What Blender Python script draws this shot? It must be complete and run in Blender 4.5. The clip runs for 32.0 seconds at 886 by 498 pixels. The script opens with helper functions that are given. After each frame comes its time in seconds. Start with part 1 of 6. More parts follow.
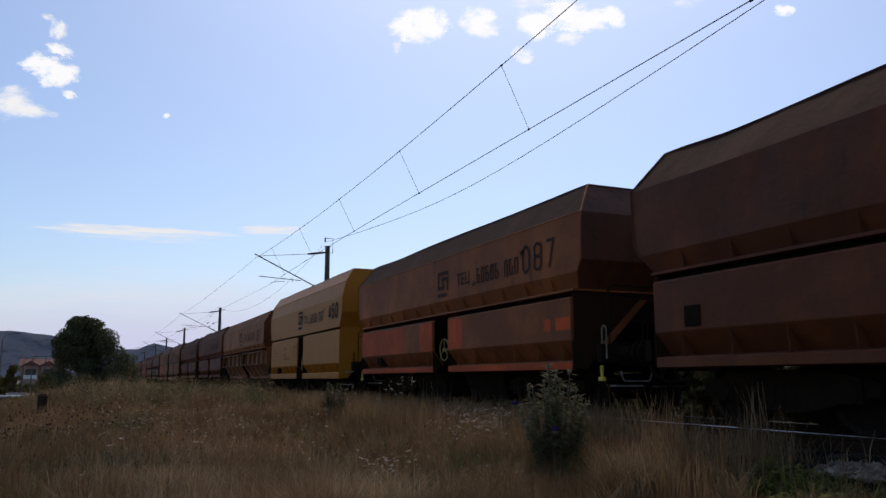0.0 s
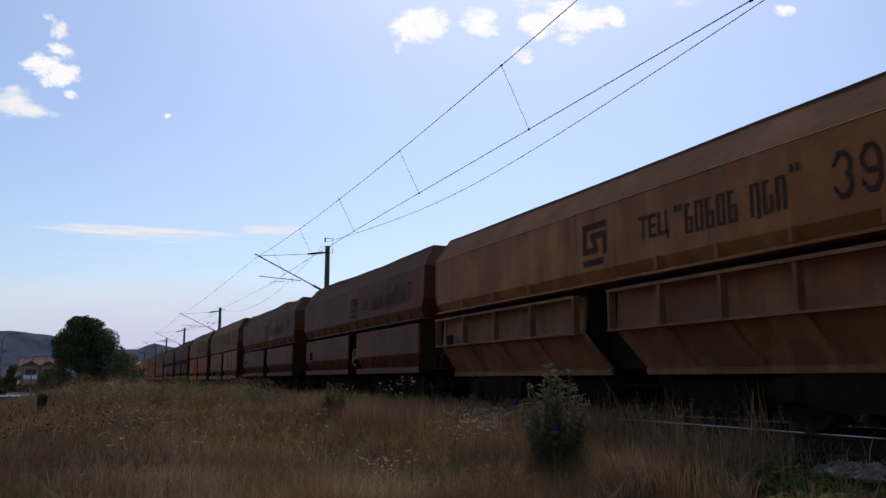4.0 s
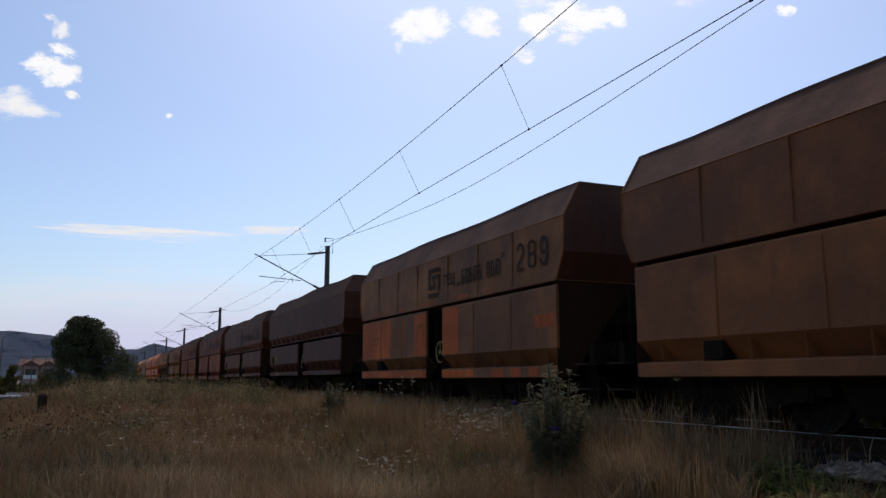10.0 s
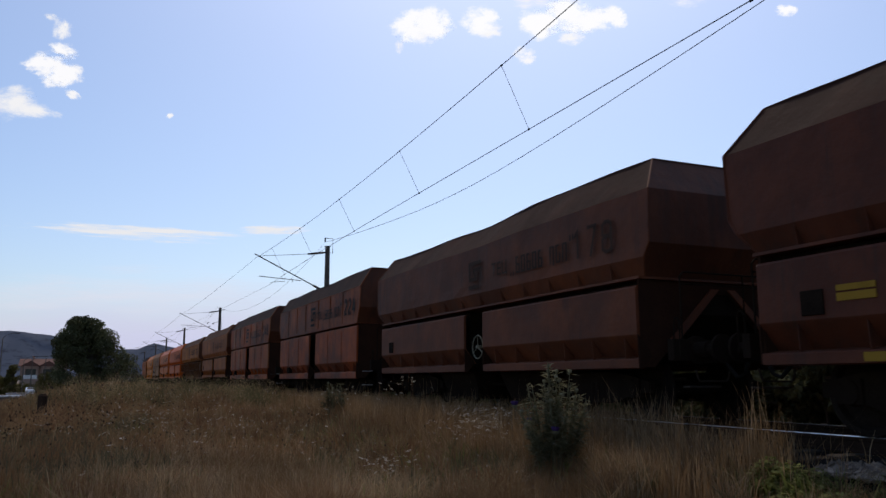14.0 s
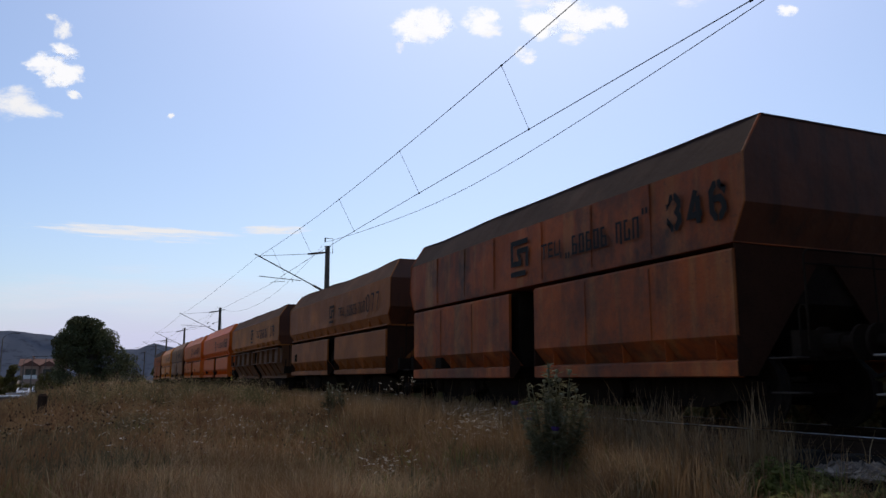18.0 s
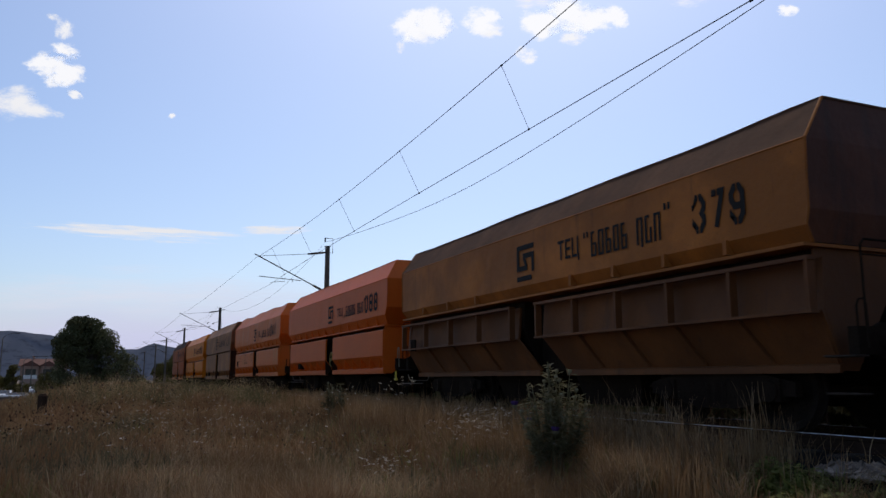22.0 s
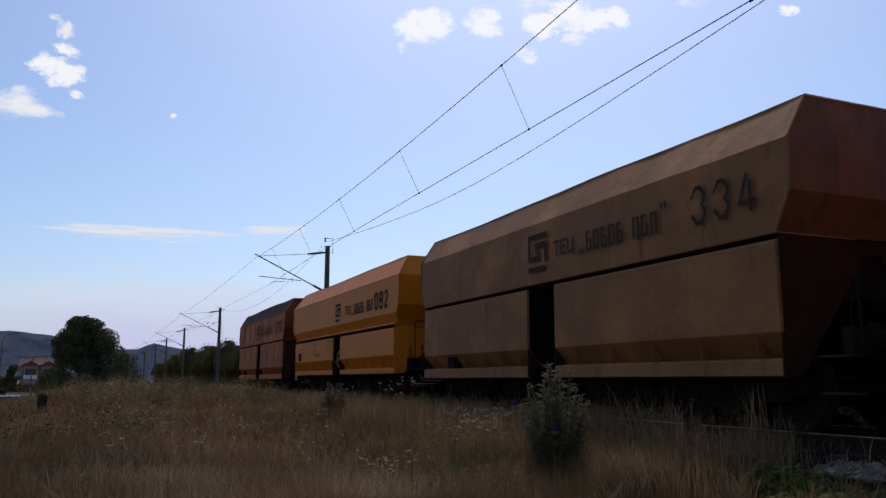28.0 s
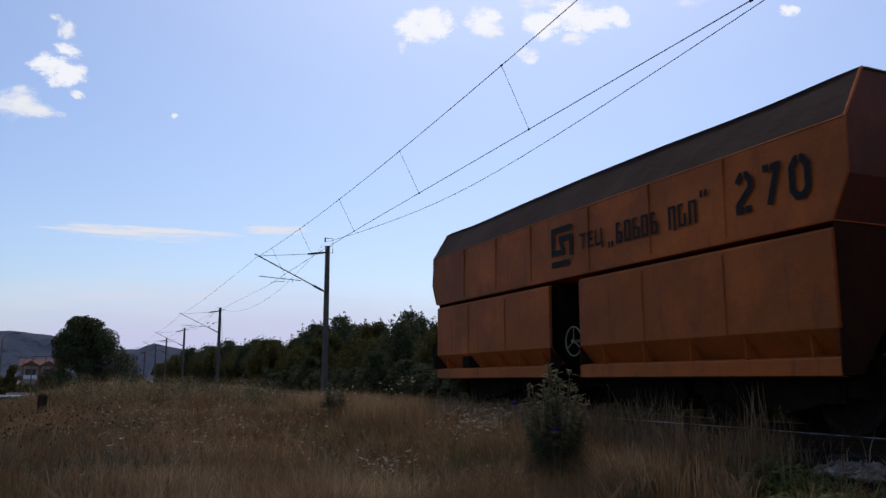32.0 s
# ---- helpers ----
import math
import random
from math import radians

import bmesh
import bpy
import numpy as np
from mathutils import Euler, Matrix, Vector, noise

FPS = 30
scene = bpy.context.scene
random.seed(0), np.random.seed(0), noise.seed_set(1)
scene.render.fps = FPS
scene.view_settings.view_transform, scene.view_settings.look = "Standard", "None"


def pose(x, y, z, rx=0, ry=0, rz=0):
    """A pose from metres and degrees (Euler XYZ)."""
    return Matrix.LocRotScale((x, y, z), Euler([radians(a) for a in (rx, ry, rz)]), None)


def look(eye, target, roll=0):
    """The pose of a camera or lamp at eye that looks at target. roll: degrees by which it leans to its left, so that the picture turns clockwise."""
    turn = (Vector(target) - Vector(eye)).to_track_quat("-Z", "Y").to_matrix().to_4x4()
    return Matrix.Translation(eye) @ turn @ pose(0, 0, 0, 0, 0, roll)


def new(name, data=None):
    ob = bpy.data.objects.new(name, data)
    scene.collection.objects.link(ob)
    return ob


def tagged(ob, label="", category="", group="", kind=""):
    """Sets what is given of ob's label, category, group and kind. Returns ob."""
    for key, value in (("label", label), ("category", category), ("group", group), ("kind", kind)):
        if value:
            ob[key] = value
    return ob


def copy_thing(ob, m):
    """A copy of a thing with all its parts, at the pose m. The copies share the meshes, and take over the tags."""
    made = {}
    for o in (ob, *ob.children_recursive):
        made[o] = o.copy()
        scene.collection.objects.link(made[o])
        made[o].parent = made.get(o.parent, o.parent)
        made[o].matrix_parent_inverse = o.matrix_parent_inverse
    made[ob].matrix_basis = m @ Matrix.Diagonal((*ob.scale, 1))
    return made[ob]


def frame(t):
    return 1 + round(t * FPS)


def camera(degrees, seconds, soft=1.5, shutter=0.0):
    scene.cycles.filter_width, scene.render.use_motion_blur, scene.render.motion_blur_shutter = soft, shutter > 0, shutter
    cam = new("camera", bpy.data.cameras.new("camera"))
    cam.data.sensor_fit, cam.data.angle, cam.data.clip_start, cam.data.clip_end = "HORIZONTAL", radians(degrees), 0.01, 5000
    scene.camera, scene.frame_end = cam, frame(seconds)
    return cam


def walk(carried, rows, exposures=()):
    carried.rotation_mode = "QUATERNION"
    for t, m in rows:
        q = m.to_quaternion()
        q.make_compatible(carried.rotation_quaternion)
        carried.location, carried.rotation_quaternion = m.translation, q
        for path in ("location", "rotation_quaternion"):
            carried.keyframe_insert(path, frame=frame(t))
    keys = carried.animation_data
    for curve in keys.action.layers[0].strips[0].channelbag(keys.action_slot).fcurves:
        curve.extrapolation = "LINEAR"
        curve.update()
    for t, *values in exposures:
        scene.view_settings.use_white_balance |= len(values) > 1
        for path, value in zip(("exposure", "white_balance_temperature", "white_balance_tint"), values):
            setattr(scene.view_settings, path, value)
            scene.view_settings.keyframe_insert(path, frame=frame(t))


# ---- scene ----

# camera: stands still beside the track, a little above rail height
cam = camera(58.5, 32.0, soft=1.45, shutter=0.1)
EYE = Vector((0.0, 0.0, 0.59))
AHEAD = Vector((-0.90487, 0.39324, 0.16299))
AIM = look(EYE, EYE + AHEAD * 10)
walk(cam, [(0.0, AIM), (32.0, AIM)], [(0.0, 0.0, 6300, 11.5), (19.0, 0.0, 6300, 11.5), (25.0, -0.08, 6120, 12.6), (32.0, -0.10, 6060, 13.0)])

# ---- light ----
SUN_EL = radians(54)
SUN_AZ = math.atan2(0.49, -0.87)          # over the track, ahead of the camera
world = bpy.data.worlds.new("sky")
scene.world = world
world.use_nodes = True
wn = world.node_tree.nodes
sky = wn.new("ShaderNodeTexSky")
sky.sky_type = "NISHITA"
sky.sun_disc = False
sky.sun_elevation = SUN_EL
sky.sun_rotation = math.pi / 2 - SUN_AZ
sky.air_density, sky.dust_density, sky.ozone_density = 1.0, 1.7, 4.0
wn["Background"].inputs["Strength"].default_value = 0.128
world.node_tree.links.new(sky.outputs[0], wn["Background"].inputs["Color"])
sun_data = bpy.data.lights.new("sun", "SUN")
sun_data.energy, sun_data.angle, sun_data.color = 1.7, radians(4), (1.0, 0.86, 0.68)
sun = new("sun", sun_data)
SUN_DIR = Vector((math.cos(SUN_EL) * math.cos(SUN_AZ), math.cos(SUN_EL) * math.sin(SUN_AZ), math.sin(SUN_EL)))
sun.matrix_world = look(SUN_DIR * 60, (0, 0, 0))

# ---- materials ----


def nodes_of(name):
    m = bpy.data.materials.new(name)
    m.use_nodes = True
    nt = m.node_tree
    return m, nt, nt.nodes["Principled BSDF"], nt.nodes["Material Output"]


def noise_node(nt, scale, detail=4.0, rough=0.55, stretch=(1, 1, 1), shift=(0, 0, 0), coord="Object"):
    co = nt.nodes.new("ShaderNodeTexCoord")
    mp = nt.nodes.new("ShaderNodeMapping")
    mp.inputs["Scale"].default_value = stretch
    mp.inputs["Location"].default_value = shift
    no = nt.nodes.new("ShaderNodeTexNoise")
    no.inputs["Scale"].default_value = scale
    no.inputs["Detail"].default_value = detail
    no.inputs["Roughness"].default_value = rough
    nt.links.new(co.outputs[coord], mp.inputs["Vector"])
    nt.links.new(mp.outputs[0], no.inputs["Vector"])
    return no


def ramp_node(nt, source, low, high):
    mr = nt.nodes.new("ShaderNodeMapRange")
    mr.inputs["From Min"].default_value = low
    mr.inputs["From Max"].default_value = high
    nt.links.new(source, mr.inputs["Value"])
    return mr.outputs[0]


def blend(nt, factor, a, b):
    mx = nt.nodes.new("ShaderNodeMix")
    mx.data_type = "RGBA"
    if isinstance(factor, float):
        mx.inputs[0].default_value = factor
    else:
        nt.links.new(factor, mx.inputs[0])
    for slot, c in ((6, a), (7, b)):
        if isinstance(c, tuple):
            mx.inputs[slot].default_value = (*c, 1)
        else:
            nt.links.new(c, mx.inputs[slot])
    return mx.outputs[2]


def bump_to(nt, bsdf, height, strength, distance=0.02):
    b = nt.nodes.new("ShaderNodeBump")
    b.inputs["Strength"].default_value = strength
    b.inputs["Distance"].default_value = distance
    nt.links.new(height, b.inputs["Height"])
    nt.links.new(b.outputs[0], bsdf.inputs["Normal"])


def surf(name, c1, c2, scale=3.0, rough=0.8, metal=0.0, bump=0.3, fine=40.0, island=0.0, spec=0.4):
    """A surface that varies between two colours at two scales."""
    m, nt, b, out = nodes_of(name)
    big = noise_node(nt, scale)
    small = noise_node(nt, fine, 3)
    col = blend(nt, ramp_node(nt, big.outputs[0], 0.35, 0.65), c1, c2)
    dark = tuple(v * 0.55 for v in c1)
    col = blend(nt, ramp_node(nt, small.outputs[0], 0.52, 0.8), col, dark)
    if island:
        g = nt.nodes.new("ShaderNodeNewGeometry")
        hs = nt.nodes.new("ShaderNodeHueSaturation")
        mr = nt.nodes.new("ShaderNodeMapRange")
        mr.inputs["To Min"].default_value, mr.inputs["To Max"].default_value = 1 - island, 1 + island
        nt.links.new(g.outputs["Random Per Island"], mr.inputs["Value"])
        nt.links.new(mr.outputs[0], hs.inputs["Value"])
        nt.links.new(col, hs.inputs["Color"])
        col = hs.outputs[0]
    nt.links.new(col, b.inputs["Base Color"])
    b.inputs["Roughness"].default_value = rough
    b.inputs["Metallic"].default_value = metal
    b.inputs["Specular IOR Level"].default_value = spec
    if bump:
        bump_to(nt, b, small.outputs[0], bump)
    return m


def leafy(name, colours, translucent=0.25, rough=0.7, patches=None):
    """Leaves or blades: colour by piece, some light through them."""
    m, nt, b, out = nodes_of(name)
    g = nt.nodes.new("ShaderNodeNewGeometry")
    cr = nt.nodes.new("ShaderNodeValToRGB")
    cr.color_ramp.interpolation = "LINEAR"
    n = len(colours)
    while len(cr.color_ramp.elements) < n:
        cr.color_ramp.elements.new(0.5)
    for i, c in enumerate(colours):
        cr.color_ramp.elements[i].position = i / (n - 1)
        cr.color_ramp.elements[i].color = (*c, 1)
    nt.links.new(g.outputs["Random Per Island"], cr.inputs[0])
    patch = noise_node(nt, 0.6, 3)
    hs = nt.nodes.new("ShaderNodeHueSaturation")
    mr = nt.nodes.new("ShaderNodeMapRange")
    mr.inputs["From Min"].default_value, mr.inputs["From Max"].default_value = 0.3, 0.7
    mr.inputs["To Min"].default_value, mr.inputs["To Max"].default_value = 0.65, 1.3
    nt.links.new(patch.outputs[0], mr.inputs["Value"])
    nt.links.new(mr.outputs[0], hs.inputs["Value"])
    tone = cr.outputs[0]
    if patches:
        for scale, amount, other in patches:
            where = noise_node(nt, scale, 4, 0.6, shift=(scale * 9, 3, 1))
            fac = nt.nodes.new("ShaderNodeMath")
            fac.operation = "MULTIPLY"
            fac.inputs[1].default_value = amount
            nt.links.new(ramp_node(nt, where.outputs[0], 0.46, 0.62), fac.inputs[0])
            tone = blend(nt, fac.outputs[0], tone, other)
    nt.links.new(tone, hs.inputs["Color"])
    nt.links.new(hs.outputs[0], b.inputs["Base Color"])
    b.inputs["Roughness"].default_value = rough
    b.inputs["Specular IOR Level"].default_value = 0.04
    tr = nt.nodes.new("ShaderNodeBsdfTranslucent")
    nt.links.new(hs.outputs[0], tr.inputs["Color"])
    ms = nt.nodes.new("ShaderNodeMixShader")
    ms.inputs[0].default_value = translucent
    nt.links.new(b.outputs[0], ms.inputs[1])
    nt.links.new(tr.outputs[0], ms.inputs[2])
    nt.links.new(ms.outputs[0], out.inputs["Surface"])
    return m


def paint(name, colour, grime=0.4, rust=0.3, patch=None, seed=0.0, rough=0.7, soot=0.0, wash=0.0, level=0.50, gloss=0.27):
    """Weathered wagon paint: faded patches, dirt streaks that run down, rust spots."""
    m, nt, b, out = nodes_of(name)
    off = (seed * 3.1, seed * 1.7, seed * 5.3)
    fade = noise_node(nt, 0.9, 5, 0.6, shift=off)
    streak = noise_node(nt, 1.0, 5, 0.65, (4.5, 4.5, 0.5), off)
    spots = noise_node(nt, 7.0, 7, 0.7, shift=off)
    grit = noise_node(nt, 60.0, 3)
    lift = 1.0 if grime < 0.1 else 1.6
    pale = tuple(min(1, v * k) for v, k in zip(colour, (1.1 * lift, 1.08 * lift, 1.0 * lift)))
    col = blend(nt, ramp_node(nt, fade.outputs[0], 0.45, 0.75), colour, pale)
    if patch:
        blocks = noise_node(nt, 0.7, 2, 0.4, (1.1, 1, 0.22), (seed * 2.2, 3.0, 1.0))
        col = blend(nt, ramp_node(nt, blocks.outputs[0], level, level + 0.03), col, patch)
    if wash:
        runs = noise_node(nt, 1.0, 3, 0.5, (3.0, 3.0, 0.25), (seed, 7.0, seed * 2))
        fac = nt.nodes.new("ShaderNodeMath")
        fac.operation = "MULTIPLY"
        fac.inputs[1].default_value = wash
        nt.links.new(ramp_node(nt, runs.outputs[0], 0.48, 0.68), fac.inputs[0])
        col = blend(nt, fac.outputs[0], col, (0.42, 0.23, 0.075))
    if soot:
        burn = noise_node(nt, 0.55, 8, 0.72, (1, 1, 0.8), (seed * 4.4, seed, 2.0))
        fac = nt.nodes.new("ShaderNodeMath")
        fac.operation = "MULTIPLY"
        fac.inputs[1].default_value = soot
        nt.links.new(ramp_node(nt, burn.outputs[0], 0.44, 0.61), fac.inputs[0])
        col = blend(nt, fac.outputs[0], col, (0.05, 0.026, 0.018))
    col = blend(nt, ramp_node(nt, spots.outputs[0], 0.72 - 0.3 * rust, 0.86 - 0.2 * rust), col, (0.09, 0.035, 0.018))
    dirt = ramp_node(nt, streak.outputs[0], 0.70 - 0.5 * grime, 0.98 - 0.4 * grime)
    col = blend(nt, dirt, col, (0.04, 0.022, 0.014))
    col = blend(nt, ramp_node(nt, grit.outputs[0], 0.55, 0.9), col, (0.05, 0.032, 0.022))
    nt.links.new(col, b.inputs["Base Color"])
    b.inputs["Roughness"].default_value = rough if grime > 0.1 else 0.55
    b.inputs["Specular IOR Level"].default_value = gloss if grime > 0.1 else 0.19
    dents = nt.nodes.new("ShaderNodeMath")
    dents.operation = "ADD"
    nt.links.new(fade.outputs[0], dents.inputs[0])
    soft = nt.nodes.new("ShaderNodeMath")
    soft.operation = "MULTIPLY"
    soft.inputs[1].default_value = 0.05
    nt.links.new(grit.outputs[0], soft.inputs[0])
    nt.links.new(soft.outputs[0], dents.inputs[1])
    bump_to(nt, b, dents.outputs[0], 0.5 if grime > 0.1 else 0.22, 0.08)
    return m


def flat(name, colour, rough=0.6, metal=0.0, spec=0.5):
    m, nt, b, out = nodes_of(name)
    wear = noise_node(nt, 6, 5, 0.7)
    col = blend(nt, ramp_node(nt, wear.outputs[0], 0.5, 0.75), colour, tuple(v * 0.6 for v in colour))
    nt.links.new(col, b.inputs["Base Color"])
    b.inputs["Roughness"].default_value = rough
    b.inputs["Metallic"].default_value = metal
    b.inputs["Specular IOR Level"].default_value = spec
    return m


M_EARTH = surf("dry_earth", (0.10, 0.062, 0.032), (0.14, 0.09, 0.048), 0.5, 0.95, fine=9)
M_STONE = surf("ballast_stone", (0.225, 0.175, 0.135), (0.10, 0.077, 0.06), 5, 0.95, bump=0.6, island=0.5, spec=0.12)
# bed stone coloured near black to hold the shade under the train
M_BED = surf("shaded_ballast_bed", (0.026, 0.021, 0.017), (0.016, 0.013, 0.011), 3, 0.95, bump=1.0, fine=18, spec=0.03)
M_RAIL = surf("rail_steel_sides", (0.045, 0.026, 0.017), (0.03, 0.018, 0.012), 4, 0.9, 0.0, spec=0.05)
M_HEAD = flat("polished_rail_head", (0.78, 0.76, 0.74), 0.30, 1.0)
# same steel for the far rail, with the dark under the wagons in its colour
M_DARKHEAD = flat("darkened_far_rail_head", (0.10, 0.085, 0.075), 0.75, 0.3, 0.2)
# concrete darkened to the shade that lies under the train
M_SLEEPER = surf("shaded_concrete_sleeper", (0.06, 0.05, 0.042), (0.04, 0.033, 0.028), 3, 0.95, spec=0.05)
M_CONCRETE = surf("mast_concrete", (0.15, 0.122, 0.098), (0.10, 0.082, 0.066), 1.5, 0.9, spec=0.1)
M_STEEL = surf("weathered_steel", (0.075, 0.075, 0.078), (0.05, 0.05, 0.052), 3, 0.6, 0.4)
M_WIRE = flat("dark_copper_wire", (0.045, 0.042, 0.04), 0.5, 0.6)
M_INSUL = flat("brown_porcelain", (0.05, 0.03, 0.022), 0.25)
# grimy iron and wheel steel, darkened further for the shade below the wagons
M_IRON = surf("shaded_grimy_iron", (0.018, 0.012, 0.009), (0.027, 0.018, 0.012), 2, 0.95, 0.0, spec=0.02)
M_TYRE = surf("shaded_wheel_steel", (0.02, 0.015, 0.012), (0.03, 0.021, 0.016), 4, 0.9, 0.0, spec=0.04)
M_LETTER = flat("faded_black_lettering", (0.024, 0.02, 0.017), 0.75, spec=0.12)
M_LETTER_DIM = flat("weathered_lettering", (0.062, 0.034, 0.022), 0.8, spec=0.1)
M_FAINT = flat("worn_data_lettering", (0.22, 0.085, 0.018), 0.8, spec=0.1)
M_YELLOW = flat("yellow_enamel", (0.62, 0.48, 0.04), 0.5)
M_WHEEL = flat("dull_yellow_enamel", (0.42, 0.31, 0.07), 0.6)
M_WHITE = flat("white_enamel", (0.7, 0.7, 0.68), 0.5)
M_COAL = surf("coal_dust", (0.03, 0.028, 0.027), (0.055, 0.045, 0.04), 2, 0.95)
M_BARK = surf("bark", (0.10, 0.075, 0.055), (0.06, 0.045, 0.035), 6, 0.95, bump=0.8, fine=25)
M_LEAF = leafy("dark_tree_leaves", [(0.0625, 0.065, 0.03), (0.0925, 0.095, 0.045), (0.125, 0.125, 0.0625)], 0.2, 0.9)
M_LEAF2 = leafy("scrub_leaves", [(0.058, 0.050, 0.016), (0.09, 0.078, 0.024), (0.13, 0.11, 0.038)], 0.25, 0.9)
M_GRASS = leafy("dry_grass_blades", [(0.105, 0.055, 0.025), (0.28, 0.15, 0.064), (0.145, 0.075, 0.034), (0.37, 0.213, 0.095), (0.19, 0.099, 0.044), (0.62, 0.41, 0.22)], 0.25, 0.85, ((0.33, 0.6, (0.12, 0.088, 0.044)), (0.9, 0.55, (0.16, 0.08, 0.043)), (2.2, 0.4, (0.30, 0.2, 0.11))))
M_STRAW = leafy("pale_straw_blades", [(0.294, 0.196, 0.108), (0.412, 0.284, 0.162), (0.196, 0.128, 0.0686), (0.49, 0.363, 0.215)], 0.3, 0.85)
# dry stalks, colour lifted to make up for the train's shadow on them
M_STALK = leafy("lightened_brown_stalks", [(0.181, 0.107, 0.0516), (0.292, 0.185, 0.0946), (0.219, 0.136, 0.0671), (0.447, 0.31, 0.172)], 0.4, 0.85)
M_DULLGREEN = leafy("dull_green_blades", [(0.09, 0.085, 0.036), (0.13, 0.11, 0.05), (0.16, 0.125, 0.06)], 0.25, 0.85)
M_GREYGREEN = leafy("grey_green_weed_blades", [(0.075, 0.07, 0.036), (0.12, 0.108, 0.06), (0.17, 0.15, 0.09)], 0.25, 0.85)
M_OLIVE = leafy("olive_weed_leaves", [(0.18, 0.135, 0.068), (0.265, 0.196, 0.104), (0.36, 0.262, 0.15), (0.14, 0.097, 0.054)], 0.3, 0.85)
M_WEED = leafy("green_weed_leaves", [(0.115, 0.13, 0.034), (0.18, 0.192, 0.054), (0.25, 0.25, 0.085)], 0.35)
M_THISTLE = leafy("grey_green_thistle", [(0.122, 0.117, 0.0686), (0.181, 0.169, 0.098), (0.245, 0.223, 0.142)], 0.4)
M_PURPLE = flat("thistle_purple", (0.06, 0.03, 0.11), 0.9, spec=0.05)
M_UMBEL = leafy("white_umbels", [(0.589, 0.538, 0.448), (0.794, 0.73, 0.627), (0.41, 0.358, 0.282)], 0.35)
M_SEED = leafy("brown_seed_heads", [(0.05, 0.035, 0.025), (0.08, 0.055, 0.035)], 0.1)
M_PLASTER = surf("cream_plaster", (0.40, 0.255, 0.19), (0.32, 0.21, 0.16), 0.6, 0.9)
M_TILE = surf("clay_roof_tiles", (0.17, 0.075, 0.05), (0.125, 0.06, 0.043), 1.2, 0.9, island=0.2)
M_LIME = surf("pale_limewash", (0.78, 0.74, 0.68), (0.68, 0.63, 0.58), 0.8, 0.9, spec=0.1)
M_GLASS = flat("dark_window_glass", (0.03, 0.035, 0.04), 0.1)
M_ASPHALT = surf("old_asphalt", (0.055, 0.055, 0.055), (0.075, 0.072, 0.07), 1.0, 0.9)
M_CARWHITE = flat("white_car_paint", (0.75, 0.75, 0.76), 0.25)
M_CARDARK = flat("dark_car_paint", (0.05, 0.055, 0.07), 0.25)
M_RUBBER = flat("rubber", (0.022, 0.02, 0.018), 0.95, spec=0.03)
M_TREAD = flat("worn_step_metal", (0.24, 0.21, 0.185), 0.9, 0.0, 0.1)
M_OLDTREAD = flat("rusty_step_metal", (0.05, 0.037, 0.029), 0.95, 0.0, 0.02)
M_OLDWHEEL = flat("weathered_cream_enamel", (0.27, 0.23, 0.15), 0.7, 0.0, 0.2)
M_AMBER = flat("faded_amber_panel", (0.34, 0.19, 0.025), 0.8, 0.0, 0.1)
# dark brown for end plates and the ends of the flaps
M_RUSTIRON = surf("dark_end_plate", (0.05, 0.021, 0.012), (0.034, 0.016, 0.010), 1.5, 0.95, spec=0.03)
M_STUMP = surf("charred_wood", (0.032, 0.020, 0.014), (0.055, 0.035, 0.024), 5, 0.95, bump=0.8, fine=20, spec=0.03)
M_HEADS = leafy("dark_dry_heads", [(0.018, 0.012, 0.009), (0.04, 0.026, 0.018)], 0.05, 0.95)
# the blue-grey of distance haze is mixed into the woods' colour
M_HILL = surf("hazy_wooded_hill", (0.064, 0.075, 0.10), (0.082, 0.093, 0.118), 0.004, 1.0, bump=0, fine=0.03, spec=0.0)


# ---- mesh helpers ----
def mesh_of(name, bm):
    me = bpy.data.meshes.new(name)
    bm.to_mesh(me)
    bm.free()
    return me


def part(name, bm, material, parent, label=""):
    """Links a bmesh (or a mesh) as one object under a thing or part, with its own material."""
    me = mesh_of(name, bm) if isinstance(bm, bmesh.types.BMesh) else bm
    ob = new(name, me)
    mats = material if isinstance(material, (list, tuple)) else [material]
    while len(me.materials) < len(mats):
        me.materials.append(mats[len(me.materials)])
    for i, m in enumerate(mats):
        ob.material_slots[i].link = "OBJECT"
        ob.material_slots[i].material = m
    ob.parent = parent
    return tagged(ob, label)


def thing(name, m, label, category, group="", kind=""):
    ob = new(name)
    ob.empty_display_size = 0.3
    ob.matrix_world = m
    return tagged(ob, label, category, group, kind)


def box(bm, x0, x1, y0, y1, z0, z1):
    v = [bm.verts.new((x, y, z)) for z in (z0, z1) for x, y in ((x0, y0), (x1, y0), (x1, y1), (x0, y1))]
    for q in ((3, 2, 1, 0), (4, 5, 6, 7), (0, 1, 5, 4), (1, 2, 6, 5), (2, 3, 7, 6), (3, 0, 4, 7)):
        bm.faces.new([v[i] for i in q])
    return v


def loft(bm, rings, closed=True, caps=True, mat=0):
    vs = [[bm.verts.new(p) for p in r] for r in rings]
    n = len(vs[0])
    for a, b in zip(vs, vs[1:]):
        for i in range(n if closed else n - 1):
            j = (i + 1) % n
            f = bm.faces.new((a[i], a[j], b[j], b[i]))
            f.material_index = mat
    if caps and closed:
        bm.faces.new(list(reversed(vs[0]))).material_index = mat
        bm.faces.new(vs[-1]).material_index = mat
    return vs


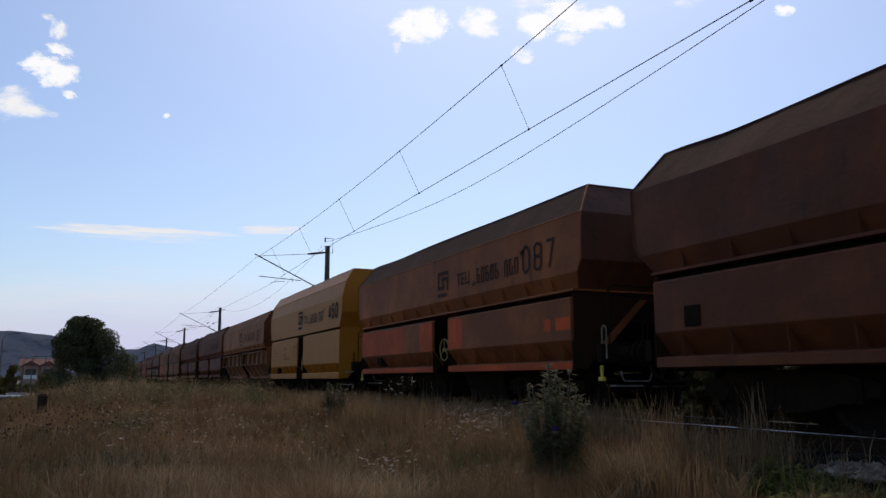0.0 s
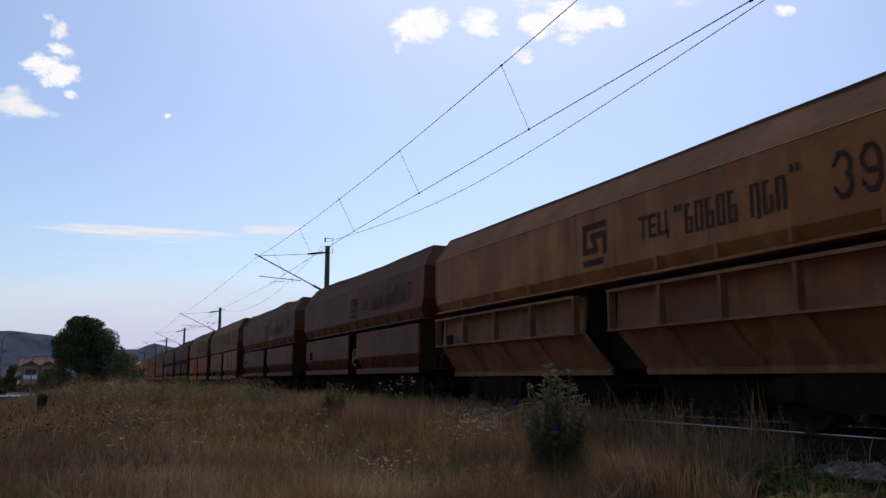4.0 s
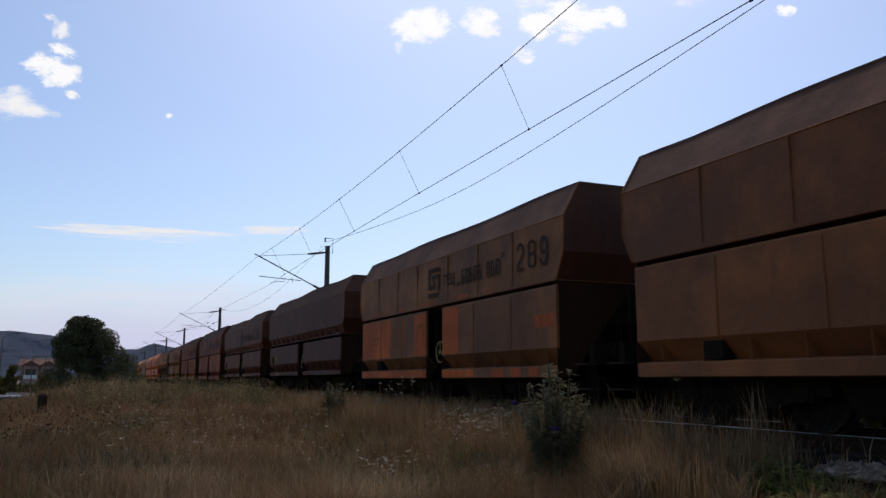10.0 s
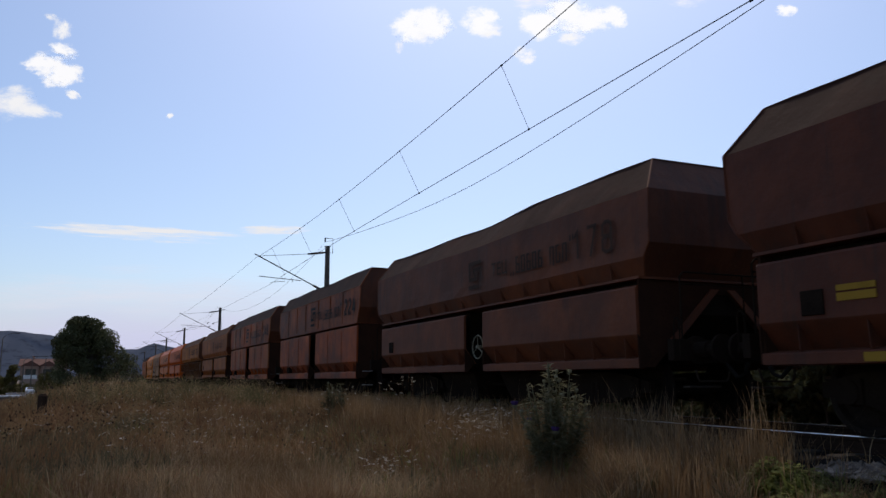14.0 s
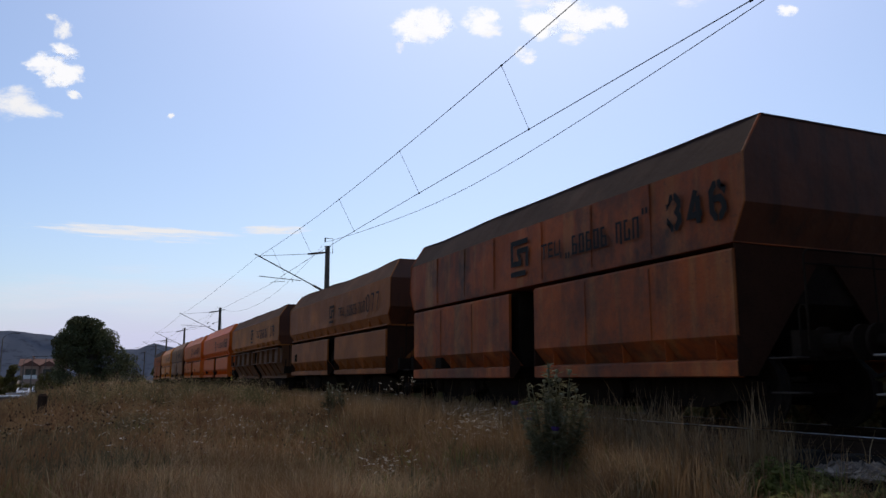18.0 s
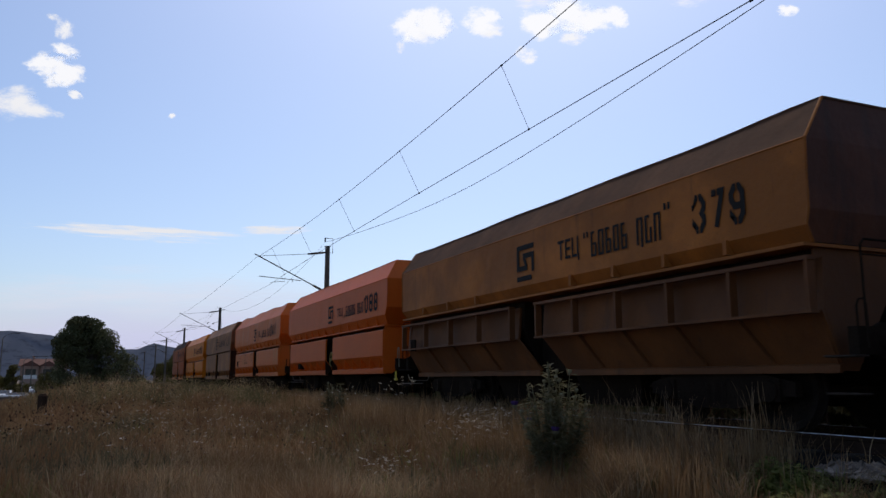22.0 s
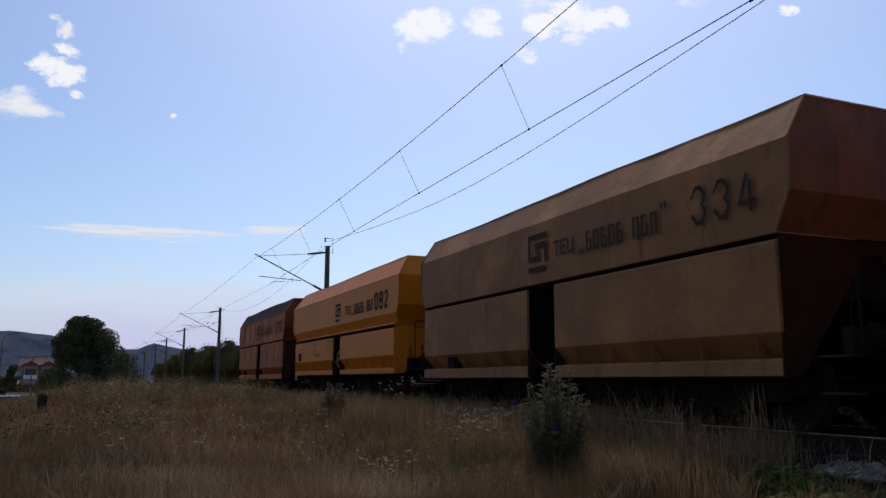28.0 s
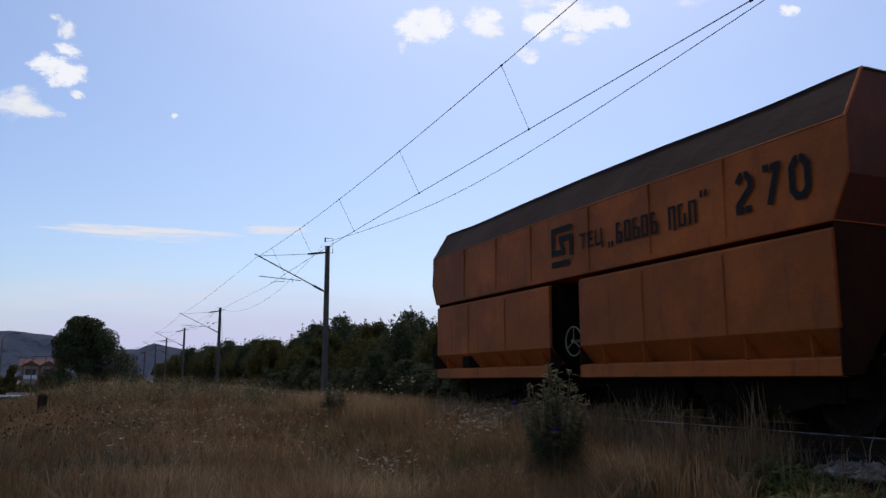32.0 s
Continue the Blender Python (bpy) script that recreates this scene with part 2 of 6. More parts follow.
def tube(bm, pts, r, sides=8, caps=True):
    """A round bar along points; r may be one radius or one for each point."""
    pts = [Vector(p) for p in pts]
    rs = r if isinstance(r, (list, tuple)) else [r] * len(pts)
    rings = []
    for i, p in enumerate(pts):
        d = (pts[min(i + 1, len(pts) - 1)] - pts[max(i - 1, 0)]).normalized()
        side = d.orthogonal().normalized() if abs(d.z) < 0.999 else Vector((1, 0, 0))
        if abs(d.z) < 0.999:
            side = d.cross(Vector((0, 0, 1))).normalized()
        up = side.cross(d)
        rings.append([p + (side * math.cos(a) + up * math.sin(a)) * rs[i] for a in (2 * math.pi * k / sides for k in range(sides))])
    loft(bm, rings, True, caps)


def ring(bm, centre, axis, radius, r, steps=24, sides=6):
    axis = Vector(axis).normalized()
    a = axis.orthogonal().normalized()
    b = axis.cross(a)
    rows = []
    for k in range(steps):
        t = 2 * math.pi * k / steps
        out = a * math.cos(t) + b * math.sin(t)
        c = Vector(centre) + out * radius
        rows.append([c + (out * math.cos(u) + axis * math.sin(u)) * r for u in (2 * math.pi * i / sides for i in range(sides))])
    rows.append(rows[0])
    vs = [[bm.verts.new(p) for p in q] for q in rows[:-1]]
    vs.append(vs[0])
    for p, q in zip(vs, vs[1:]):
        for i in range(sides):
            j = (i + 1) % sides
            bm.faces.new((p[i], p[j], q[j], q[i]))


def made(*boxes):
    bm = bmesh.new()
    for b in boxes:
        box(bm, *b)
    return bm


def bevelled(bm, width=0.01):
    bmesh.ops.bevel(bm, geom=list(bm.edges), offset=width, segments=1, affect="EDGES", clamp_overlap=True)
    return bm


def quads(name, verts, faces, material, label="", category="", kind="stuff"):
    me = bpy.data.meshes.new(name)
    me.from_pydata(verts, [], faces)
    me.materials.append(material)
    return tagged(new(name, me), label, category, kind=kind)


# ---- the lie of the land ----
TRACK_Y = 8.2


def step(a, b, v):
    t = min(1.0, max(0.0, (v - a) / (b - a)))
    return t * t * (3 - 2 * t)


def land(x, y):
    """Height of the ground over the rail tops."""
    u = -x
    rise = 0.72 * step(9, 34, u) * (0.05 + 0.95 * step(-3.8, -0.3, y)) * (1 - 0.4 * step(3.0, 6.5, y))
    fall = -0.55 * step(36, 90, u) * step(2, -8, y)
    left = -0.45 * step(-1, -14, y) - 0.7 * step(-3, -7, y) * step(35, 70, u)
    bank = 0.30 * step(3.2, 5.2, y) * (1 - step(14, 30, u))
    z = -0.80 + rise + fall + left + bank
    z = max(z, -0.5) if y > 11 else z
    far = step(120, 500, math.hypot(x, y))
    z = z * (1 - far) - 1.2 * far
    return z + 0.05 * noise.noise((x * 0.35, y * 0.35, 0)) + 0.03 * noise.noise((x * 1.1, y * 1.1, 4))


def spread(limit, first, growth):
    vals, s, v = [0.0], first, 0.0
    while v < limit:
        v += s
        vals.append(v)
        s *= growth
    return vals


def build_ground():
    xs = sorted({-v for v in spread(4500, 0.6, 1.045)} | set(spread(900, 0.8, 1.12)))
    ys = sorted({-v for v in spread(3000, 0.5, 1.09)} | set(spread(3000, 0.5, 1.09)))
    verts = [(x, y, min(land(x, y), -0.33 if 5.4 < y < 11.0 else 9)) for x in xs for y in ys]
    n = len(ys)
    faces = [(i * n + j, (i + 1) * n + j, (i + 1) * n + j + 1, i * n + j + 1) for i in range(len(xs) - 1) for j in range(n - 1)]
    ob = quads("ground", verts, faces, M_EARTH, "dry earth field rising to a low bank beside the track", "ground", "structure")
    for p in ob.data.polygons:
        p.use_smooth = True


build_ground()

X_FAR, X_NEAR = -620.0, 45.0


def build_track():
    # ballast bed: one long trapezoid of broken stone, coloured near black for the train's shade
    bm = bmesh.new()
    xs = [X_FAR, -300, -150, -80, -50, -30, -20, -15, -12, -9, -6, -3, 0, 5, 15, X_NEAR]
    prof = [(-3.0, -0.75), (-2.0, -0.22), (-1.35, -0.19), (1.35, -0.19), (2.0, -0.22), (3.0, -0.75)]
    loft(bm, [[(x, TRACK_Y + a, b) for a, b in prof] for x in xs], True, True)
    bed = part("shaded_ballast_bed", bm, M_BED, None)
    tagged(bed, "bed of broken stone under the track, train's shade in its colour", "track bed", kind="structure")
    # rails with head, web and foot
    half = [(0.0, 0.0), (0.032, -0.003), (0.036, -0.012), (0.034, -0.04), (0.009, -0.05), (0.009, -0.14), (0.07, -0.155), (0.07, -0.17)]
    sect = half + [(-a, b) for a, b in reversed(half[1:])]
    for side in (-1, 1):
        rail = thing("rail", pose(0, TRACK_Y + side * 0.7525, 0), "long steel rail with a polished head on sleepers", "rail", "rails of the track", "structure")
        bm = bmesh.new()
        loft(bm, [[(x, a, b - 0.003) for a, b in sect] for x in (X_FAR, -200, -60, -20, 0, X_NEAR)])
        part("rail_body", bm, M_RAIL, rail)
        bm = bmesh.new()
        hw = 0.034
        crown = [(-hw - 0.002, -0.006), (-hw, -0.002), (-hw * 0.6, 0.0), (hw * 0.6, 0.0), (hw, -0.002), (hw + 0.002, -0.006)]
        loft(bm, [[(x, a, b) for a, b in crown] for x in (X_FAR, -200, -60, -20, 0, X_NEAR)])
        part("running_surface", bm, M_HEAD if side < 0 else M_DARKHEAD, rail, "worn running surface")
    # concrete sleepers, the countable ones near the camera
    bm = bmesh.new()
    rings = []
    for y, w, h in ((-1.25, 0.13, -0.18), (-1.2, 0.14, -0.165), (-0.5, 0.13, -0.17), (0, 0.10, -0.2), (0.5, 0.13, -0.17), (1.2, 0.14, -0.165), (1.25, 0.13, -0.18)):
        rings.append([(-w, y, -0.35), (w, y, -0.35), (w * 0.8, y, h), (-w * 0.8, y, h)])
    loft(bm, rings)
    me = mesh_of("sleeper", bm)
    for i in range(150):
        s = new("sleeper", me)
        if not me.materials:
            me.materials.append(M_SLEEPER)
        s.matrix_world = pose(3.0 - 0.6 * i, TRACK_Y, -0.003, 0, 0, random.uniform(-0.6, 0.6))
        tagged(s, "grey concrete sleeper half sunk in stone ballast", "sleeper", "sleepers of the track")
    # loose stones along the near shoulder
    rng = np.random.default_rng(5)
    verts, faces = [], []
    for i in range(2400):
        x = -1.0 - 4.4 * rng.random()
        d = -1.85 - 0.36 * rng.random()
        z = -0.19 if d > -2.1 else -0.19 - (-2.1 - d) * 0.5
        r = rng.uniform(0.02, 0.055)
        c = np.array([x, TRACK_Y + d, z + r * 0.3])
        q = rng.normal(size=(6, 3))
        base = np.array([[1, 0, 0], [-1, 0, 0], [0, 1, 0], [0, -1, 0], [0, 0, 1], [0, 0, -1]]) + q * 0.28
        k = len(verts)
        verts += [tuple(c + p * r * np.array([1.3, 1, 0.8])) for p in base]
        faces += [(k + a, k + b, k + e) for a, b, e in ((0, 2, 4), (2, 1, 4), (1, 3, 4), (3, 0, 4), (2, 0, 5), (1, 2, 5), (3, 1, 5), (0, 3, 5))]
    quads("ballast_stones", verts, faces, M_STONE, "pale grey broken stones along the track shoulder", "gravel")


build_track()

# ---- the train ----
# run of the last wagon's leading top corner along the track, second by second
RUN = [-224.96, -216.96, -209.01, -201.18, -193.56, -186.17, -178.88, -171.53, -164.18, -156.91, -149.8, -142.88, -136.12, -129.46, -122.76, -115.92, -109.06, -102.28, -95.6, -88.99, -82.43, -75.91, -69.43, -63.01, -56.62, -50.23, -43.84, -37.46, -31.09, -24.7, -18.29, -11.85, -5.4]
AXLE_R = 0.46
AXLES = (-4.55, -2.75, 2.75, 4.55)
moving = []            # (thing, lead)
turning = []           # wheelsets


def run_at(t):
    i = min(int(t), 31)
    return float(np.interp(t, range(33), RUN)) if t in (0, 32) else hermite(i, t - i)


def hermite(i, a):
    p0, p1 = RUN[i], RUN[i + 1]
    m0 = (RUN[i + 1] - RUN[max(i - 1, 0)]) / (2 if i else 1)
    m1 = (RUN[min(i + 2, 32)] - RUN[i]) / (2 if i < 31 else 1)
    return (2 * a**3 - 3 * a**2 + 1) * p0 + (a**3 - 2 * a**2 + a) * m0 + (-2 * a**3 + 3 * a**2) * p1 + (a**3 - a**2) * m1


def rect_ring(hx, hy, z, nx, ny):
    """Points round a rectangle, from the near rear corner forwards and round."""
    pts = [(-hx + 2 * hx * i / nx, -hy, z) for i in range(nx)]
    pts += [(hx, -hy + 2 * hy * i / ny, z) for i in range(ny)]
    pts += [(hx - 2 * hx * i / nx, hy, z) for i in range(nx)]
    pts += [(-hx, hy - 2 * hy * i / ny, z) for i in range(ny)]
    return pts


def upper_shell(levels, dent, seed, two_tone):
    """The open-topped upper hopper: sheet walls with worn, wavy top edges."""
    bm = bmesh.new()
    nx, ny = 28, 5
    top = len(levels) - 1
    rings = []
    for k, (z, hy, hx) in enumerate(levels):
        r = []
        for x, y, zz in rect_ring(hx, hy, z, nx, ny):
            q = noise.noise((x * 0.42 + seed * 7.3, seed * 2.1 + (3 if y > 0 else 0), 0.5))
            q2 = noise.noise((x * 1.3 + seed * 3.3, seed, k * 1.7))
            edge = 1 - abs(x) / hx
            dz = (q - 0.15) * dent * min(1, edge * 5) if k == top else 0.25 * q * dent * min(1, edge * 5) if k == top - 1 else 0
            dy = q2 * dent * 0.28 * min(1, edge * 4) if 0 < k else 0
            r.append((x, y + (dy if y < 0 else -dy), zz + dz))
        rings.append(r)
    vs = [[bm.verts.new(p) for p in r] for r in rings]
    n = len(vs[0])
    for k, (a, b) in enumerate(zip(vs, vs[1:])):
        for i in range(n):
            j = (i + 1) % n
            f = bm.faces.new((a[i], a[j], b[j], b[i]))
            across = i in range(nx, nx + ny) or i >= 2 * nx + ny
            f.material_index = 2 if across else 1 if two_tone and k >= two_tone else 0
    bmesh.ops.recalc_face_normals(bm, faces=bm.faces)
    me = mesh_of("upper_body", bm)
    return me


def rim_bar(levels, dent, seed):
    z, hy, hx = levels[-1]
    pts = []
    for x, y, zz in rect_ring(hx, hy, z, 28, 5):
        q = noise.noise((x * 0.42 + seed * 7.3, seed * 2.1 + (3 if y > 0 else 0), 0.5))
        pts.append((x, y, zz + (q - 0.15) * dent * min(1, (1 - abs(x) / hx) * 5)))
    bm = bmesh.new()
    rings = [[(x, y - 0.012, z - 0.012), (x, y + 0.012, z - 0.012), (x, y + 0.012, z + 0.014), (x, y - 0.012, z + 0.014)] if abs(abs(y) - hy) < 1e-6 and abs(x) < hx
             else [(x - 0.012, y, z - 0.012), (x + 0.012, y, z - 0.012), (x + 0.012, y, z + 0.014), (x - 0.012, y, z + 0.014)] for x, y, z in pts]
    n = len(pts)
    vs = [[bm.verts.new(p) for p in r] for r in rings]
    for i in range(n):
        a, b = vs[i], vs[(i + 1) % n]
        for k in range(4):
            bm.faces.new((a[k], a[(k + 1) % 4], b[(k + 1) % 4], b[k]))
    return bm


def strip(profile, x0, x1, side, n=6, d0=0.0, d1=0.0):
    """A sheet of given section (y, z) run along the wagon, closed at its back; its ends may rake below the knee."""
    bm = bmesh.new()
    back = [(y - 0.05, z) for y, z in reversed(profile)]
    sect = profile + back
    xs = [x0 + (x1 - x0) * i / n for i in range(n + 1)]
    loft(bm, [[(x + (d0 + (d1 - d0) * i / n) * max(0.0, 1.3 - z), side * y, z) for y, z in sect] for i, x in enumerate(xs)])
    bmesh.ops.recalc_face_normals(bm, faces=bm.faces)
    return bm


MESHES = {}
DULL = (0.645, 0.53, 0.49)      # scale on every coat of wagon paint, green and blue cut most


def shared(key, build):
    if key not in MESHES:
        b = build()
        MESHES[key] = mesh_of(key, b) if isinstance(b, bmesh.types.BMesh) else b
    return MESHES[key]


def glyphs(text, x0, z0, width, height, bold=0.015):
    """Characters as a flat mesh on the near side, fitted to a width and height."""
    cu = bpy.data.curves.new("characters", "FONT")
    cu.body = text
    cu.extrude = 0.0
    cu.offset = bold
    ob = new("characters", cu)
    dg = bpy.context.evaluated_depsgraph_get()
    me = bpy.data.meshes.new_from_object(ob.evaluated_get(dg))
    bpy.data.objects.remove(ob)
    bpy.data.curves.remove(cu)
    co = np.array([v.co[:] for v in me.vertices])
    lo, hi = co.min(0), co.max(0)
    for v in me.vertices:
        a = (v.co.x - lo[0]) / (hi[0] - lo[0])
        b = (v.co.y - lo[1]) / (hi[1] - lo[1])
        v.co = (x0 + a * width, 0, z0 + b * height)
    me.materials.clear()
    return me


def stroke(bm, pts, t, y=0.0):
    """A flat stroke of even width along points of the side's plane, with mitred corners."""
    left, right = [], []
    for i, p in enumerate(pts):
        p = Vector(p)
        a = (p - Vector(pts[i - 1])).normalized() if i else None
        b = (Vector(pts[i + 1]) - p).normalized() if i + 1 < len(pts) else None
        d = a or b
        if a and b:
            d = (a + b).normalized()
        m = Vector((-d.y, d.x))
        k = t / 2 / max(0.5, abs(m.dot(Vector((-(b or a).y, (b or a).x)))))
        left.append(bm.verts.new((p.x + m.x * k, y, p.y + m.y * k)))
        right.append(bm.verts.new((p.x - m.x * k, y, p.y - m.y * k)))
    for i in range(len(pts) - 1):
        bm.faces.new((right[i], right[i + 1], left[i + 1], left[i]))


C, D = 0.30, 0.20
LOOP = [(0.5, 0), (1 - C, 0), (1, D), (1, 1 - D), (1 - C, 1), (C, 1), (0, 1 - D), (0, D), (C, 0), (0.5, 0)]
SIX = [(1, 0.84), (1, 1 - D), (1 - C, 1), (C, 1), (0, 1 - D), (0, D), (C, 0), (1 - C, 0), (1, D), (1, 0.56 - D), (1 - C, 0.56), (0.16, 0.56)]
STROKES = {
    "0": [LOOP], "1": [[(0.6, 0), (0.6, 0.97), (0.2, 0.76)]],
    "2": [[(0, 0.80), (0, 1 - D), (C, 1), (1 - C, 1), (1, 1 - D), (1, 0.62), (0.04, 0.16), (0.04, 0), (1, 0)]],
    "3": [[(0, 0.82), (0, 1 - D), (C, 1), (1 - C, 1), (1, 1 - D), (1, 0.64), (0.78, 0.5), (1, 0.36), (1, D), (1 - C, 0), (C, 0), (0, D), (0, 0.18)]],
    "4": [[(1.1, 0.24), (0, 0.24), (0.62, 1)], [(0.78, -0.04), (0.78, 0.80)]],
    "5": [[(1, 1), (0.04, 1), (0.04, 0.56), (1 - C, 0.60), (1, 0.60 - D), (1, D), (1 - C, 0), (C, 0), (0, D), (0, 0.18)]],
    "6": [SIX], "7": [[(0, 1), (1, 1), (0.36, -0.04)]],
    "8": [[(x, 0.5 + z * 0.5) for x, z in LOOP], [(x, z * 0.52) for x, z in LOOP]],
    "9": [[(1 - x, 1 - z) for x, z in SIX]],
}


def numeral(ch, w, h, t, stencil):
    """One painted numeral with squared corners; stencilled ones have a break at the top and bottom."""
    bm = bmesh.new()
    for layer, line in enumerate(STROKES[ch]):
        pieces, run = [], [line[0]]
        for a, b in zip(line, line[1:]):
            if stencil and a[1] == b[1] and a[1] in (0, 1) and min(a[0], b[0]) < 0.5 < max(a[0], b[0]):
                k = 0.055 if b[0] > a[0] else -0.055
                pieces.append(run + [(0.5 - k, a[1])])
                run = [(0.5 + k, a[1])]
            run.append(b)
        pieces.append(run)
        for p in pieces:
            stroke(bm, [(t / 2 + x * (w - t), t / 2 + z * (h - t)) for x, z in p], t, -0.0015 * layer)
    return bm


def mark_box(bm, x0, x1, z0, z1):
    v = [bm.verts.new(p) for p in ((x0, 0, z0), (x1, 0, z0), (x1, 0, z1), (x0, 0, z1))]
    bm.faces.new(v)


def emblem(x, z, w, h):
    """Square spiral made of plain bars."""
    bm = bmesh.new()
    t = h * 0.14
    mark_box(bm, x, x + w, z + h - t, z + h)
    mark_box(bm, x, x + t, z + h * 0.42, z + h - t)
    mark_box(bm, x, x + w * 0.62, z + h * 0.42 - t, z + h * 0.42)
    mark_box(bm, x + w * 0.36, x + w, z + h * 0.62, z + h * 0.62 + t)
    mark_box(bm, x + w - t, x + w, z + t * 1.6, z + h * 0.62)
    mark_box(bm, x, x + w - t, z, z + t)
    v = [bm.verts.new((a, 0, b)) for a, b in ((x + w * 0.36, z + h * 0.62), (x + w * 0.36 + t, z + h * 0.62), (x + w * 0.62, z + h * 0.42), (x + w * 0.62 - t, z + h * 0.42))]
    bm.faces.new(v)
    return bm


def name_bars(x, z, w, h):
    """The operator's name as plain letter-sized shapes."""
    out = []
    words = (5, 3)
    unit = w / (sum(words) + 0.9)
    t = unit * 0.24
    cx = x
    for k, count in enumerate(words):
        for i in range(count):
            bm = bmesh.new()
            out.append(bm)
            a, b = cx + unit * 0.08, cx + unit * 0.84
            low = z - (h * 0.1 if k == 1 and i == 0 else 0)
            mark_box(bm, a, a + t, z, z + h)
            mark_box(bm, b - t, b, low if k else z, z + h * (1 if (i + k) % 2 else 0.55))
            mark_box(bm, a + t, b - t, z + h - t * 0.8, z + h)
            if k == 0 or i == 1:
                mark_box(bm, a + t, b - t, z, z + t * 0.8)
            if k == 0 and i % 2 == 0:
                mark_box(bm, a + t, b - t, z + h * 0.46, z + h * 0.46 + t * 0.8)
            cx += unit
        cx += unit * 0.9
    return out


def wheelset_mesh():
    bm = bmesh.new()
    tube(bm, [(0, -1.0, 0), (0, -0.8, 0), (0, 0.8, 0), (0, 1.0, 0)], [0.07, 0.085, 0.085, 0.07], 10)
    for s in (-1, 1):
        prof = [(0.10, 0.67), (0.36, 0.70), (0.39, 0.675), (0.488, 0.675), (0.488, 0.705), (0.462, 0.72), (0.458, 0.81), (0.39, 0.81), (0.36, 0.74), (0.10, 0.83)]
        n = 28
        rows = [[(r * math.cos(a), s * y, r * math.sin(a)) for r, y in prof] for a in (2 * math.pi * k / n for k in range(n))]
        vs = [[bm.verts.new(p) for p in q] for q in rows]
        for k in range(n):
            p, q = vs[k], vs[(k + 1) % n]
            for i in range(len(prof) - 1):
                bm.faces.new((p[i], p[i + 1], q[i + 1], q[i]))
    bmesh.ops.recalc_face_normals(bm, faces=bm.faces)
    return bm


def bogie_mesh():
    bm = bmesh.new()
    for s in (-1, 1):
        # cast side frame: arched beam over two axle boxes
        y0, y1 = s * 0.98 - 0.05, s * 0.98 + 0.05
        arch = [(-1.25, 0.40), (-1.25, 0.56), (-0.75, 0.66), (-0.3, 0.70), (0.3, 0.70), (0.75, 0.66), (1.25, 0.56), (1.25, 0.40), (0.95, 0.40), (0.55, 0.28), (0.3, 0.24), (-0.3, 0.24), (-0.55, 0.28), (-0.95, 0.40)]
        loft(bm, [[(x, y, z) for x, z in arch] for y in (y0, y1)])
        for x in (-0.9, 0.9):
            tube(bm, [(x, s * 0.98, 0.46), (x, s * 1.09, 0.46)], [0.15, 0.13], 12)
            box(bm, x - 0.16, x + 0.16, s * 0.98 - 0.09, s * 0.98 + 0.09, 0.34, 0.60)
        for x in (-0.14, 0.0, 0.14):
            tube(bm, [(x, s * 1.0, 0.30), (x, s * 1.0, 0.56)], 0.055, 8)
        for x in (-0.42, 0.42):
            box(bm, x - 0.03, x + 0.03, s * 0.78 - 0.05, s * 0.78 + 0.05, 0.22, 0.52)
    box(bm, -0.16, 0.16, -1.0, 1.0, 0.45, 0.66)
    bmesh.ops.recalc_face_normals(bm, faces=bm.faces)
    return bm


def buffer_mesh(s, y):
    bm = bmesh.new()
    tube(bm, [(s * 5.70, y, 0.98), (s * 5.74, y, 0.98), (s * 5.75, y, 0.98), (s * 5.98, y, 0.98), (s * 5.99, y, 0.98), (s * 6.18, y, 0.98), (s * 6.19, y, 0.98), (s * 6.23, y, 0.98)],
         [0.19, 0.19, 0.11, 0.11, 0.075, 0.075, 0.19, 0.19], 14)
    return bm


def hand_wheel_mesh(x, z):
    bm = bmesh.new()
    ring(bm, (x, -1.40, z), (0, 1, 0), 0.225, 0.011, 28, 6)
    for k in range(3):
        a = math.pi / 2 + k * 2 * math.pi / 3
        tube(bm, [(x, -1.40, z), (x + 0.225 * math.cos(a), -1.40, z + 0.225 * math.sin(a))], 0.008, 6)
    tube(bm, [(x, -1.43, z), (x, -1.05, z)], 0.03, 8)
    return bm


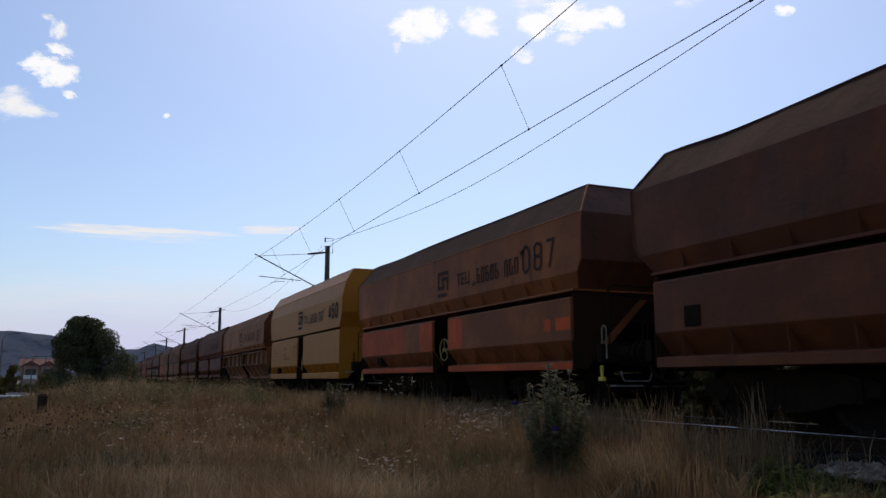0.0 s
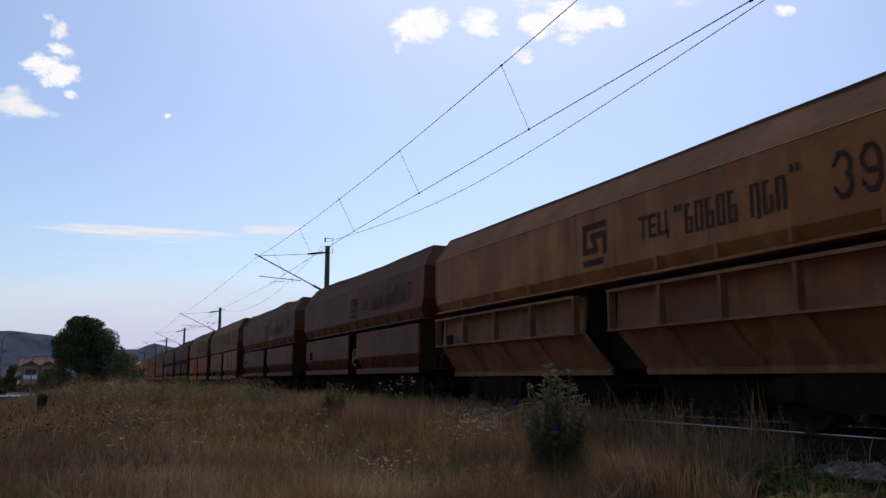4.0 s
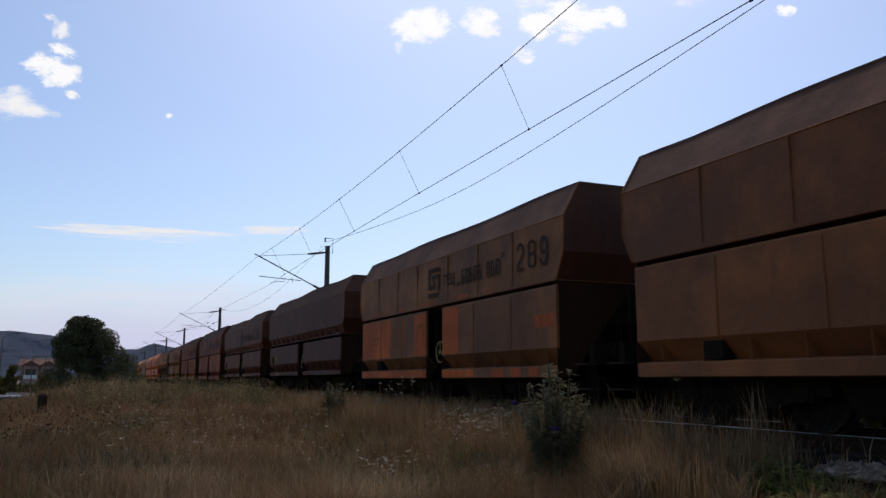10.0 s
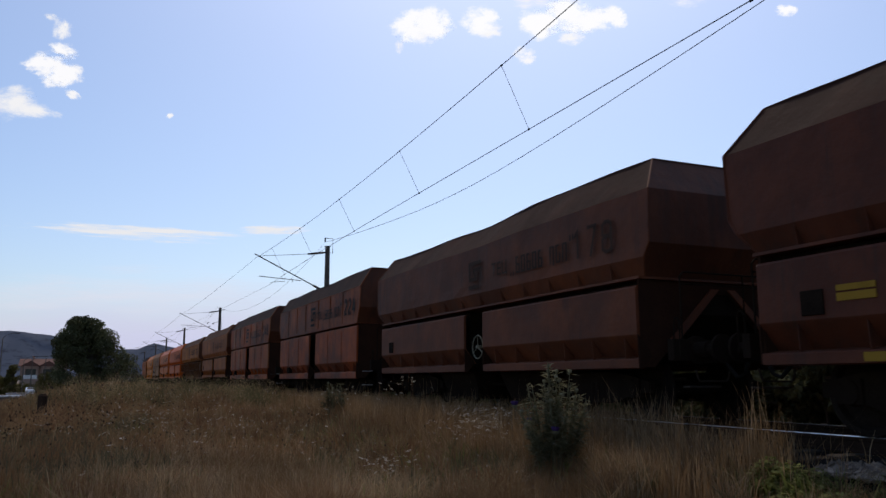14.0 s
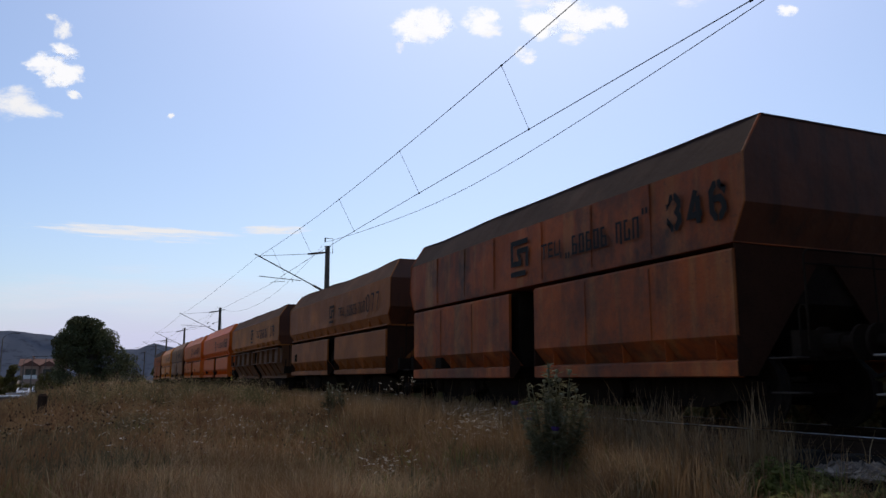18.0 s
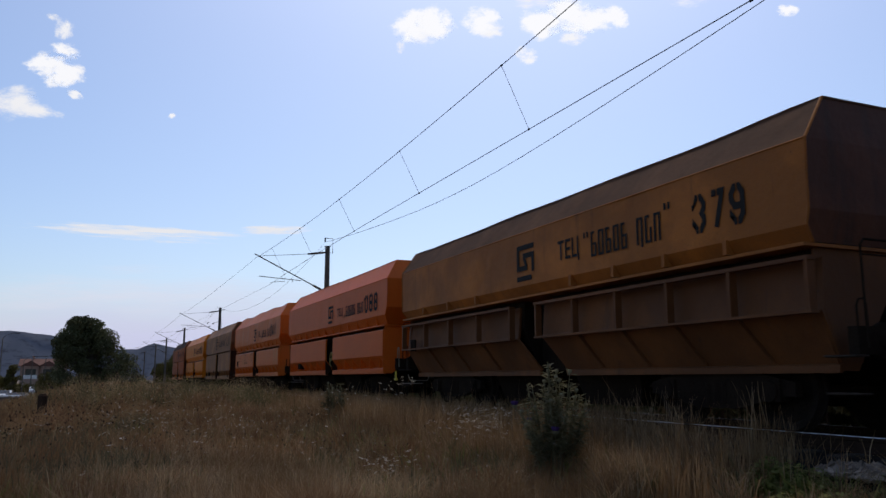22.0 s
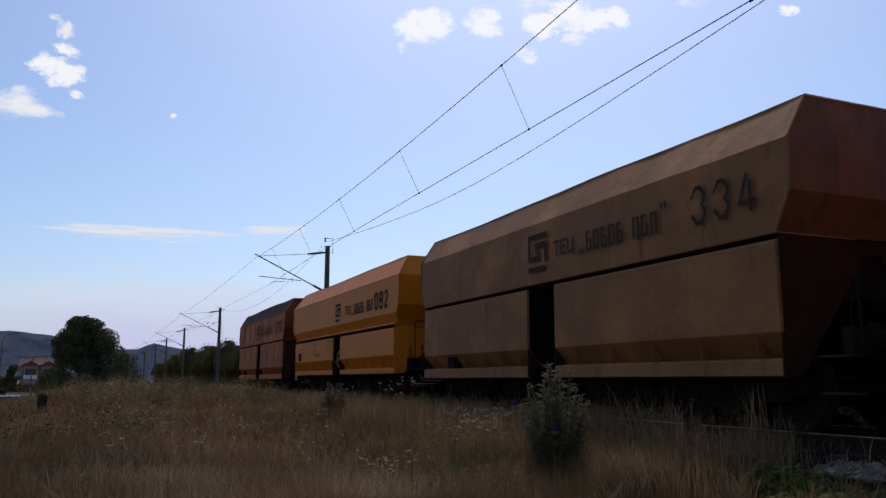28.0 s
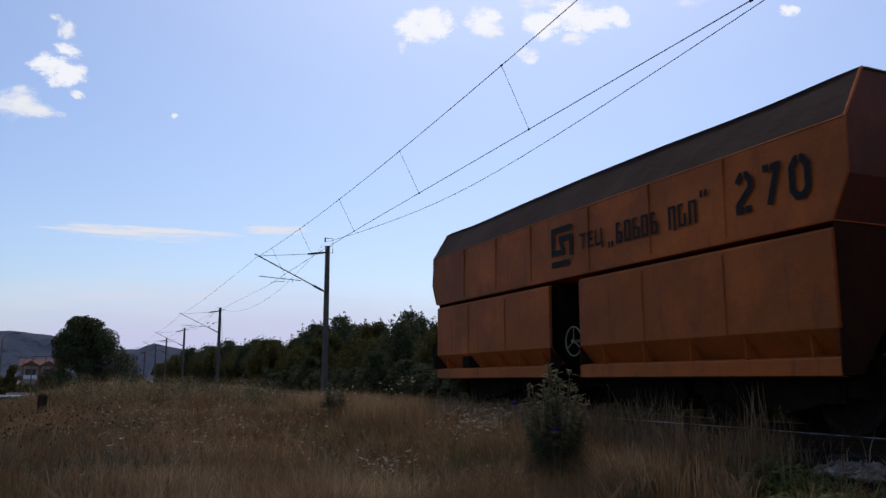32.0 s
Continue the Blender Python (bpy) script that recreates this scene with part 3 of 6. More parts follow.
def end_fittings(s):
    """Headstock, platform rail, steps and hook at one end."""
    head = made((s * 5.70 - 0.06, s * 5.70 + 0.06, -1.28, 1.28, 0.84, 1.12))
    rails, steps = [], []
    for y in (-1.25, 1.25):
        rail = bmesh.new()
        tube(rail, [(s * 5.74, y, 0.9), (s * 5.74, y, 1.33), (s * 5.77, y, 1.39), (s * 5.82, y, 1.39), (s * 5.85, y, 1.33), (s * 5.85, y, 0.9)], 0.011, 6)
        rails.append(rail)
        for z in (0.44, 0.81):
            st = bmesh.new()
            box(st, s * 5.66 - 0.19, s * 5.66 + 0.19, y * 1.08 - 0.10, y * 1.08 + 0.10, z, z + 0.022)
            steps.append(bevelled(st, 0.006))
    hook = bmesh.new()
    tube(hook, [(s * 5.72, 0, 0.98), (s * 5.95, 0, 0.98), (s * 6.05, 0, 1.02), (s * 6.08, 0, 1.08)], [0.06, 0.05, 0.04, 0.03], 8)
    for y in (-0.06, 0.06):
        tube(hook, [(s * 5.95, y, 1.0), (s * 6.1, y, 0.82), (s * 6.24, y, 0.86)], 0.022, 6)
    hose = bmesh.new()
    tube(hose, [(s * 5.74, -0.45, 0.86), (s * 5.86, -0.45, 0.74), (s * 6.0, -0.45, 0.62), (s * 6.12, -0.45, 0.66), (s * 6.2, -0.45, 0.8)], 0.028, 8)
    bar = bmesh.new()
    tube(bar, [(s * 5.72, -1.1, 1.1), (s * 5.72, -1.1, 1.96), (s * 5.72, -1.04, 2.02), (s * 5.72, 1.04, 2.02), (s * 5.72, 1.1, 1.96), (s * 5.72, 1.1, 1.1)], 0.013, 6)
    tube(bar, [(s * 5.72, -1.1, 1.86), (s * 5.72, 1.1, 1.86)], 0.010, 6)
    tube(bar, [(s * 5.72, 0.0, 1.1), (s * 5.72, 0.0, 2.02)], 0.011, 6)
    return [head, hook, hose] + rails + steps + [bar]


def wagon(spec):
    kind = spec["kind"]
    for key in ("upper", "lower", "top", "patch", "repaint"):
        if key in spec:
            spec[key] = tuple(v * k for v, k in zip(spec[key], DULL))
    n = spec["n"]
    long_b = 0.75 if kind == "B" else 0.0
    w = thing("hopper_wagon", pose(0, TRACK_Y, 0), spec["label"], "hopper wagon", "wagons of the train")
    up = paint("wagon_paint_upper", spec["upper"], spec.get("grime", 0.4), spec.get("rust", 0.3), spec.get("patch_up"), n + 0.3, soot=spec.get("soot", 0), wash=spec.get("wash", 0))
    low = paint("wagon_paint_lower", spec.get("lower", spec["upper"]), spec.get("grime_low", spec.get("grime", 0.4)), spec.get("rust", 0.3), spec.get("patch"), n + 0.7, soot=spec.get("soot", 0) * 0.8, wash=spec.get("wash", 0), level=0.46 if n == 17 else 0.50)
    top = paint("wagon_top_slope", spec.get("top", spec["upper"]), spec.get("grime", 0.4) * 0.8, spec.get("rust", 0.3), None, n + 0.9, 0.9, gloss=0.10) if "top" in spec else up
    has_grime = spec.get("grime", 0.4) > 0.1
    # end faces of grimy wagons take a dark colour of their own
    end = paint("wagon_end_dark", spec.get("end", (0.085, 0.027, 0.011)), 0.4, 0.3, None, n + 0.1) if has_grime else up
    dent = spec.get("dent", 0.06)
    if kind == "hip":
        levels = [(2.0, 1.37, 5.33), (2.24, 1.50, 5.50), (2.42, 1.50, 5.62), (3.16, 1.50, 5.65), (3.68, 1.14, 5.32)]
        flap = [(1.46, 1.87), (1.49, 1.84), (1.49, 1.20), (1.475, 1.175), (1.26, 0.905), (1.465, 0.875), (1.48, 0.862), (1.478, 0.75), (1.40, 0.735)]
        spans = ((-5.27, -0.28), (0.55, 5.27))
        wheel_at = (0.16, 1.22)
        if spec.get("lift"):
            levels[4] = (3.68 + spec["lift"], 1.14, 5.32)
            levels[3] = (3.16 + spec["lift"] * 0.7, 1.50, 5.65)
        flange_z, flange_y, two = 1.985, 1.47, 3
    elif kind == "flat":
        levels = [(2.19, 1.49, 5.08), (2.62, 1.49, 5.30), (3.21, 1.47, 5.30), (3.78 - spec.get("drop", 0.0), 1.14, 5.28)]
        if spec.get("facet"):
            levels = [(2.19, 1.49, 5.08), (2.62, 1.49, 5.30), (3.10, 1.49, 5.32), (3.56, 1.38, 5.32), (3.94, 1.14, 5.30)]
        flap = [(1.47, 2.11), (1.49, 2.08), (1.49, 1.10), (1.475, 1.08), (1.26, 0.835), (1.48, 0.81), (1.497, 0.795), (1.497, 0.63), (1.44, 0.615)]
        spans = ((-5.05, -0.43), (0.46, 5.05))
        wheel_at = (0.14, 1.18)
        flange_z, flange_y, two = 2.20, 1.485, len(levels) - 2
    else:
        levels = [(2.02, 1.38, 5.92), (2.19, 1.50, 5.96), (2.36, 1.50, 6.0), (3.12, 1.50, 6.02), (3.62, 1.16, 5.98)]
        flap = [(1.30, 1.86), (1.34, 1.34), (1.36, 1.30), (1.06, 0.76), (1.10, 0.74), (1.10, 0.66), (1.02, 0.66)]
        spans = ((-6.0, -0.55), (0.30, 5.95))
        wheel_at = None
        flange_z, flange_y, two = 2.0, 1.52, 3
    shell = upper_shell(levels, dent, n + 1.0, two if "top" in spec or spec.get("facet") else 0)
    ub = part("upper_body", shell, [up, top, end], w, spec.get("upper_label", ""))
    sol = ub.modifiers.new("thickness", "SOLIDIFY")
    sol.thickness, sol.offset = 0.03, -1
    part("rim", rim_bar(levels, dent, n + 1.0), top, w)
    hx0, hxt = levels[0][2], levels[-1][2]
    for sx in (-1, 1):
        for sy in (-1, 1):
            cb = bmesh.new()
            tube(cb, [(sx * (lx_ + 0.003), sy * (ly_ + 0.003), lz_) for lz_, ly_, lx_ in levels], 0.016, 6)
            part("corner_strip", cb, up, w)
    for sy in (-1, 1):
        sb = bmesh.new()
        tube(sb, [(-levels[-2][2] + 0.02, sy * (levels[-2][1] + 0.002), levels[-2][0]), (levels[-2][2] - 0.02, sy * (levels[-2][1] + 0.002), levels[-2][0])], 0.010, 6)
        if dent < 0.06:
            part("shoulder_bead", sb, up, w)
        else:
            sb.free()
    part("load_floor", shared("load_floor_" + kind, lambda: made((-hx0 + 0.05, hx0 - 0.05, -1.3, 1.3, levels[0][0] + 0.02, levels[0][0] + 0.08))), M_COAL, w, "floor black with coal dust")
    part("waist_flange", shared("flange_" + kind, lambda: made((-hx0, hx0, -flange_y, flange_y, flange_z - 0.025, flange_z + 0.012))), up, w)
    # seams of the upper side sheets
    if kind == "flat" and n not in (2, 16):
        for i, x in enumerate((-3.7, -2.3, -1.0, 0.75, 2.2, 3.6)):
            part("seam", shared("seam_u%d" % i, lambda: made((x - 0.012, x + 0.012, -1.503, -1.48, 2.24, 3.2))), up, w)
    # lower hopper core, two bins with the gap between them
    def core():
        bm = bmesh.new()
        t, low_y = flange_z - 0.04, 0.96 if kind == "B" else 1.2
        for x0, x1, s in ((-hx0 + 0.06, -0.47, -1), (0.5, hx0 - 0.06, 1)):
            a0, a1 = (x0 + 0.75, x1) if s < 0 else (x0, x1 - 0.75)
            loft(bm, [[(x0, -1.26, t), (x1, -1.26, t), (x1, 1.26, t), (x0, 1.26, t)], [(x0, -1.26, 1.5), (x1, -1.26, 1.5), (x1, 1.26, 1.5), (x0, 1.26, 1.5)],
                      [(a0, -low_y, 0.8), (a1, -low_y, 0.8), (a1, low_y, 0.8), (a0, low_y, 0.8)]])
        bmesh.ops.recalc_face_normals(bm, faces=bm.faces)
        return bm
    part("lower_hopper", shared("core_" + kind, core), M_IRON, w)
    for s in (-1, 1):
        def plate():
            bm = bmesh.new()
            t, lo = flange_z - 0.03, flap[-1][1] + 0.02
            hy = 1.44
            xe = s * (spans[1][1] - 0.02)
            if kind == "B":
                xe = s * 5.84
                poly = [(-1.06, lo), (-1.33, 1.3), (-1.33, t), (1.33, t), (1.33, 1.3), (1.06, lo), (0.8, lo), (0.12, t - 0.3), (-0.12, t - 0.3), (-0.8, lo)]
                loft(bm, [[(xe + s * d, y, z) for y, z in poly] for d in (0.0, 0.035)])
                bmesh.ops.recalc_face_normals(bm, faces=bm.faces)
                return bm
            poly = [(-hy, lo), (-hy, t), (hy, t), (hy, lo), (hy - 0.22, lo), (0.12, t - 0.16), (-0.12, t - 0.16), (-hy + 0.22, lo)]
            loft(bm, [[(xe + s * d, y, z) for y, z in poly] for d in (0.0, 0.035)])
            bmesh.ops.recalc_face_normals(bm, faces=bm.faces)
            return bm
        if kind == "hip":
            for side in (-1, 1):
                def end_brace():
                    bm = bmesh.new()
                    x = s * (spans[1][1] + 0.05)
                    loft(bm, [[(x + s * d, side * 0.08, 1.86), (x + s * d, side * 0.22, 1.86), (x + s * d, side * 1.02, 1.10), (x + s * d, side * 0.92, 1.04)] for d in (0.0, 0.03)])
                    bmesh.ops.recalc_face_normals(bm, faces=bm.faces)
                    return bm
                part("end_brace", shared("end_brace%d%d" % (s, side), end_brace), low, w)
        part("end_plate", shared("end_plate_%s%d" % (kind, s), plate), M_RUSTIRON if has_grime and kind != "B" else low, w)
    for s in (-1, 1):
        def chute():
            bm = bmesh.new()
            x0, x1 = (0.55, 2.3) if s > 0 else (-2.3, -0.55)
            k = 0.8 if kind == "B" else 1.0
            loft(bm, [[(x0, -1.18 * k, 0.84), (x1, -1.18 * k, 0.84), (x1, 1.18 * k, 0.84), (x0, 1.18 * k, 0.84)], [(x0 + 0.05, -k, 0.42), (x1 - 0.1, -k, 0.42), (x1 - 0.1, k, 0.42), (x0 + 0.05, k, 0.42)],
                      [(x0 + 0.12, -0.92 * k, 0.2), (x1 - 0.25, -0.92 * k, 0.2), (x1 - 0.25, 0.92 * k, 0.2), (x0 + 0.12, 0.92 * k, 0.2)]])
            bmesh.ops.recalc_face_normals(bm, faces=bm.faces)
            return bm
        part("discharge_chute", shared("chute%d%d" % (s, kind == "B"), chute), M_IRON, w)
    rod = bmesh.new()
    tube(rod, [(-5.2, -0.62, 0.60), (-2.4, -0.66, 0.5), (2.4, -0.66, 0.5), (5.2, -0.62, 0.60)], 0.03, 6)
    part("brake_pipe", shared("brake_pipe", lambda: rod), M_IRON, w)
    part("centre_sill", shared("centre_sill_" + kind, lambda: made((-5.7 - long_b, 5.7 + long_b, -0.32, 0.32, 0.82, 1.12))), M_IRON, w)
    # discharge flaps with their gussets, both sides
    for s in (-1, 1):
        for i, (x0, x1) in enumerate(spans):
            fl = part("discharge_flap", shared("flap_%s%d%d" % (kind, s, i), lambda: strip(flap, x0, x1, s, 6, *((0.12, 0.55) if kind == "B" and i == 0 else (0.55, -0.1) if kind == "B" else (0, 0)))), low, w, spec.get("flap_label", ""))
            count = 6 if x1 - x0 > 4.6 else 5
            for k in range(count):
                x = x0 + (x1 - x0) * (k + 0.6) / count
                if kind != "B":
                    def gus():
                        bm = bmesh.new()
                        z1, z0 = (1.165, 0.88) if kind == "hip" else (1.07, 0.813)
                        loft(bm, [[(a, s * 1.472, z1), (a, s * 1.27, z0 + 0.045), (a, s * 1.455, z0)] for a in (-0.005, 0.005)])
                        bmesh.ops.recalc_face_normals(bm, faces=bm.faces)
                        return bm
                    g = part("gusset", shared("gusset_%s%d" % (kind, s), gus), low, fl)
                    g.location.x = x
            if kind != "B":
                for xe in (x0 - 0.024, x1 + 0.002):
                    def closing():
                        edge = [(1.485, flap[2][1]), (1.30, flap[4][1] + 0.08), (1.27, flap[4][1]), (1.42, flap[-1][1] + 0.004), (flap[7][0] - 0.002, flap[7][1])]
                        bm = bmesh.new()
                        loft(bm, [[(a, s * y, z) for y, z in edge] for a in (0.0, 0.022)])
                        bmesh.ops.recalc_face_normals(bm, faces=bm.faces)
                        return bm
                    g = part("end_stiffener", shared("flap_end_%s%d" % (kind, s), closing), low if not has_grime and abs(xe) > 2 else M_RUSTIRON, fl)
                    g.location.x = xe
            if kind == "flat" and n not in (2, 16):
                for k in range(1, 3):
                    x = x0 + (x1 - x0) * (k / 3.0)
                    g = part("seam", shared("seam_l%d" % s, lambda: made((-0.012, 0.012, min(s * 1.485, s * 1.502), max(s * 1.485, s * 1.502), 1.1, 2.05))), low, fl)
                    g.location.x = x
    if kind == "hip" and spec.get("ribs", True):
        for s in (-1, 1):
            for k in range(12):
                def rib():
                    bm = bmesh.new()
                    loft(bm, [[(a, s * 1.495, 2.225), (a, s * 1.375, 2.005), (a, s * 1.46, 2.005)] for a in (-0.005, 0.005)])
                    bmesh.ops.recalc_face_normals(bm, faces=bm.faces)
                    return bm
                g = part("rib", shared("rib_%d" % s, rib), up, w)
                g.location.x = -4.7 + 9.4 * k / 11
    if kind == "B":
        for s in (-1, 1):
            ya, yb = (s * 1.52, s * 1.40) if s < 0 else (s * 1.40, s * 1.52)
            for i, (x0, x1) in enumerate(spans):
                z0, z1 = 1.27, 1.87
                part("frame_rail", shared("b_rail_t%d%d" % (s, i), lambda: made((x0, x1, ya, yb, z1 - 0.045, z1))), low, w)
                part("frame_rail", shared("b_rail_b%d%d" % (s, i), lambda: made((x0, x1, ya, yb, z0, z0 + 0.03))), low, w)
                c = 5 if i else 4
                for k in range(c + 1):
                    x = x0 + 0.04 + (x1 - x0 - 0.08) * k / c
                    g = part("stanchion", shared("b_post%d" % s, lambda: made((-0.025, 0.025, ya + 0.01, yb, 1.30, 1.825))), low, w)
                    g.location.x = x
                    if 0 < k < c:
                        def brace():
                            bm = bmesh.new()
                            loft(bm, [[(dx, s * 1.34, 1.27), (dx + 0.22, s * 1.06, 0.78), (dx + 0.22, s * 1.11, 0.76), (dx, s * 1.41, 1.27)] for dx in (-0.012, 0.012)])
                            bmesh.ops.recalc_face_normals(bm, faces=bm.faces)
                            return bm
                        r = part("brace", shared("b_brace%d" % s, brace), low, w)
                        r.location.x = x
                    if 0 < k < c:
                        u = part("stanchion", shared("b_upost%d" % s, lambda: made((-0.03, 0.03, min(s * 1.36, s * 1.53), max(s * 1.36, s * 1.53), 2.03, 2.20))), up, w)
                        u.location.x = x
    # hand wheel in the gap, with its bracket
    if wheel_at and spec.get("wheel", 1):
        hw = part("hand_wheel", shared("hand_wheel_" + kind, lambda: hand_wheel_mesh(*wheel_at)), M_WHEEL if n in (1, 4, 11, 14, 16, 17) else M_OLDTREAD if n == 6 else M_OLDWHEEL, w, "pale three-spoked brake hand wheel")
        part("brake_column", shared("brake_column_" + kind, lambda: made((wheel_at[0] - 0.06, wheel_at[0] + 0.06, -1.1, -0.98, 0.9, 1.5), (wheel_at[0] - 0.14, wheel_at[0] + 0.14, -1.1, -0.95, 1.42, 1.6))), M_IRON, w)
    part("bulkhead", shared("bulkhead_" + kind, lambda: made((-0.5, 0.62, -0.9, 0.9, 0.75, flange_z - 0.03))), M_IRON, w)
    low_plate = kind == "hip" and n in (4, 17)
    part("inspection_plate", shared("plate_%s%d" % (kind, low_plate), lambda: bevelled(made((-4.04, -3.70, -1.48, -1.22, 0.96, 1.15)) if low_plate else made((-4.68 - long_b, -4.40 - long_b, -1.51, -1.47, 1.24, 1.50)) if kind != "flat" else made((-3.78, -3.46, -1.495, -1.22, 0.83, 1.05)), 0.006)), M_IRON, w, "small dark plate")
    # ends
    for s in (-1, 1):
        keys = ["headstock", "coupling_hook", "brake_hose", "hand_rail", "hand_rail", "step", "step", "step", "step", "platform_rail"]
        if ("end", s) not in MESHES:
            MESHES[("end", s)] = [mesh_of(k, b) for k, b in zip(keys, end_fittings(s))]
        mats = [M_IRON, M_IRON, M_RUBBER] + [M_OLDWHEEL if (n in (4, 17) and s > 0) or (n in (1, 17) and s < 0) else M_IRON, M_IRON] + [M_TREAD if n in (8, 16) else M_OLDTREAD] * 4 + [M_IRON]
        if kind == "hip":
            pale = n in (1, 3, 4, 17)
            def footboard():
                bm = made((s * 5.78 - 0.07, s * 5.78 + 0.07, -1.12, -0.60, 0.485, 0.51))
                return bevelled(bm, 0.006)
            def handle():
                bm = bmesh.new()
                tube(bm, [(s * 5.82, -0.99, 0.72), (s * 5.82, -0.95, 0.60), (s * 5.82, -0.92, 0.57), (s * 5.82, -0.48, 0.57), (s * 5.82, -0.45, 0.60), (s * 5.82, -0.41, 0.72)], 0.013, 6)
                return bm
            part("footboard", shared("footboard%d" % s, footboard), M_TREAD if pale else M_OLDTREAD, w)
            part("shunting_handle", shared("shunting_handle%d" % s, handle), M_TREAD if pale else M_OLDTREAD, w)
        for k, me, mm in zip(keys, MESHES[("end", s)], mats):
            if k == "step" and kind == "hip":
                continue
            part(k, me, mm, w).location.x = s * long_b * 0.7
        for y in (-0.875, 0.875):
            part("buffer", shared("buffer%d%d" % (s, y > 0), lambda: buffer_mesh(s, y)), M_IRON, w).location.x = s * long_b * 0.7
        if (n in (4, 17) and s > 0) or (n in (1, 17) and s < 0):
            g = part("end_marker", shared("end_marker%d" % s, lambda: bevelled(made((s * 5.8 - 0.022, s * 5.8 + 0.022, -1.33, -1.29, 0.60, 0.80), (s * 5.8 - 0.07, s * 5.8 + 0.07, -1.335, -1.285, 0.57, 0.63)), 0.01)), M_YELLOW, w, "small yellow bracket")
    # bogies
    for c in (-3.65, 3.65):
        c2 = c * (1 + long_b * 0.12)
        bg = part("bogie", shared("bogie", bogie_mesh), M_IRON, w)
        bg.location.x = c2
        for a in (-0.9, 0.9):
            ws = part("wheelset", shared("wheelset", wheelset_mesh), M_TYRE, bg)
            ws.location = (a, 0, AXLE_R)
            turning.append((ws, a))
    # markings on the near side
    if spec.get("logo"):
        lx, tx, nx, zc = spec["logo"]
        ink = M_LETTER if spec.get("fresh") else M_LETTER_DIM
        face = -1.512 - 0.28 * dent if dent > 0.05 else -1.512
        em = part("emblem", emblem(lx, zc - 0.26, 0.55, 0.54) if kind == "hip" else emblem(lx + 0.02, zc - 0.29, 0.62, 0.64) if kind == "flat" else emblem(lx, zc - 0.29, 0.60, 0.63), ink, w)
        em.location.y = face
        h, long_name = (0.38, 1.66) if kind == "B" else (0.30, 1.72)
        kw = part("lettering", glyphs("ТЕЦ", tx, zc - 0.16, 0.62, h), ink, w)
        kw.location.y = face
        qm = bmesh.new()
        for a, z in ((tx + 0.74, zc - 0.19 + (0.34 if kind == "B" else 0)), (tx + 0.82, zc - 0.19 + (0.34 if kind == "B" else 0)), (tx + 0.96 + long_name, zc + h - 0.16), (tx + 1.04 + long_name, zc + h - 0.16)):
            mark_box(qm, a, a + 0.045, z, z + 0.09)
        q = tagged(part("quotation_marks", qm, ink, w), kind="stuff")
        q.location.y = face
        for k, lb in enumerate(name_bars(tx + 0.92, zc - 0.16, long_name, h)):
            nb = part("letter_block", lb, ink, w)
            nb.location.y = face
        if spec.get("number"):
            for k, ch in enumerate(spec["number"]):
                bold = spec.get("fresh", 0)
                wide = 0.29 if bold else 0.27
                dg = part("fleet_digit", shared("digit_%s_%d" % (ch, bold), lambda: numeral(ch, wide, 0.49, 0.085 if bold else 0.055, bold)), ink, w)
                dg.scale.x = 0.86 if kind == "B" else 1.0
                dg.location = (nx + (0.32 if kind == "B" else 0.395) * k, face, zc - 0.2)
    if n == 10:
        for z0, z1 in ((1.36, 1.44), (1.46, 1.52)):
            pm = bmesh.new()
            box(pm, -4.24, -3.80, -1.502, -1.488, z0, z1)
            part("data_panel", pm, M_AMBER, w, "small amber data panel")
        pm = bmesh.new()
        box(pm, -4.0, -3.55, -1.486, -1.47, 0.762, 0.852)
        part("sill_patch", pm, M_AMBER, w, "faded yellow sill patch")
    if n == 12:
        pm = bmesh.new()
        box(pm, 4.1, 4.55, -1.503, -1.49, 0.65, 0.78)
        part("sill_patch", pm, M_AMBER, w, "faded yellow sill patch")
    # rectangles of newer paint on the near side: x0, x1, z0, z1, distance out
    if spec.get("repaint"):
        fresh = paint("wagon_repaint", spec["repaint"], 0.25, 0.15, None, n + 0.2)
        if kind == "hip":
            areas = [(-5.26, -2.06, 1.21, 1.82, 1.49), (-1.04, -0.30, 1.20, 1.83, 1.49), (0.56, 1.26, 1.21, 1.83, 1.49), (4.45, 4.66, 1.36, 1.56, 1.49), (4.82, 5.25, 1.36, 1.56, 1.49), (-5.26, -0.29, 0.752, 0.86, 1.478), (0.56, 5.26, 0.752, 0.86, 1.478)]
        else:
            areas = [(-4.97, -2.80, 1.12, 2.07, 1.49), (-1.96, -1.86, 1.30, 2.05, 1.49), (-1.18, -0.44, 1.12, 2.07, 1.49), (0.47, 1.28, 1.12, 2.07, 1.49), (4.36, 4.97, 1.44, 1.66, 1.49),
                     (-4.97, -0.44, 0.64, 0.79, 1.497), (0.47, 2.0, 0.64, 0.79, 1.497), (2.78, 3.2, 0.64, 0.79, 1.497), (3.5, 3.86, 0.64, 0.79, 1.497), (4.15, 4.44, 0.64, 0.79, 1.497),
                     (-4.05, -3.58, 2.22, 2.29, 1.49), (-2.16, -1.88, 2.22, 2.30, 1.49), (-0.68, -0.24, 2.22, 2.29, 1.49), (1.14, 1.75, 2.22, 2.28, 1.49), (2.52, 2.80, 2.22, 2.27, 1.49)]
        for x0, x1, z0, z1, yy in areas:
            part("repainted_patch", made((x0, x1, -yy - 0.003, -yy + 0.004, z0, z1)), fresh, w, "patch of newer orange paint")
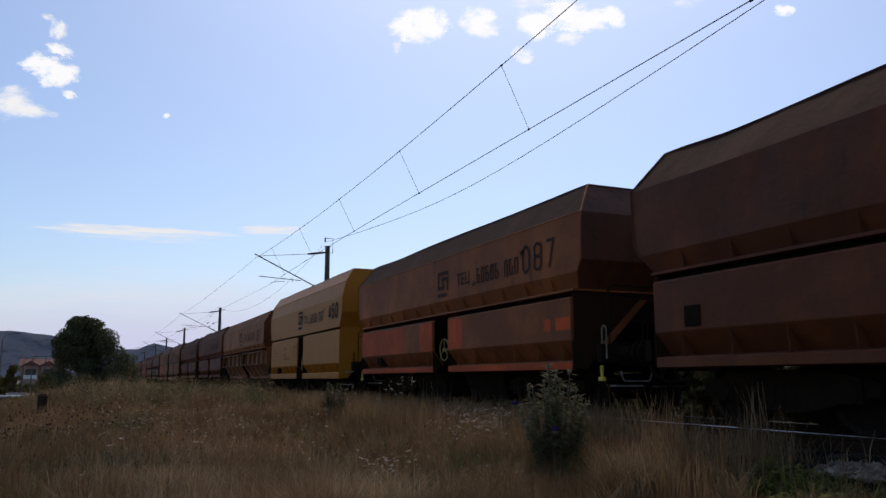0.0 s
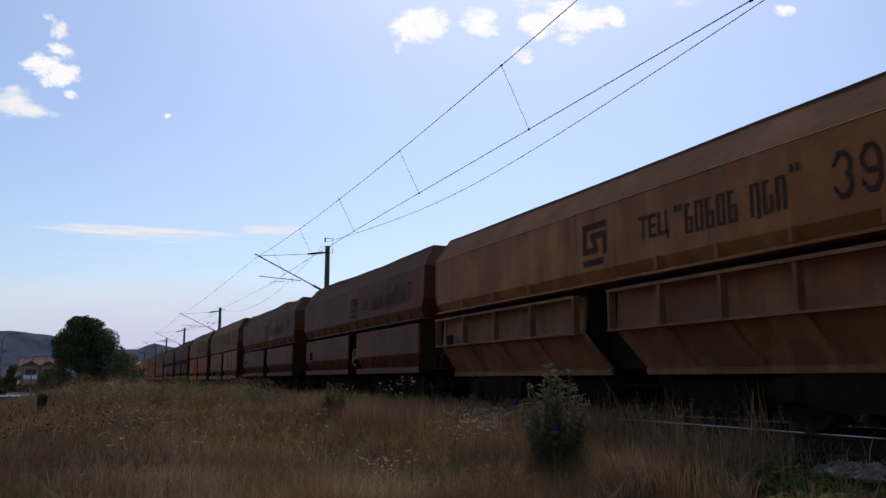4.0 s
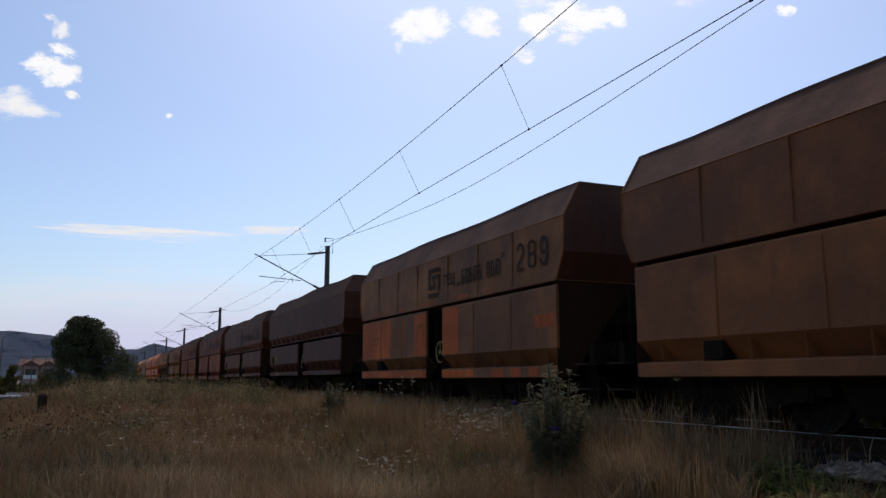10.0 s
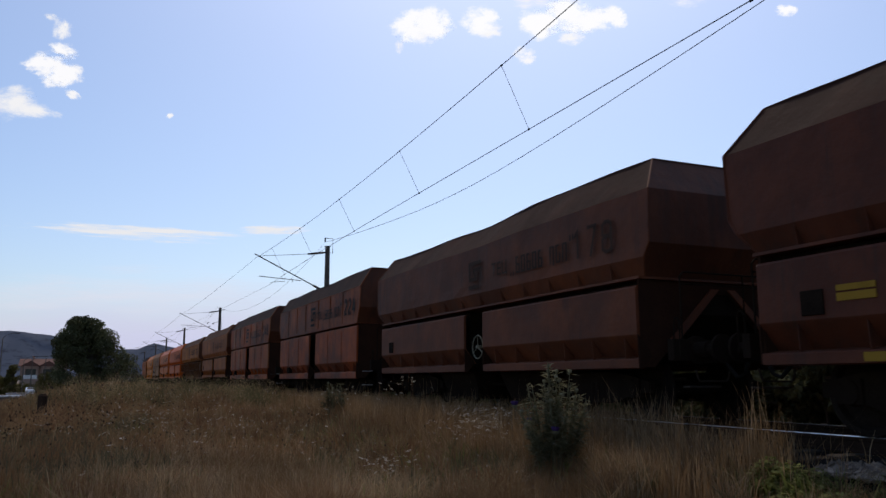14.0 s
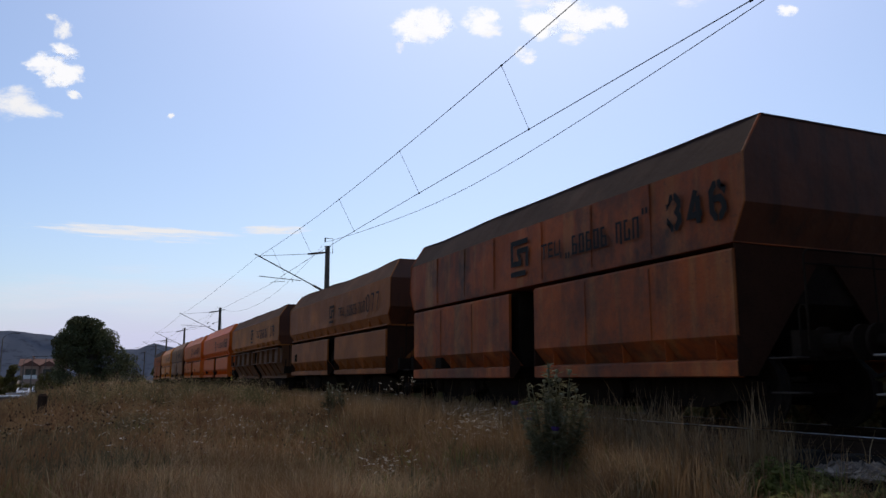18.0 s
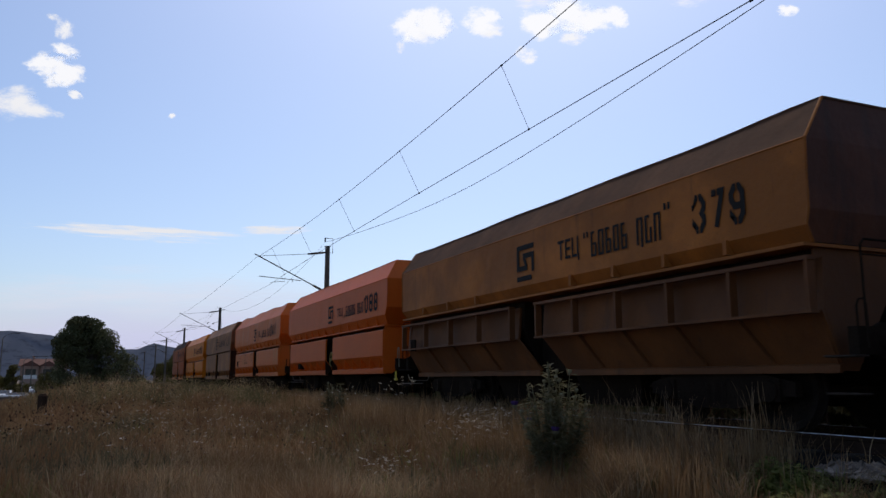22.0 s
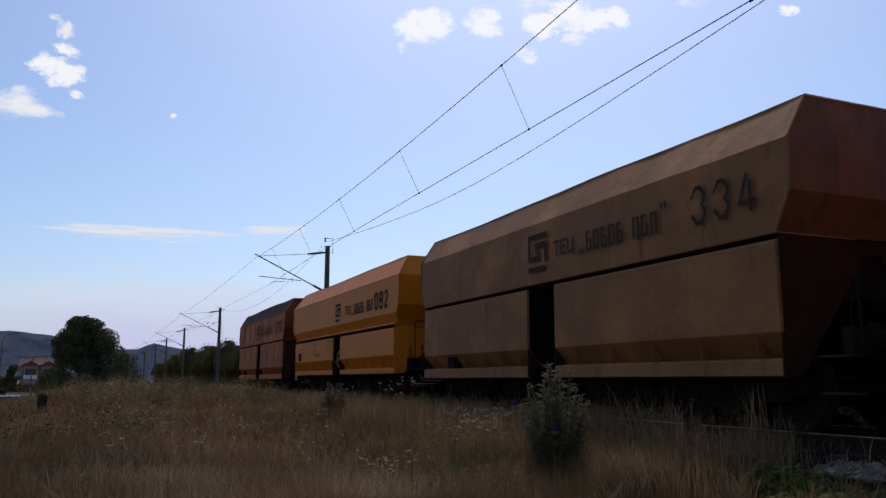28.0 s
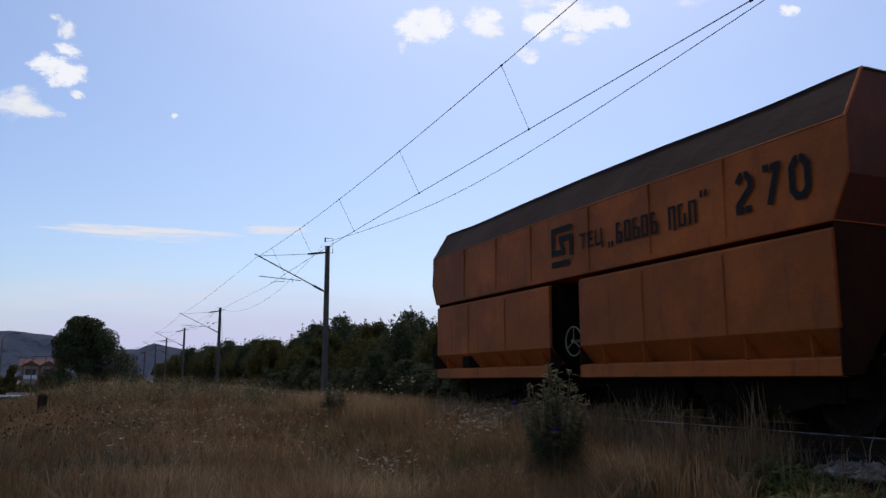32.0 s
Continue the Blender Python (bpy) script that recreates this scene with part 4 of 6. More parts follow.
    # small data lines on the rear flap
    if n in (1, 3, 11, 16):
        jot = random.Random(n)
        face = -1.4965
        for a, z, l in ((-4.36, 1.76, 0.09), (-4.36, 1.62, 0.1), (-4.16, 1.62, 0.4), (-4.36, 1.48, 0.52), (-4.36, 1.33, 0.16), (-2.6, 1.78, 0.28), (-2.6, 1.73, 0.28), (-2.6, 1.52, 0.24),
                        (-2.6, 1.47, 0.24), (-2.6, 1.40, 0.78), (-2.6, 1.35, 0.78), (-0.95, 1.80, 0.45), (-0.95, 1.75, 0.45)):
            dm = bmesh.new()
            x = a
            while x < a + l:
                g = jot.uniform(0.03, 0.09)
                mark_box(dm, x, x + g, z, z + 0.035)
                x += g + 0.02
            part("data_line", dm, M_FAINT, w).location.y = face
        dm = bmesh.new()
        mark_box(dm, -2.62, -2.36, 1.665, 1.672)
        mark_box(dm, -2.62, -2.36, 1.60, 1.607)
        mark_box(dm, -2.365, -2.358, 1.48, 1.66)
        part("data_frame", dm, M_FAINT, w).location.y = face
        for a in (-1.0, -0.62):
            dm = bmesh.new()
            mark_box(dm, a, a + 0.09, 1.60, 1.66)
            mark_box(dm, a + 0.02, a + 0.06, 1.42, 1.58)
            mark_box(dm, a - 0.05, a + 0.2, 1.69, 1.70)
            part("handling_mark", dm, M_FAINT, w).location.y = face
    moving.append((w, spec["lead"] - (hxt if kind != "hip" else 5.32)))
    return w


BROWN = (0.212, 0.067, 0.021)
DARKB = (0.135, 0.041, 0.016)
CLEAN = (0.92, 0.20, 0.012)
YELLOW = (0.92, 0.315, 0.010)
OCHRE = (0.43, 0.15, 0.027)
GREYTAN = (0.38, 0.185, 0.060)
SOOT = (0.050, 0.031, 0.025)
DUSK = (0.060, 0.030, 0.020)
FLAT_LOGO = (-0.30, 0.54, 3.80, 2.66)
HIP_LOGO = (0.06, 1.05, 3.80, 2.59)
B_LOGO = (-0.26, 1.10, 4.25, 2.56)
SPECS = [
    dict(n=0, kind="flat", lead=0.0, dent=0.035, upper=(0.56, 0.155, 0.018), top=SOOT, soot=0.38, number="270", logo=FLAT_LOGO, fresh=1, grime=0.22, label="rusty orange hopper wagon with a soot-dark top slope"),
    dict(n=1, ribs=False, kind="hip", lead=12.64, upper=YELLOW, grime=0.02, rust=0.0, dent=0.03, number="082", logo=HIP_LOGO, fresh=1, tag=1, label="clean yellow hopper wagon with black fleet number"),
    dict(n=2, wheel=0, kind="flat", lead=24.96, drop=0.05, end=(0.14, 0.05, 0.018), upper=GREYTAN, grime=0.25, rust=0.15, number="334", logo=FLAT_LOGO, dent=0.07, label="dusty grey-brown hopper wagon with faded lettering"),
    dict(n=3, wheel=0, kind="hip", lead=37.36, wash=0.25, upper=(0.86, 0.225, 0.022), grime=0.06, rust=0.02, dent=0.1, number="041", logo=HIP_LOGO, fresh=1, tag=1, label="bright orange hopper wagon with dented side"),
    dict(n=4, kind="hip", lead=50.15, upper=CLEAN, grime=0.02, rust=0.0, dent=0.03, number="088", logo=HIP_LOGO, fresh=1, tag=1, label="clean bright orange hopper wagon"),
    dict(n=5, kind="B", lead=63.54, upper=(0.50, 0.19, 0.026), top=(0.13, 0.075, 0.045), soot=0.12, lower=(0.20, 0.082, 0.021), grime=0.2, rust=0.12, dent=0.05, number="379", logo=B_LOGO, fresh=1, label="ochre-yellow hopper wagon with a framed lower side"),
    dict(n=6, kind="hip", lead=76.54, top=(0.13, 0.07, 0.04), soot=0.15, upper=OCHRE, grime=0.15, rust=0.12, dent=0.1, number="077", logo=HIP_LOGO, label="dusty ochre hopper wagon with ribs along its waist"),
    dict(n=7, wheel=0, kind="flat", lead=88.82, upper=(0.42, 0.105, 0.02), lower=(0.54, 0.13, 0.018), top=SOOT, grime=0.3, rust=0.4, dent=0.06, soot=0.9, wash=0.4, drop=0.065, number="346", logo=(-0.28, 0.80, 3.98, 2.66), fresh=1, label="scorched orange hopper wagon with peeling paint"),
    dict(n=8, wheel=0, kind="flat", lead=101.42, upper=(0.36, 0.10, 0.024), lower=(0.46, 0.105, 0.016), top=SOOT, grime=0.32, rust=0.3, dent=0.04, soot=0.85, drop=0.03, number="224", logo=(-0.20, 0.70, 3.85, 2.66), fresh=1, label="stained orange hopper wagon with a dark top slope"),
    dict(n=9, kind="hip", lead=113.97, top=DUSK, soot=0.45, upper=BROWN, grime=0.3, rust=0.3, dent=0.1, number="178", logo=HIP_LOGO, label="rust-brown hopper wagon with faint lettering"),
    dict(n=10, lift=0.07, kind="hip", lead=126.70, top=DUSK, upper=DARKB, grime=0.35, rust=0.3, dent=0.06, logo=None, label="dark rust-brown hopper wagon with worn-off lettering"),
    dict(n=11, kind="flat", lead=139.14, soot=0.45, upper=(0.35, 0.155, 0.046), lower=(0.32, 0.14, 0.044), repaint=(0.62, 0.14, 0.012), top=(0.14, 0.09, 0.07), grime=0.22, rust=0.2, dent=0.035, number="289", logo=FLAT_LOGO, label="brown hopper wagon with bright orange repainted patches"),
    dict(n=12, wheel=0, kind="flat", lead=151.3, soot=0.45, upper=(0.33, 0.132, 0.040), grime=0.16, rust=0.15, top=(0.17, 0.105, 0.08), number="233", logo=FLAT_LOGO, dent=0.045, label="dull brown hopper wagon with a creased side"),
    dict(n=13, wheel=0, kind="hip", lead=163.98, top=DUSK, soot=0.45, upper=BROWN, grime=0.32, rust=0.3, dent=0.09, number="110", logo=HIP_LOGO, label="rust-brown hopper wagon with a sagging top edge"),
    dict(n=14, kind="hip", lead=176.76, top=DUSK, soot=0.45, upper=BROWN, grime=0.35, rust=0.35, dent=0.08, number="047", logo=HIP_LOGO, label="dark rust-brown hopper wagon with buckled side sheets"),
    dict(n=15, kind="B", lead=189.75, upper=(0.38, 0.155, 0.045), lower=(0.26, 0.115, 0.040), top=(0.16, 0.09, 0.05), grime=0.25, rust=0.25, wash=0.3, dent=0.04, number="393", logo=B_LOGO, label="brown-ochre hopper wagon with a framed lower side"),
    dict(n=16, kind="flat", lead=201.91, upper=(0.64, 0.28, 0.022), wash=0.2, top=(0.60, 0.32, 0.10), grime=0.03, rust=0.0, dent=0.03, facet=1, number="450", logo=FLAT_LOGO, fresh=1, tag=1, label="clean yellow hopper wagon with a faceted top slope"),
    dict(n=17, kind="hip", lead=214.54, top=DUSK, soot=0.15, upper=(0.37, 0.13, 0.032), lower=(0.30, 0.105, 0.026), repaint=(0.60, 0.105, 0.012), grime=0.28, rust=0.25, dent=0.04, number="087", logo=HIP_LOGO, tag=1, label="brown hopper wagon with red-orange repainted patches below"),
    dict(n=18, kind="hip", lead=227.1, top=DUSK, soot=0.45, upper=(0.17, 0.056, 0.017), lower=(0.19, 0.062, 0.017), grime=0.26, rust=0.3, dent=0.06, logo=None, label="rust-brown hopper wagon with an orange-stained lower side"),
]
for sp in SPECS:
    wagon(sp)

# ---- overhead line ----
MASTS = [-43.8, -86.7, -123.6, -156.0, -184.0, -226.0, -268.0]
MAST_Y = 11.8


def mast(x, foot):
    m = thing("catenary_mast", pose(x, MAST_Y, foot), "grey concrete catenary mast with a bracket arm over the track", "catenary mast", "masts along the track")
    h = 8.13 - foot
    bm = bmesh.new()
    tube(bm, [(0, 0, -0.5), (0, 0, h * 0.5), (0, 0, h)], [0.19, 0.165, 0.135], 12)
    part("pole", bm, M_CONCRETE, m)
    part("pole_cap", made((-0.15, 0.15, -0.15, 0.15, h, h + 0.03)), M_STEEL, m)
    z = -foot
    tip = (-0.02, -3.9, 7.36 + z)
    bm = bmesh.new()
    tube(bm, [(0, -0.12, 7.79 + z), (-0.01, -1.14, 7.64 + z)], 0.05, 8)
    for k in range(7):
        tube(bm, [(0, -0.28 - 0.1 * k, 7.766 + z - 0.0147 * k), (0, -0.32 - 0.1 * k, 7.76 + z - 0.0147 * k)], 0.075, 10)
    part("stay_insulator", bm, M_INSUL, m, "brown ribbed insulator")
    bm = bmesh.new()
    tube(bm, [(-0.01, -1.14, 7.64 + z), tip], 0.014, 6)
    part("stay_rod", bm, M_STEEL, m)
    foot_at = (0, -0.12, 5.54 + z)
    bm = bmesh.new()
    along = [Vector(foot_at).lerp(Vector(tip), q) for q in (0.18, 1.0, 1.06)]
    tube(bm, along, 0.032, 8)
    part("bracket_tube", bm, M_STEEL, m, "slanting bracket tube")
    bm = bmesh.new()
    tube(bm, [foot_at, along[0]], 0.05, 8)
    for k in range(6):
        p = Vector(foot_at).lerp(Vector(tip), 0.04 + 0.022 * k)
        q = Vector(foot_at).lerp(Vector(tip), 0.05 + 0.022 * k)
        tube(bm, [p, q], 0.078, 10)
    part("bracket_insulator", bm, M_INSUL, m, "brown ribbed insulator")
    bm = bmesh.new()
    tube(bm, [(0, -1.5, 6.10 + z), (-0.02, -3.85, 6.235 + z)], 0.022, 6)
    tube(bm, [(0, -2.42, 6.22 + z), (0, -2.42, 6.0 + z), (-0.02, -2.75, 5.99 + z), (-0.02, -3.2, 5.91 + z)], 0.014, 6)
    tube(bm, [(0, -1.98, 6.16 + z), (0, -1.98, 6.0 + z)], 0.018, 6)
    part("registration_arm", bm, M_STEEL, m)
    bm = bmesh.new()
    if x > -50:
        tube(bm, [(0, -0.12, h - 0.35), (0, 0.3, h - 0.35), (0, 0.3, h + 0.5), (0, -0.15, h + 0.5)], 0.022, 6)
        tube(bm, [(0, -0.15, h + 0.5), (0, -0.15, h + 0.28)], 0.045, 8)
    else:
        tube(bm, [(0, -1.15, h - 0.5), (0, -0.1, h - 0.3), (0, 0.5, h - 0.14)], 0.035, 6)
        tube(bm, [(0, -1.15, h - 0.52), (0, -0.5, h - 0.38)], 0.06, 8)
    if x < -80 and x > -90:
        tube(bm, [(0, 0.12, h - 1.0), (0.5, 0.8, 0.2)], 0.012, 5)
        for dz, dy in ((1.55, -1.1), (1.95, -0.95), (1.6, -0.55)):
            tube(bm, [(0, dy, h - dz), (0, dy - 0.2, h - dz - 0.08), (0, dy - 0.1, h - dz - 0.22)], 0.05, 6)
        tube(bm, [(0, -0.1, h - 1.45), (0, -0.55, h - 1.6)], 0.015, 5)
    part("feeder_bracket", bm, M_STEEL, m)
    return m


for i, x in enumerate(MASTS):
    mast(x, -0.2)


def build_wires():
    line = thing("overhead_line", pose(0, 0, 0), "messenger wire and contact wire joined by thin droppers", "overhead wire", kind="")
    near = -1.0
    stops = [near] + MASTS
    for k, (a, b) in enumerate(zip(stops, stops[1:])):
        thick = 0.0095 if k == 0 else 0.008
        bm = bmesh.new()
        
        def mess(q):
            x = a + (b - a) * q
            if k == 0:
                return (x, 7.52 + 0.33 * q ** 2, 6.98 + 0.0013 * (x + 28) ** 2)
            return (x, 7.85 - 0.25 * 4 * q * (1 - q), 7.34 - 0.4 * 4 * q * (1 - q))

        def cont(q):
            if k == 0:
                return (a + (b - a) * q, 8.2 + 0.42 * max(0.0, 2 * q - 1) ** 2, 5.92 - 0.09 * q)
            return (a + (b - a) * q, 8.62 - 0.5 * q if k == 1 else 8.2, 5.83)
        tube(bm, [mess(j / 20) for j in range(21)], thick, 5)
        part("messenger_wire", bm, M_WIRE, line)
        bm = bmesh.new()
        tube(bm, [cont(j / 20) for j in range(21)], thick * 0.95, 5)
        part("contact_wire", bm, M_WIRE, line)
        for j in range(6 if k < 1 else 0):
            q = (13.24 + 6.35 * (j - 1)) / 42.8 if k == 0 else (j + 0.55) / 6.1
            bm = bmesh.new()
            p0, p1 = mess(q), cont(q)
            tube(bm, [p0, p1], 0.006, 4)
            for p in (p0, p1):
                box(bm, p[0] - 0.03, p[0] + 0.03, p[1] - 0.012, p[1] + 0.012, p[2] - 0.02, p[2] + 0.02)
            part("dropper", bm, M_WIRE, line)
    feeder = thing("feeder_wire", pose(0, 0, 0), "sagging feeder wire between the mast tops", "overhead wire")
    for k, (a, b) in enumerate(zip(stops, stops[1:])):
        bm = bmesh.new()
        pts = []
        for j in range(25):
            q = j / 24
            pts.append((a + (b - a) * q, MAST_Y - 0.15, (8.95 - 0.55 * q - 0.22 * math.exp(-((q - 0.56) / 0.2) ** 2) if k == 0 else 8.4 - 0.25 * q) - (1.15 if k != 1 else 1.72) * 4 * q * (1 - q)))
        tube(bm, pts, 0.010 if k < 1 else 0.008, 5)
        part("wire_span", bm, M_WIRE, feeder)


build_wires()

# ---- trees ----


def leaf_cloud(rng, blobs, count, size, flatten=0.8):
    """Small two-sided leaf clumps on the skin of many lobes."""
    verts, faces = [], []
    wts = np.array([b[3] ** 2 for b in blobs])
    pick = rng.choice(len(blobs), count, p=wts / wts.sum())
    for i in pick:
        cx, cy, cz, r = blobs[i]
        d = rng.normal(size=3)
        d /= np.linalg.norm(d)
        rr = r * (0.62 + 0.45 * rng.random() ** 0.7)
        c = np.array([cx, cy, cz]) + d * rr * np.array([1, 1, flatten])
        a = rng.normal(size=3)
        a /= np.linalg.norm(a)
        b = np.cross(a, d + rng.normal(size=3) * 0.6)
        b /= np.linalg.norm(b) + 1e-6
        s = size * rng.uniform(0.5, 1.3)
        k = len(verts)
        verts += [tuple(c - a * s), tuple(c + b * s * 0.5 - a * 0.2 * s), tuple(c + a * s), tuple(c - b * s * 0.5 + a * 0.2 * s)]
        faces.append((k, k + 1, k + 2, k + 3))
    me = bpy.data.meshes.new("crown")
    me.from_pydata(verts, [], faces)
    return me


def lobes(rng, height, width, base, n):
    out = []
    for i in range(n):
        h = base + (height - base) * rng.random() ** 0.8
        q = (h - base) / (height - base)
        reach = width * 0.5 * (1.0 - 0.85 * q ** 1.7)
        a = rng.random() * 2 * math.pi
        d = reach * math.sqrt(rng.random()) * 0.8
        r = width * rng.uniform(0.045, 0.125)
        out.append((d * math.cos(a), d * math.sin(a), min(h, height - r * 0.7), r))
    return out


def tree(name, rng, height, width, base, n, leaves, size, material, label, category, extra=()):
    t = thing(name, pose(0, 0, 0), label, category)
    bl = lobes(rng, height, width, base, n) + list(extra)
    bm = bmesh.new()
    trunk_top = base + (height - base) * 0.75
    tube(bm, [(0, 0, -0.3), (0.05, 0.02, base), (0.1, -0.05, trunk_top)], [height * 0.028, height * 0.02, height * 0.006], 8)
    for b in bl[:: max(1, n // 10)]:
        z0 = min(trunk_top, max(base * 0.7, b[2] * 0.5))
        tube(bm, [(0.05, 0, z0), (b[0] * 0.5, b[1] * 0.5, (z0 + b[2]) / 2 + 0.1), (b[0], b[1], b[2])], [height * 0.010, height * 0.006, height * 0.003], 5)
    part("trunk", bm, M_BARK, t)
    part("crown", leaf_cloud(rng, bl, leaves, size), material, t)
    return t


def sprigs(r, height, width, count):
    """Upright shoots that break the crown's outline."""
    out = []
    for i in range(count):
        a, d = r.random() * 6.28, width * 0.42 * math.sqrt(r.random())
        top = height * (1.10 - 0.55 * (d / (width * 0.5)) ** 2) * r.uniform(0.86, 1.08)
        for k in range(7):
            q = k / 6
            out.append((d * math.cos(a) + 0.1 * q * r.normal(), d * math.sin(a) + 0.1 * q * r.normal(), top * (0.62 + 0.38 * q), 0.34 * (1 - 0.8 * q) + 0.05))
    return out


rng = np.random.default_rng(11)


def outline_lobes(r, n):
    """Lobes that fill a broad, lopsided crown that reaches the grass."""
    hs = [0.2, 1.2, 2.4, 3.6, 5.0, 6.2, 7.0]
    left = [-3.1, -3.25, -3.2, -3.2, -3.05, -2.6, -1.5]
    right = [5.1, 4.9, 4.4, 3.6, 2.6, 0.9, -0.7]
    out = []
    for k in range(n):
        h = r.uniform(0.3, 6.9)
        l, q = np.interp(h, hs, left), np.interp(h, hs, right)
        rad = r.uniform(0.45, 0.95)
        y = r.uniform(l + rad * 0.8, max(q - rad * 0.8, l + rad * 0.8 + 0.01))
        out.append((r.uniform(-2.6, 2.6) * (1 - h / 9), y, min(h, 7.25 - rad), rad))
    return out


big = tree("large_tree", rng, 7.0, 5.0, 0.4, 4, 46000, 0.105, M_LEAF, "large dark green tree with a dense ragged crown in the field", "tree", outline_lobes(rng, 150) + [(0.6 * s[0], s[1] - 0.95, s[2], s[3]) for s in sprigs(rng, 6.9, 5.6, 16)])
big.matrix_world = pose(-80, -0.6, -0.3) @ Matrix.Diagonal((1, 1.04, 0.93, 1))

belt_a = tree("roadside_tree", rng, 4.9, 5.4, 0.1, 90, 11000, 0.10, M_LEAF2, "dark green scrubby tree in the belt beyond the track", "tree", sprigs(rng, 4.7, 5.4, 34))
belt_b = tree("roadside_tree", rng, 4.0, 5.8, 0.0, 90, 11000, 0.10, M_LEAF2, "low dark green scrubby tree in the belt beyond the track", "tree", sprigs(rng, 3.9, 5.8, 34))
belt_c = tree("roadside_tree", rng, 5.4, 4.4, 0.3, 80, 10000, 0.10, M_LEAF, "slender dark green tree in the belt beyond the track", "tree", sprigs(rng, 5.2, 4.4, 30))
kinds = [belt_a, belt_b, belt_c]
for t in kinds:
    tagged(t, group="trees of the belt")
spots = []
x = -22.0
while x > -330:
    grow = 1.05 + 0.45 * step(60, 250, -x)
    tall = float(np.interp(-x, [22, 48, 56, 64, 71, 80, 85, 91, 97, 105, 122, 134, 148, 185, 226, 265, 334], [4.6, 4.8, 5.3, 5.7, 5.4, 5.8, 6.7, 6.0, 6.4, 6.0, 5.8, 6.8, 7.6, 7.9, 8.8, 8.6, 7.6])) / 5.1
    spots.append((x, 19.5 + rng.uniform(-1.2, 2.5) + 0.012 * (-x - 40), tall * rng.uniform(0.86, 1.06)))
    if x > -150:
        spots.append((x - 1.5, 24.5 + rng.uniform(-1.5, 2), tall * rng.uniform(1.04, 1.18)))
    x -= 3.1 * grow * (1 + step(120, 260, -x))
for i, (sx, sy, sc) in enumerate(spots):
    m = pose(sx, sy, -0.45, 0, 0, rng.uniform(0, 360)) @ Matrix.Diagonal((sc, sc, sc, 1))
    if i < 3:
        kinds[i].matrix_world = m
    else:
        c = copy_thing(kinds[int(rng.integers(0, 3))], m)
        c.scale = (sc, sc, sc)

scrub = [tree("scrub_bush", rng, 1.7 + 0.3 * k, 2.6, 0.05, 40, 3000, 0.085, M_LEAF, "dark low scrub bush beyond the track", "shrub") for k in range(2)]
x, k = 0.0, 0
while x > -75:
    sc = rng.uniform(0.75, 1.15)
    m = pose(x, 12.9 + rng.uniform(-0.3, 0.9) + 0.03 * (-x - 5), -0.5, 0, 0, rng.uniform(0, 360))
    if k < 2:
        scrub[k].matrix_world = m
        tagged(scrub[k], group="bushes beyond the track")
    else:
        ob = copy_thing(scrub[k % 2], m)
        ob.scale = (sc, sc, sc * rng.uniform(0.8, 1.2))
        if x > -40:
            ob = copy_thing(scrub[(k + 1) % 2], pose(x - 0.4, 15.0 + rng.uniform(-0.4, 0.6), -0.55, 0, 0, rng.uniform(0, 360)))
            ob.scale = (sc * 1.1, sc * 1.1, sc)
            ob = copy_thing(scrub[k % 2], pose(x - 0.8, 17.2 + rng.uniform(-0.4, 0.6), -0.55, 0, 0, rng.uniform(0, 360)))
            ob.scale = (sc * 1.3, sc * 1.3, sc * 1.15)
    x -= rng.uniform(0.85, 1.3)
    k += 1



def bush_lobes(r, h, w, n):
    """Lobes filling a rounded bush down to the ground."""
    out = []
    for k in range(n):
        q, a, d = r.random(), r.random() * 6.28, math.sqrt(r.random())
        wide = w * 0.40 * math.sqrt(max(0.1, 1 - (1.7 * (q - 0.42)) ** 2)) * d
        out.append((wide * math.cos(a), wide * math.sin(a), h * (0.06 + 0.84 * q), w * r.uniform(0.10, 0.17)))
    return out


for (sx, sy, h, w) in ((-180, -14.8, 6.4, 4.4), (-186, -17.8, 3.6, 5.0), (-184, -12.4, 1.9, 4.6), (-190, -14.8, 2.2, 5.2), (-196, -10.2, 2.0, 4.6), (-204, -10.4, 4.6, 4.4), (-206, -8.4, 5.0, 4.8), (-208, -6.6, 4.4, 4.4), (-104, -5.0, 2.0, 3.0), (-215, 2.0, 3.6, 5.0)):
    b = tree("shrub", rng, h * 0.9, w * 0.8, 0.1, 12, 5200, 0.15, M_LEAF2, "dense green shrub at the edge of the field", "shrub", bush_lobes(rng, h, w, 46))
    b.matrix_world = pose(sx, sy, land(sx, sy) - 0.1)

# ---- the village end of the view ----


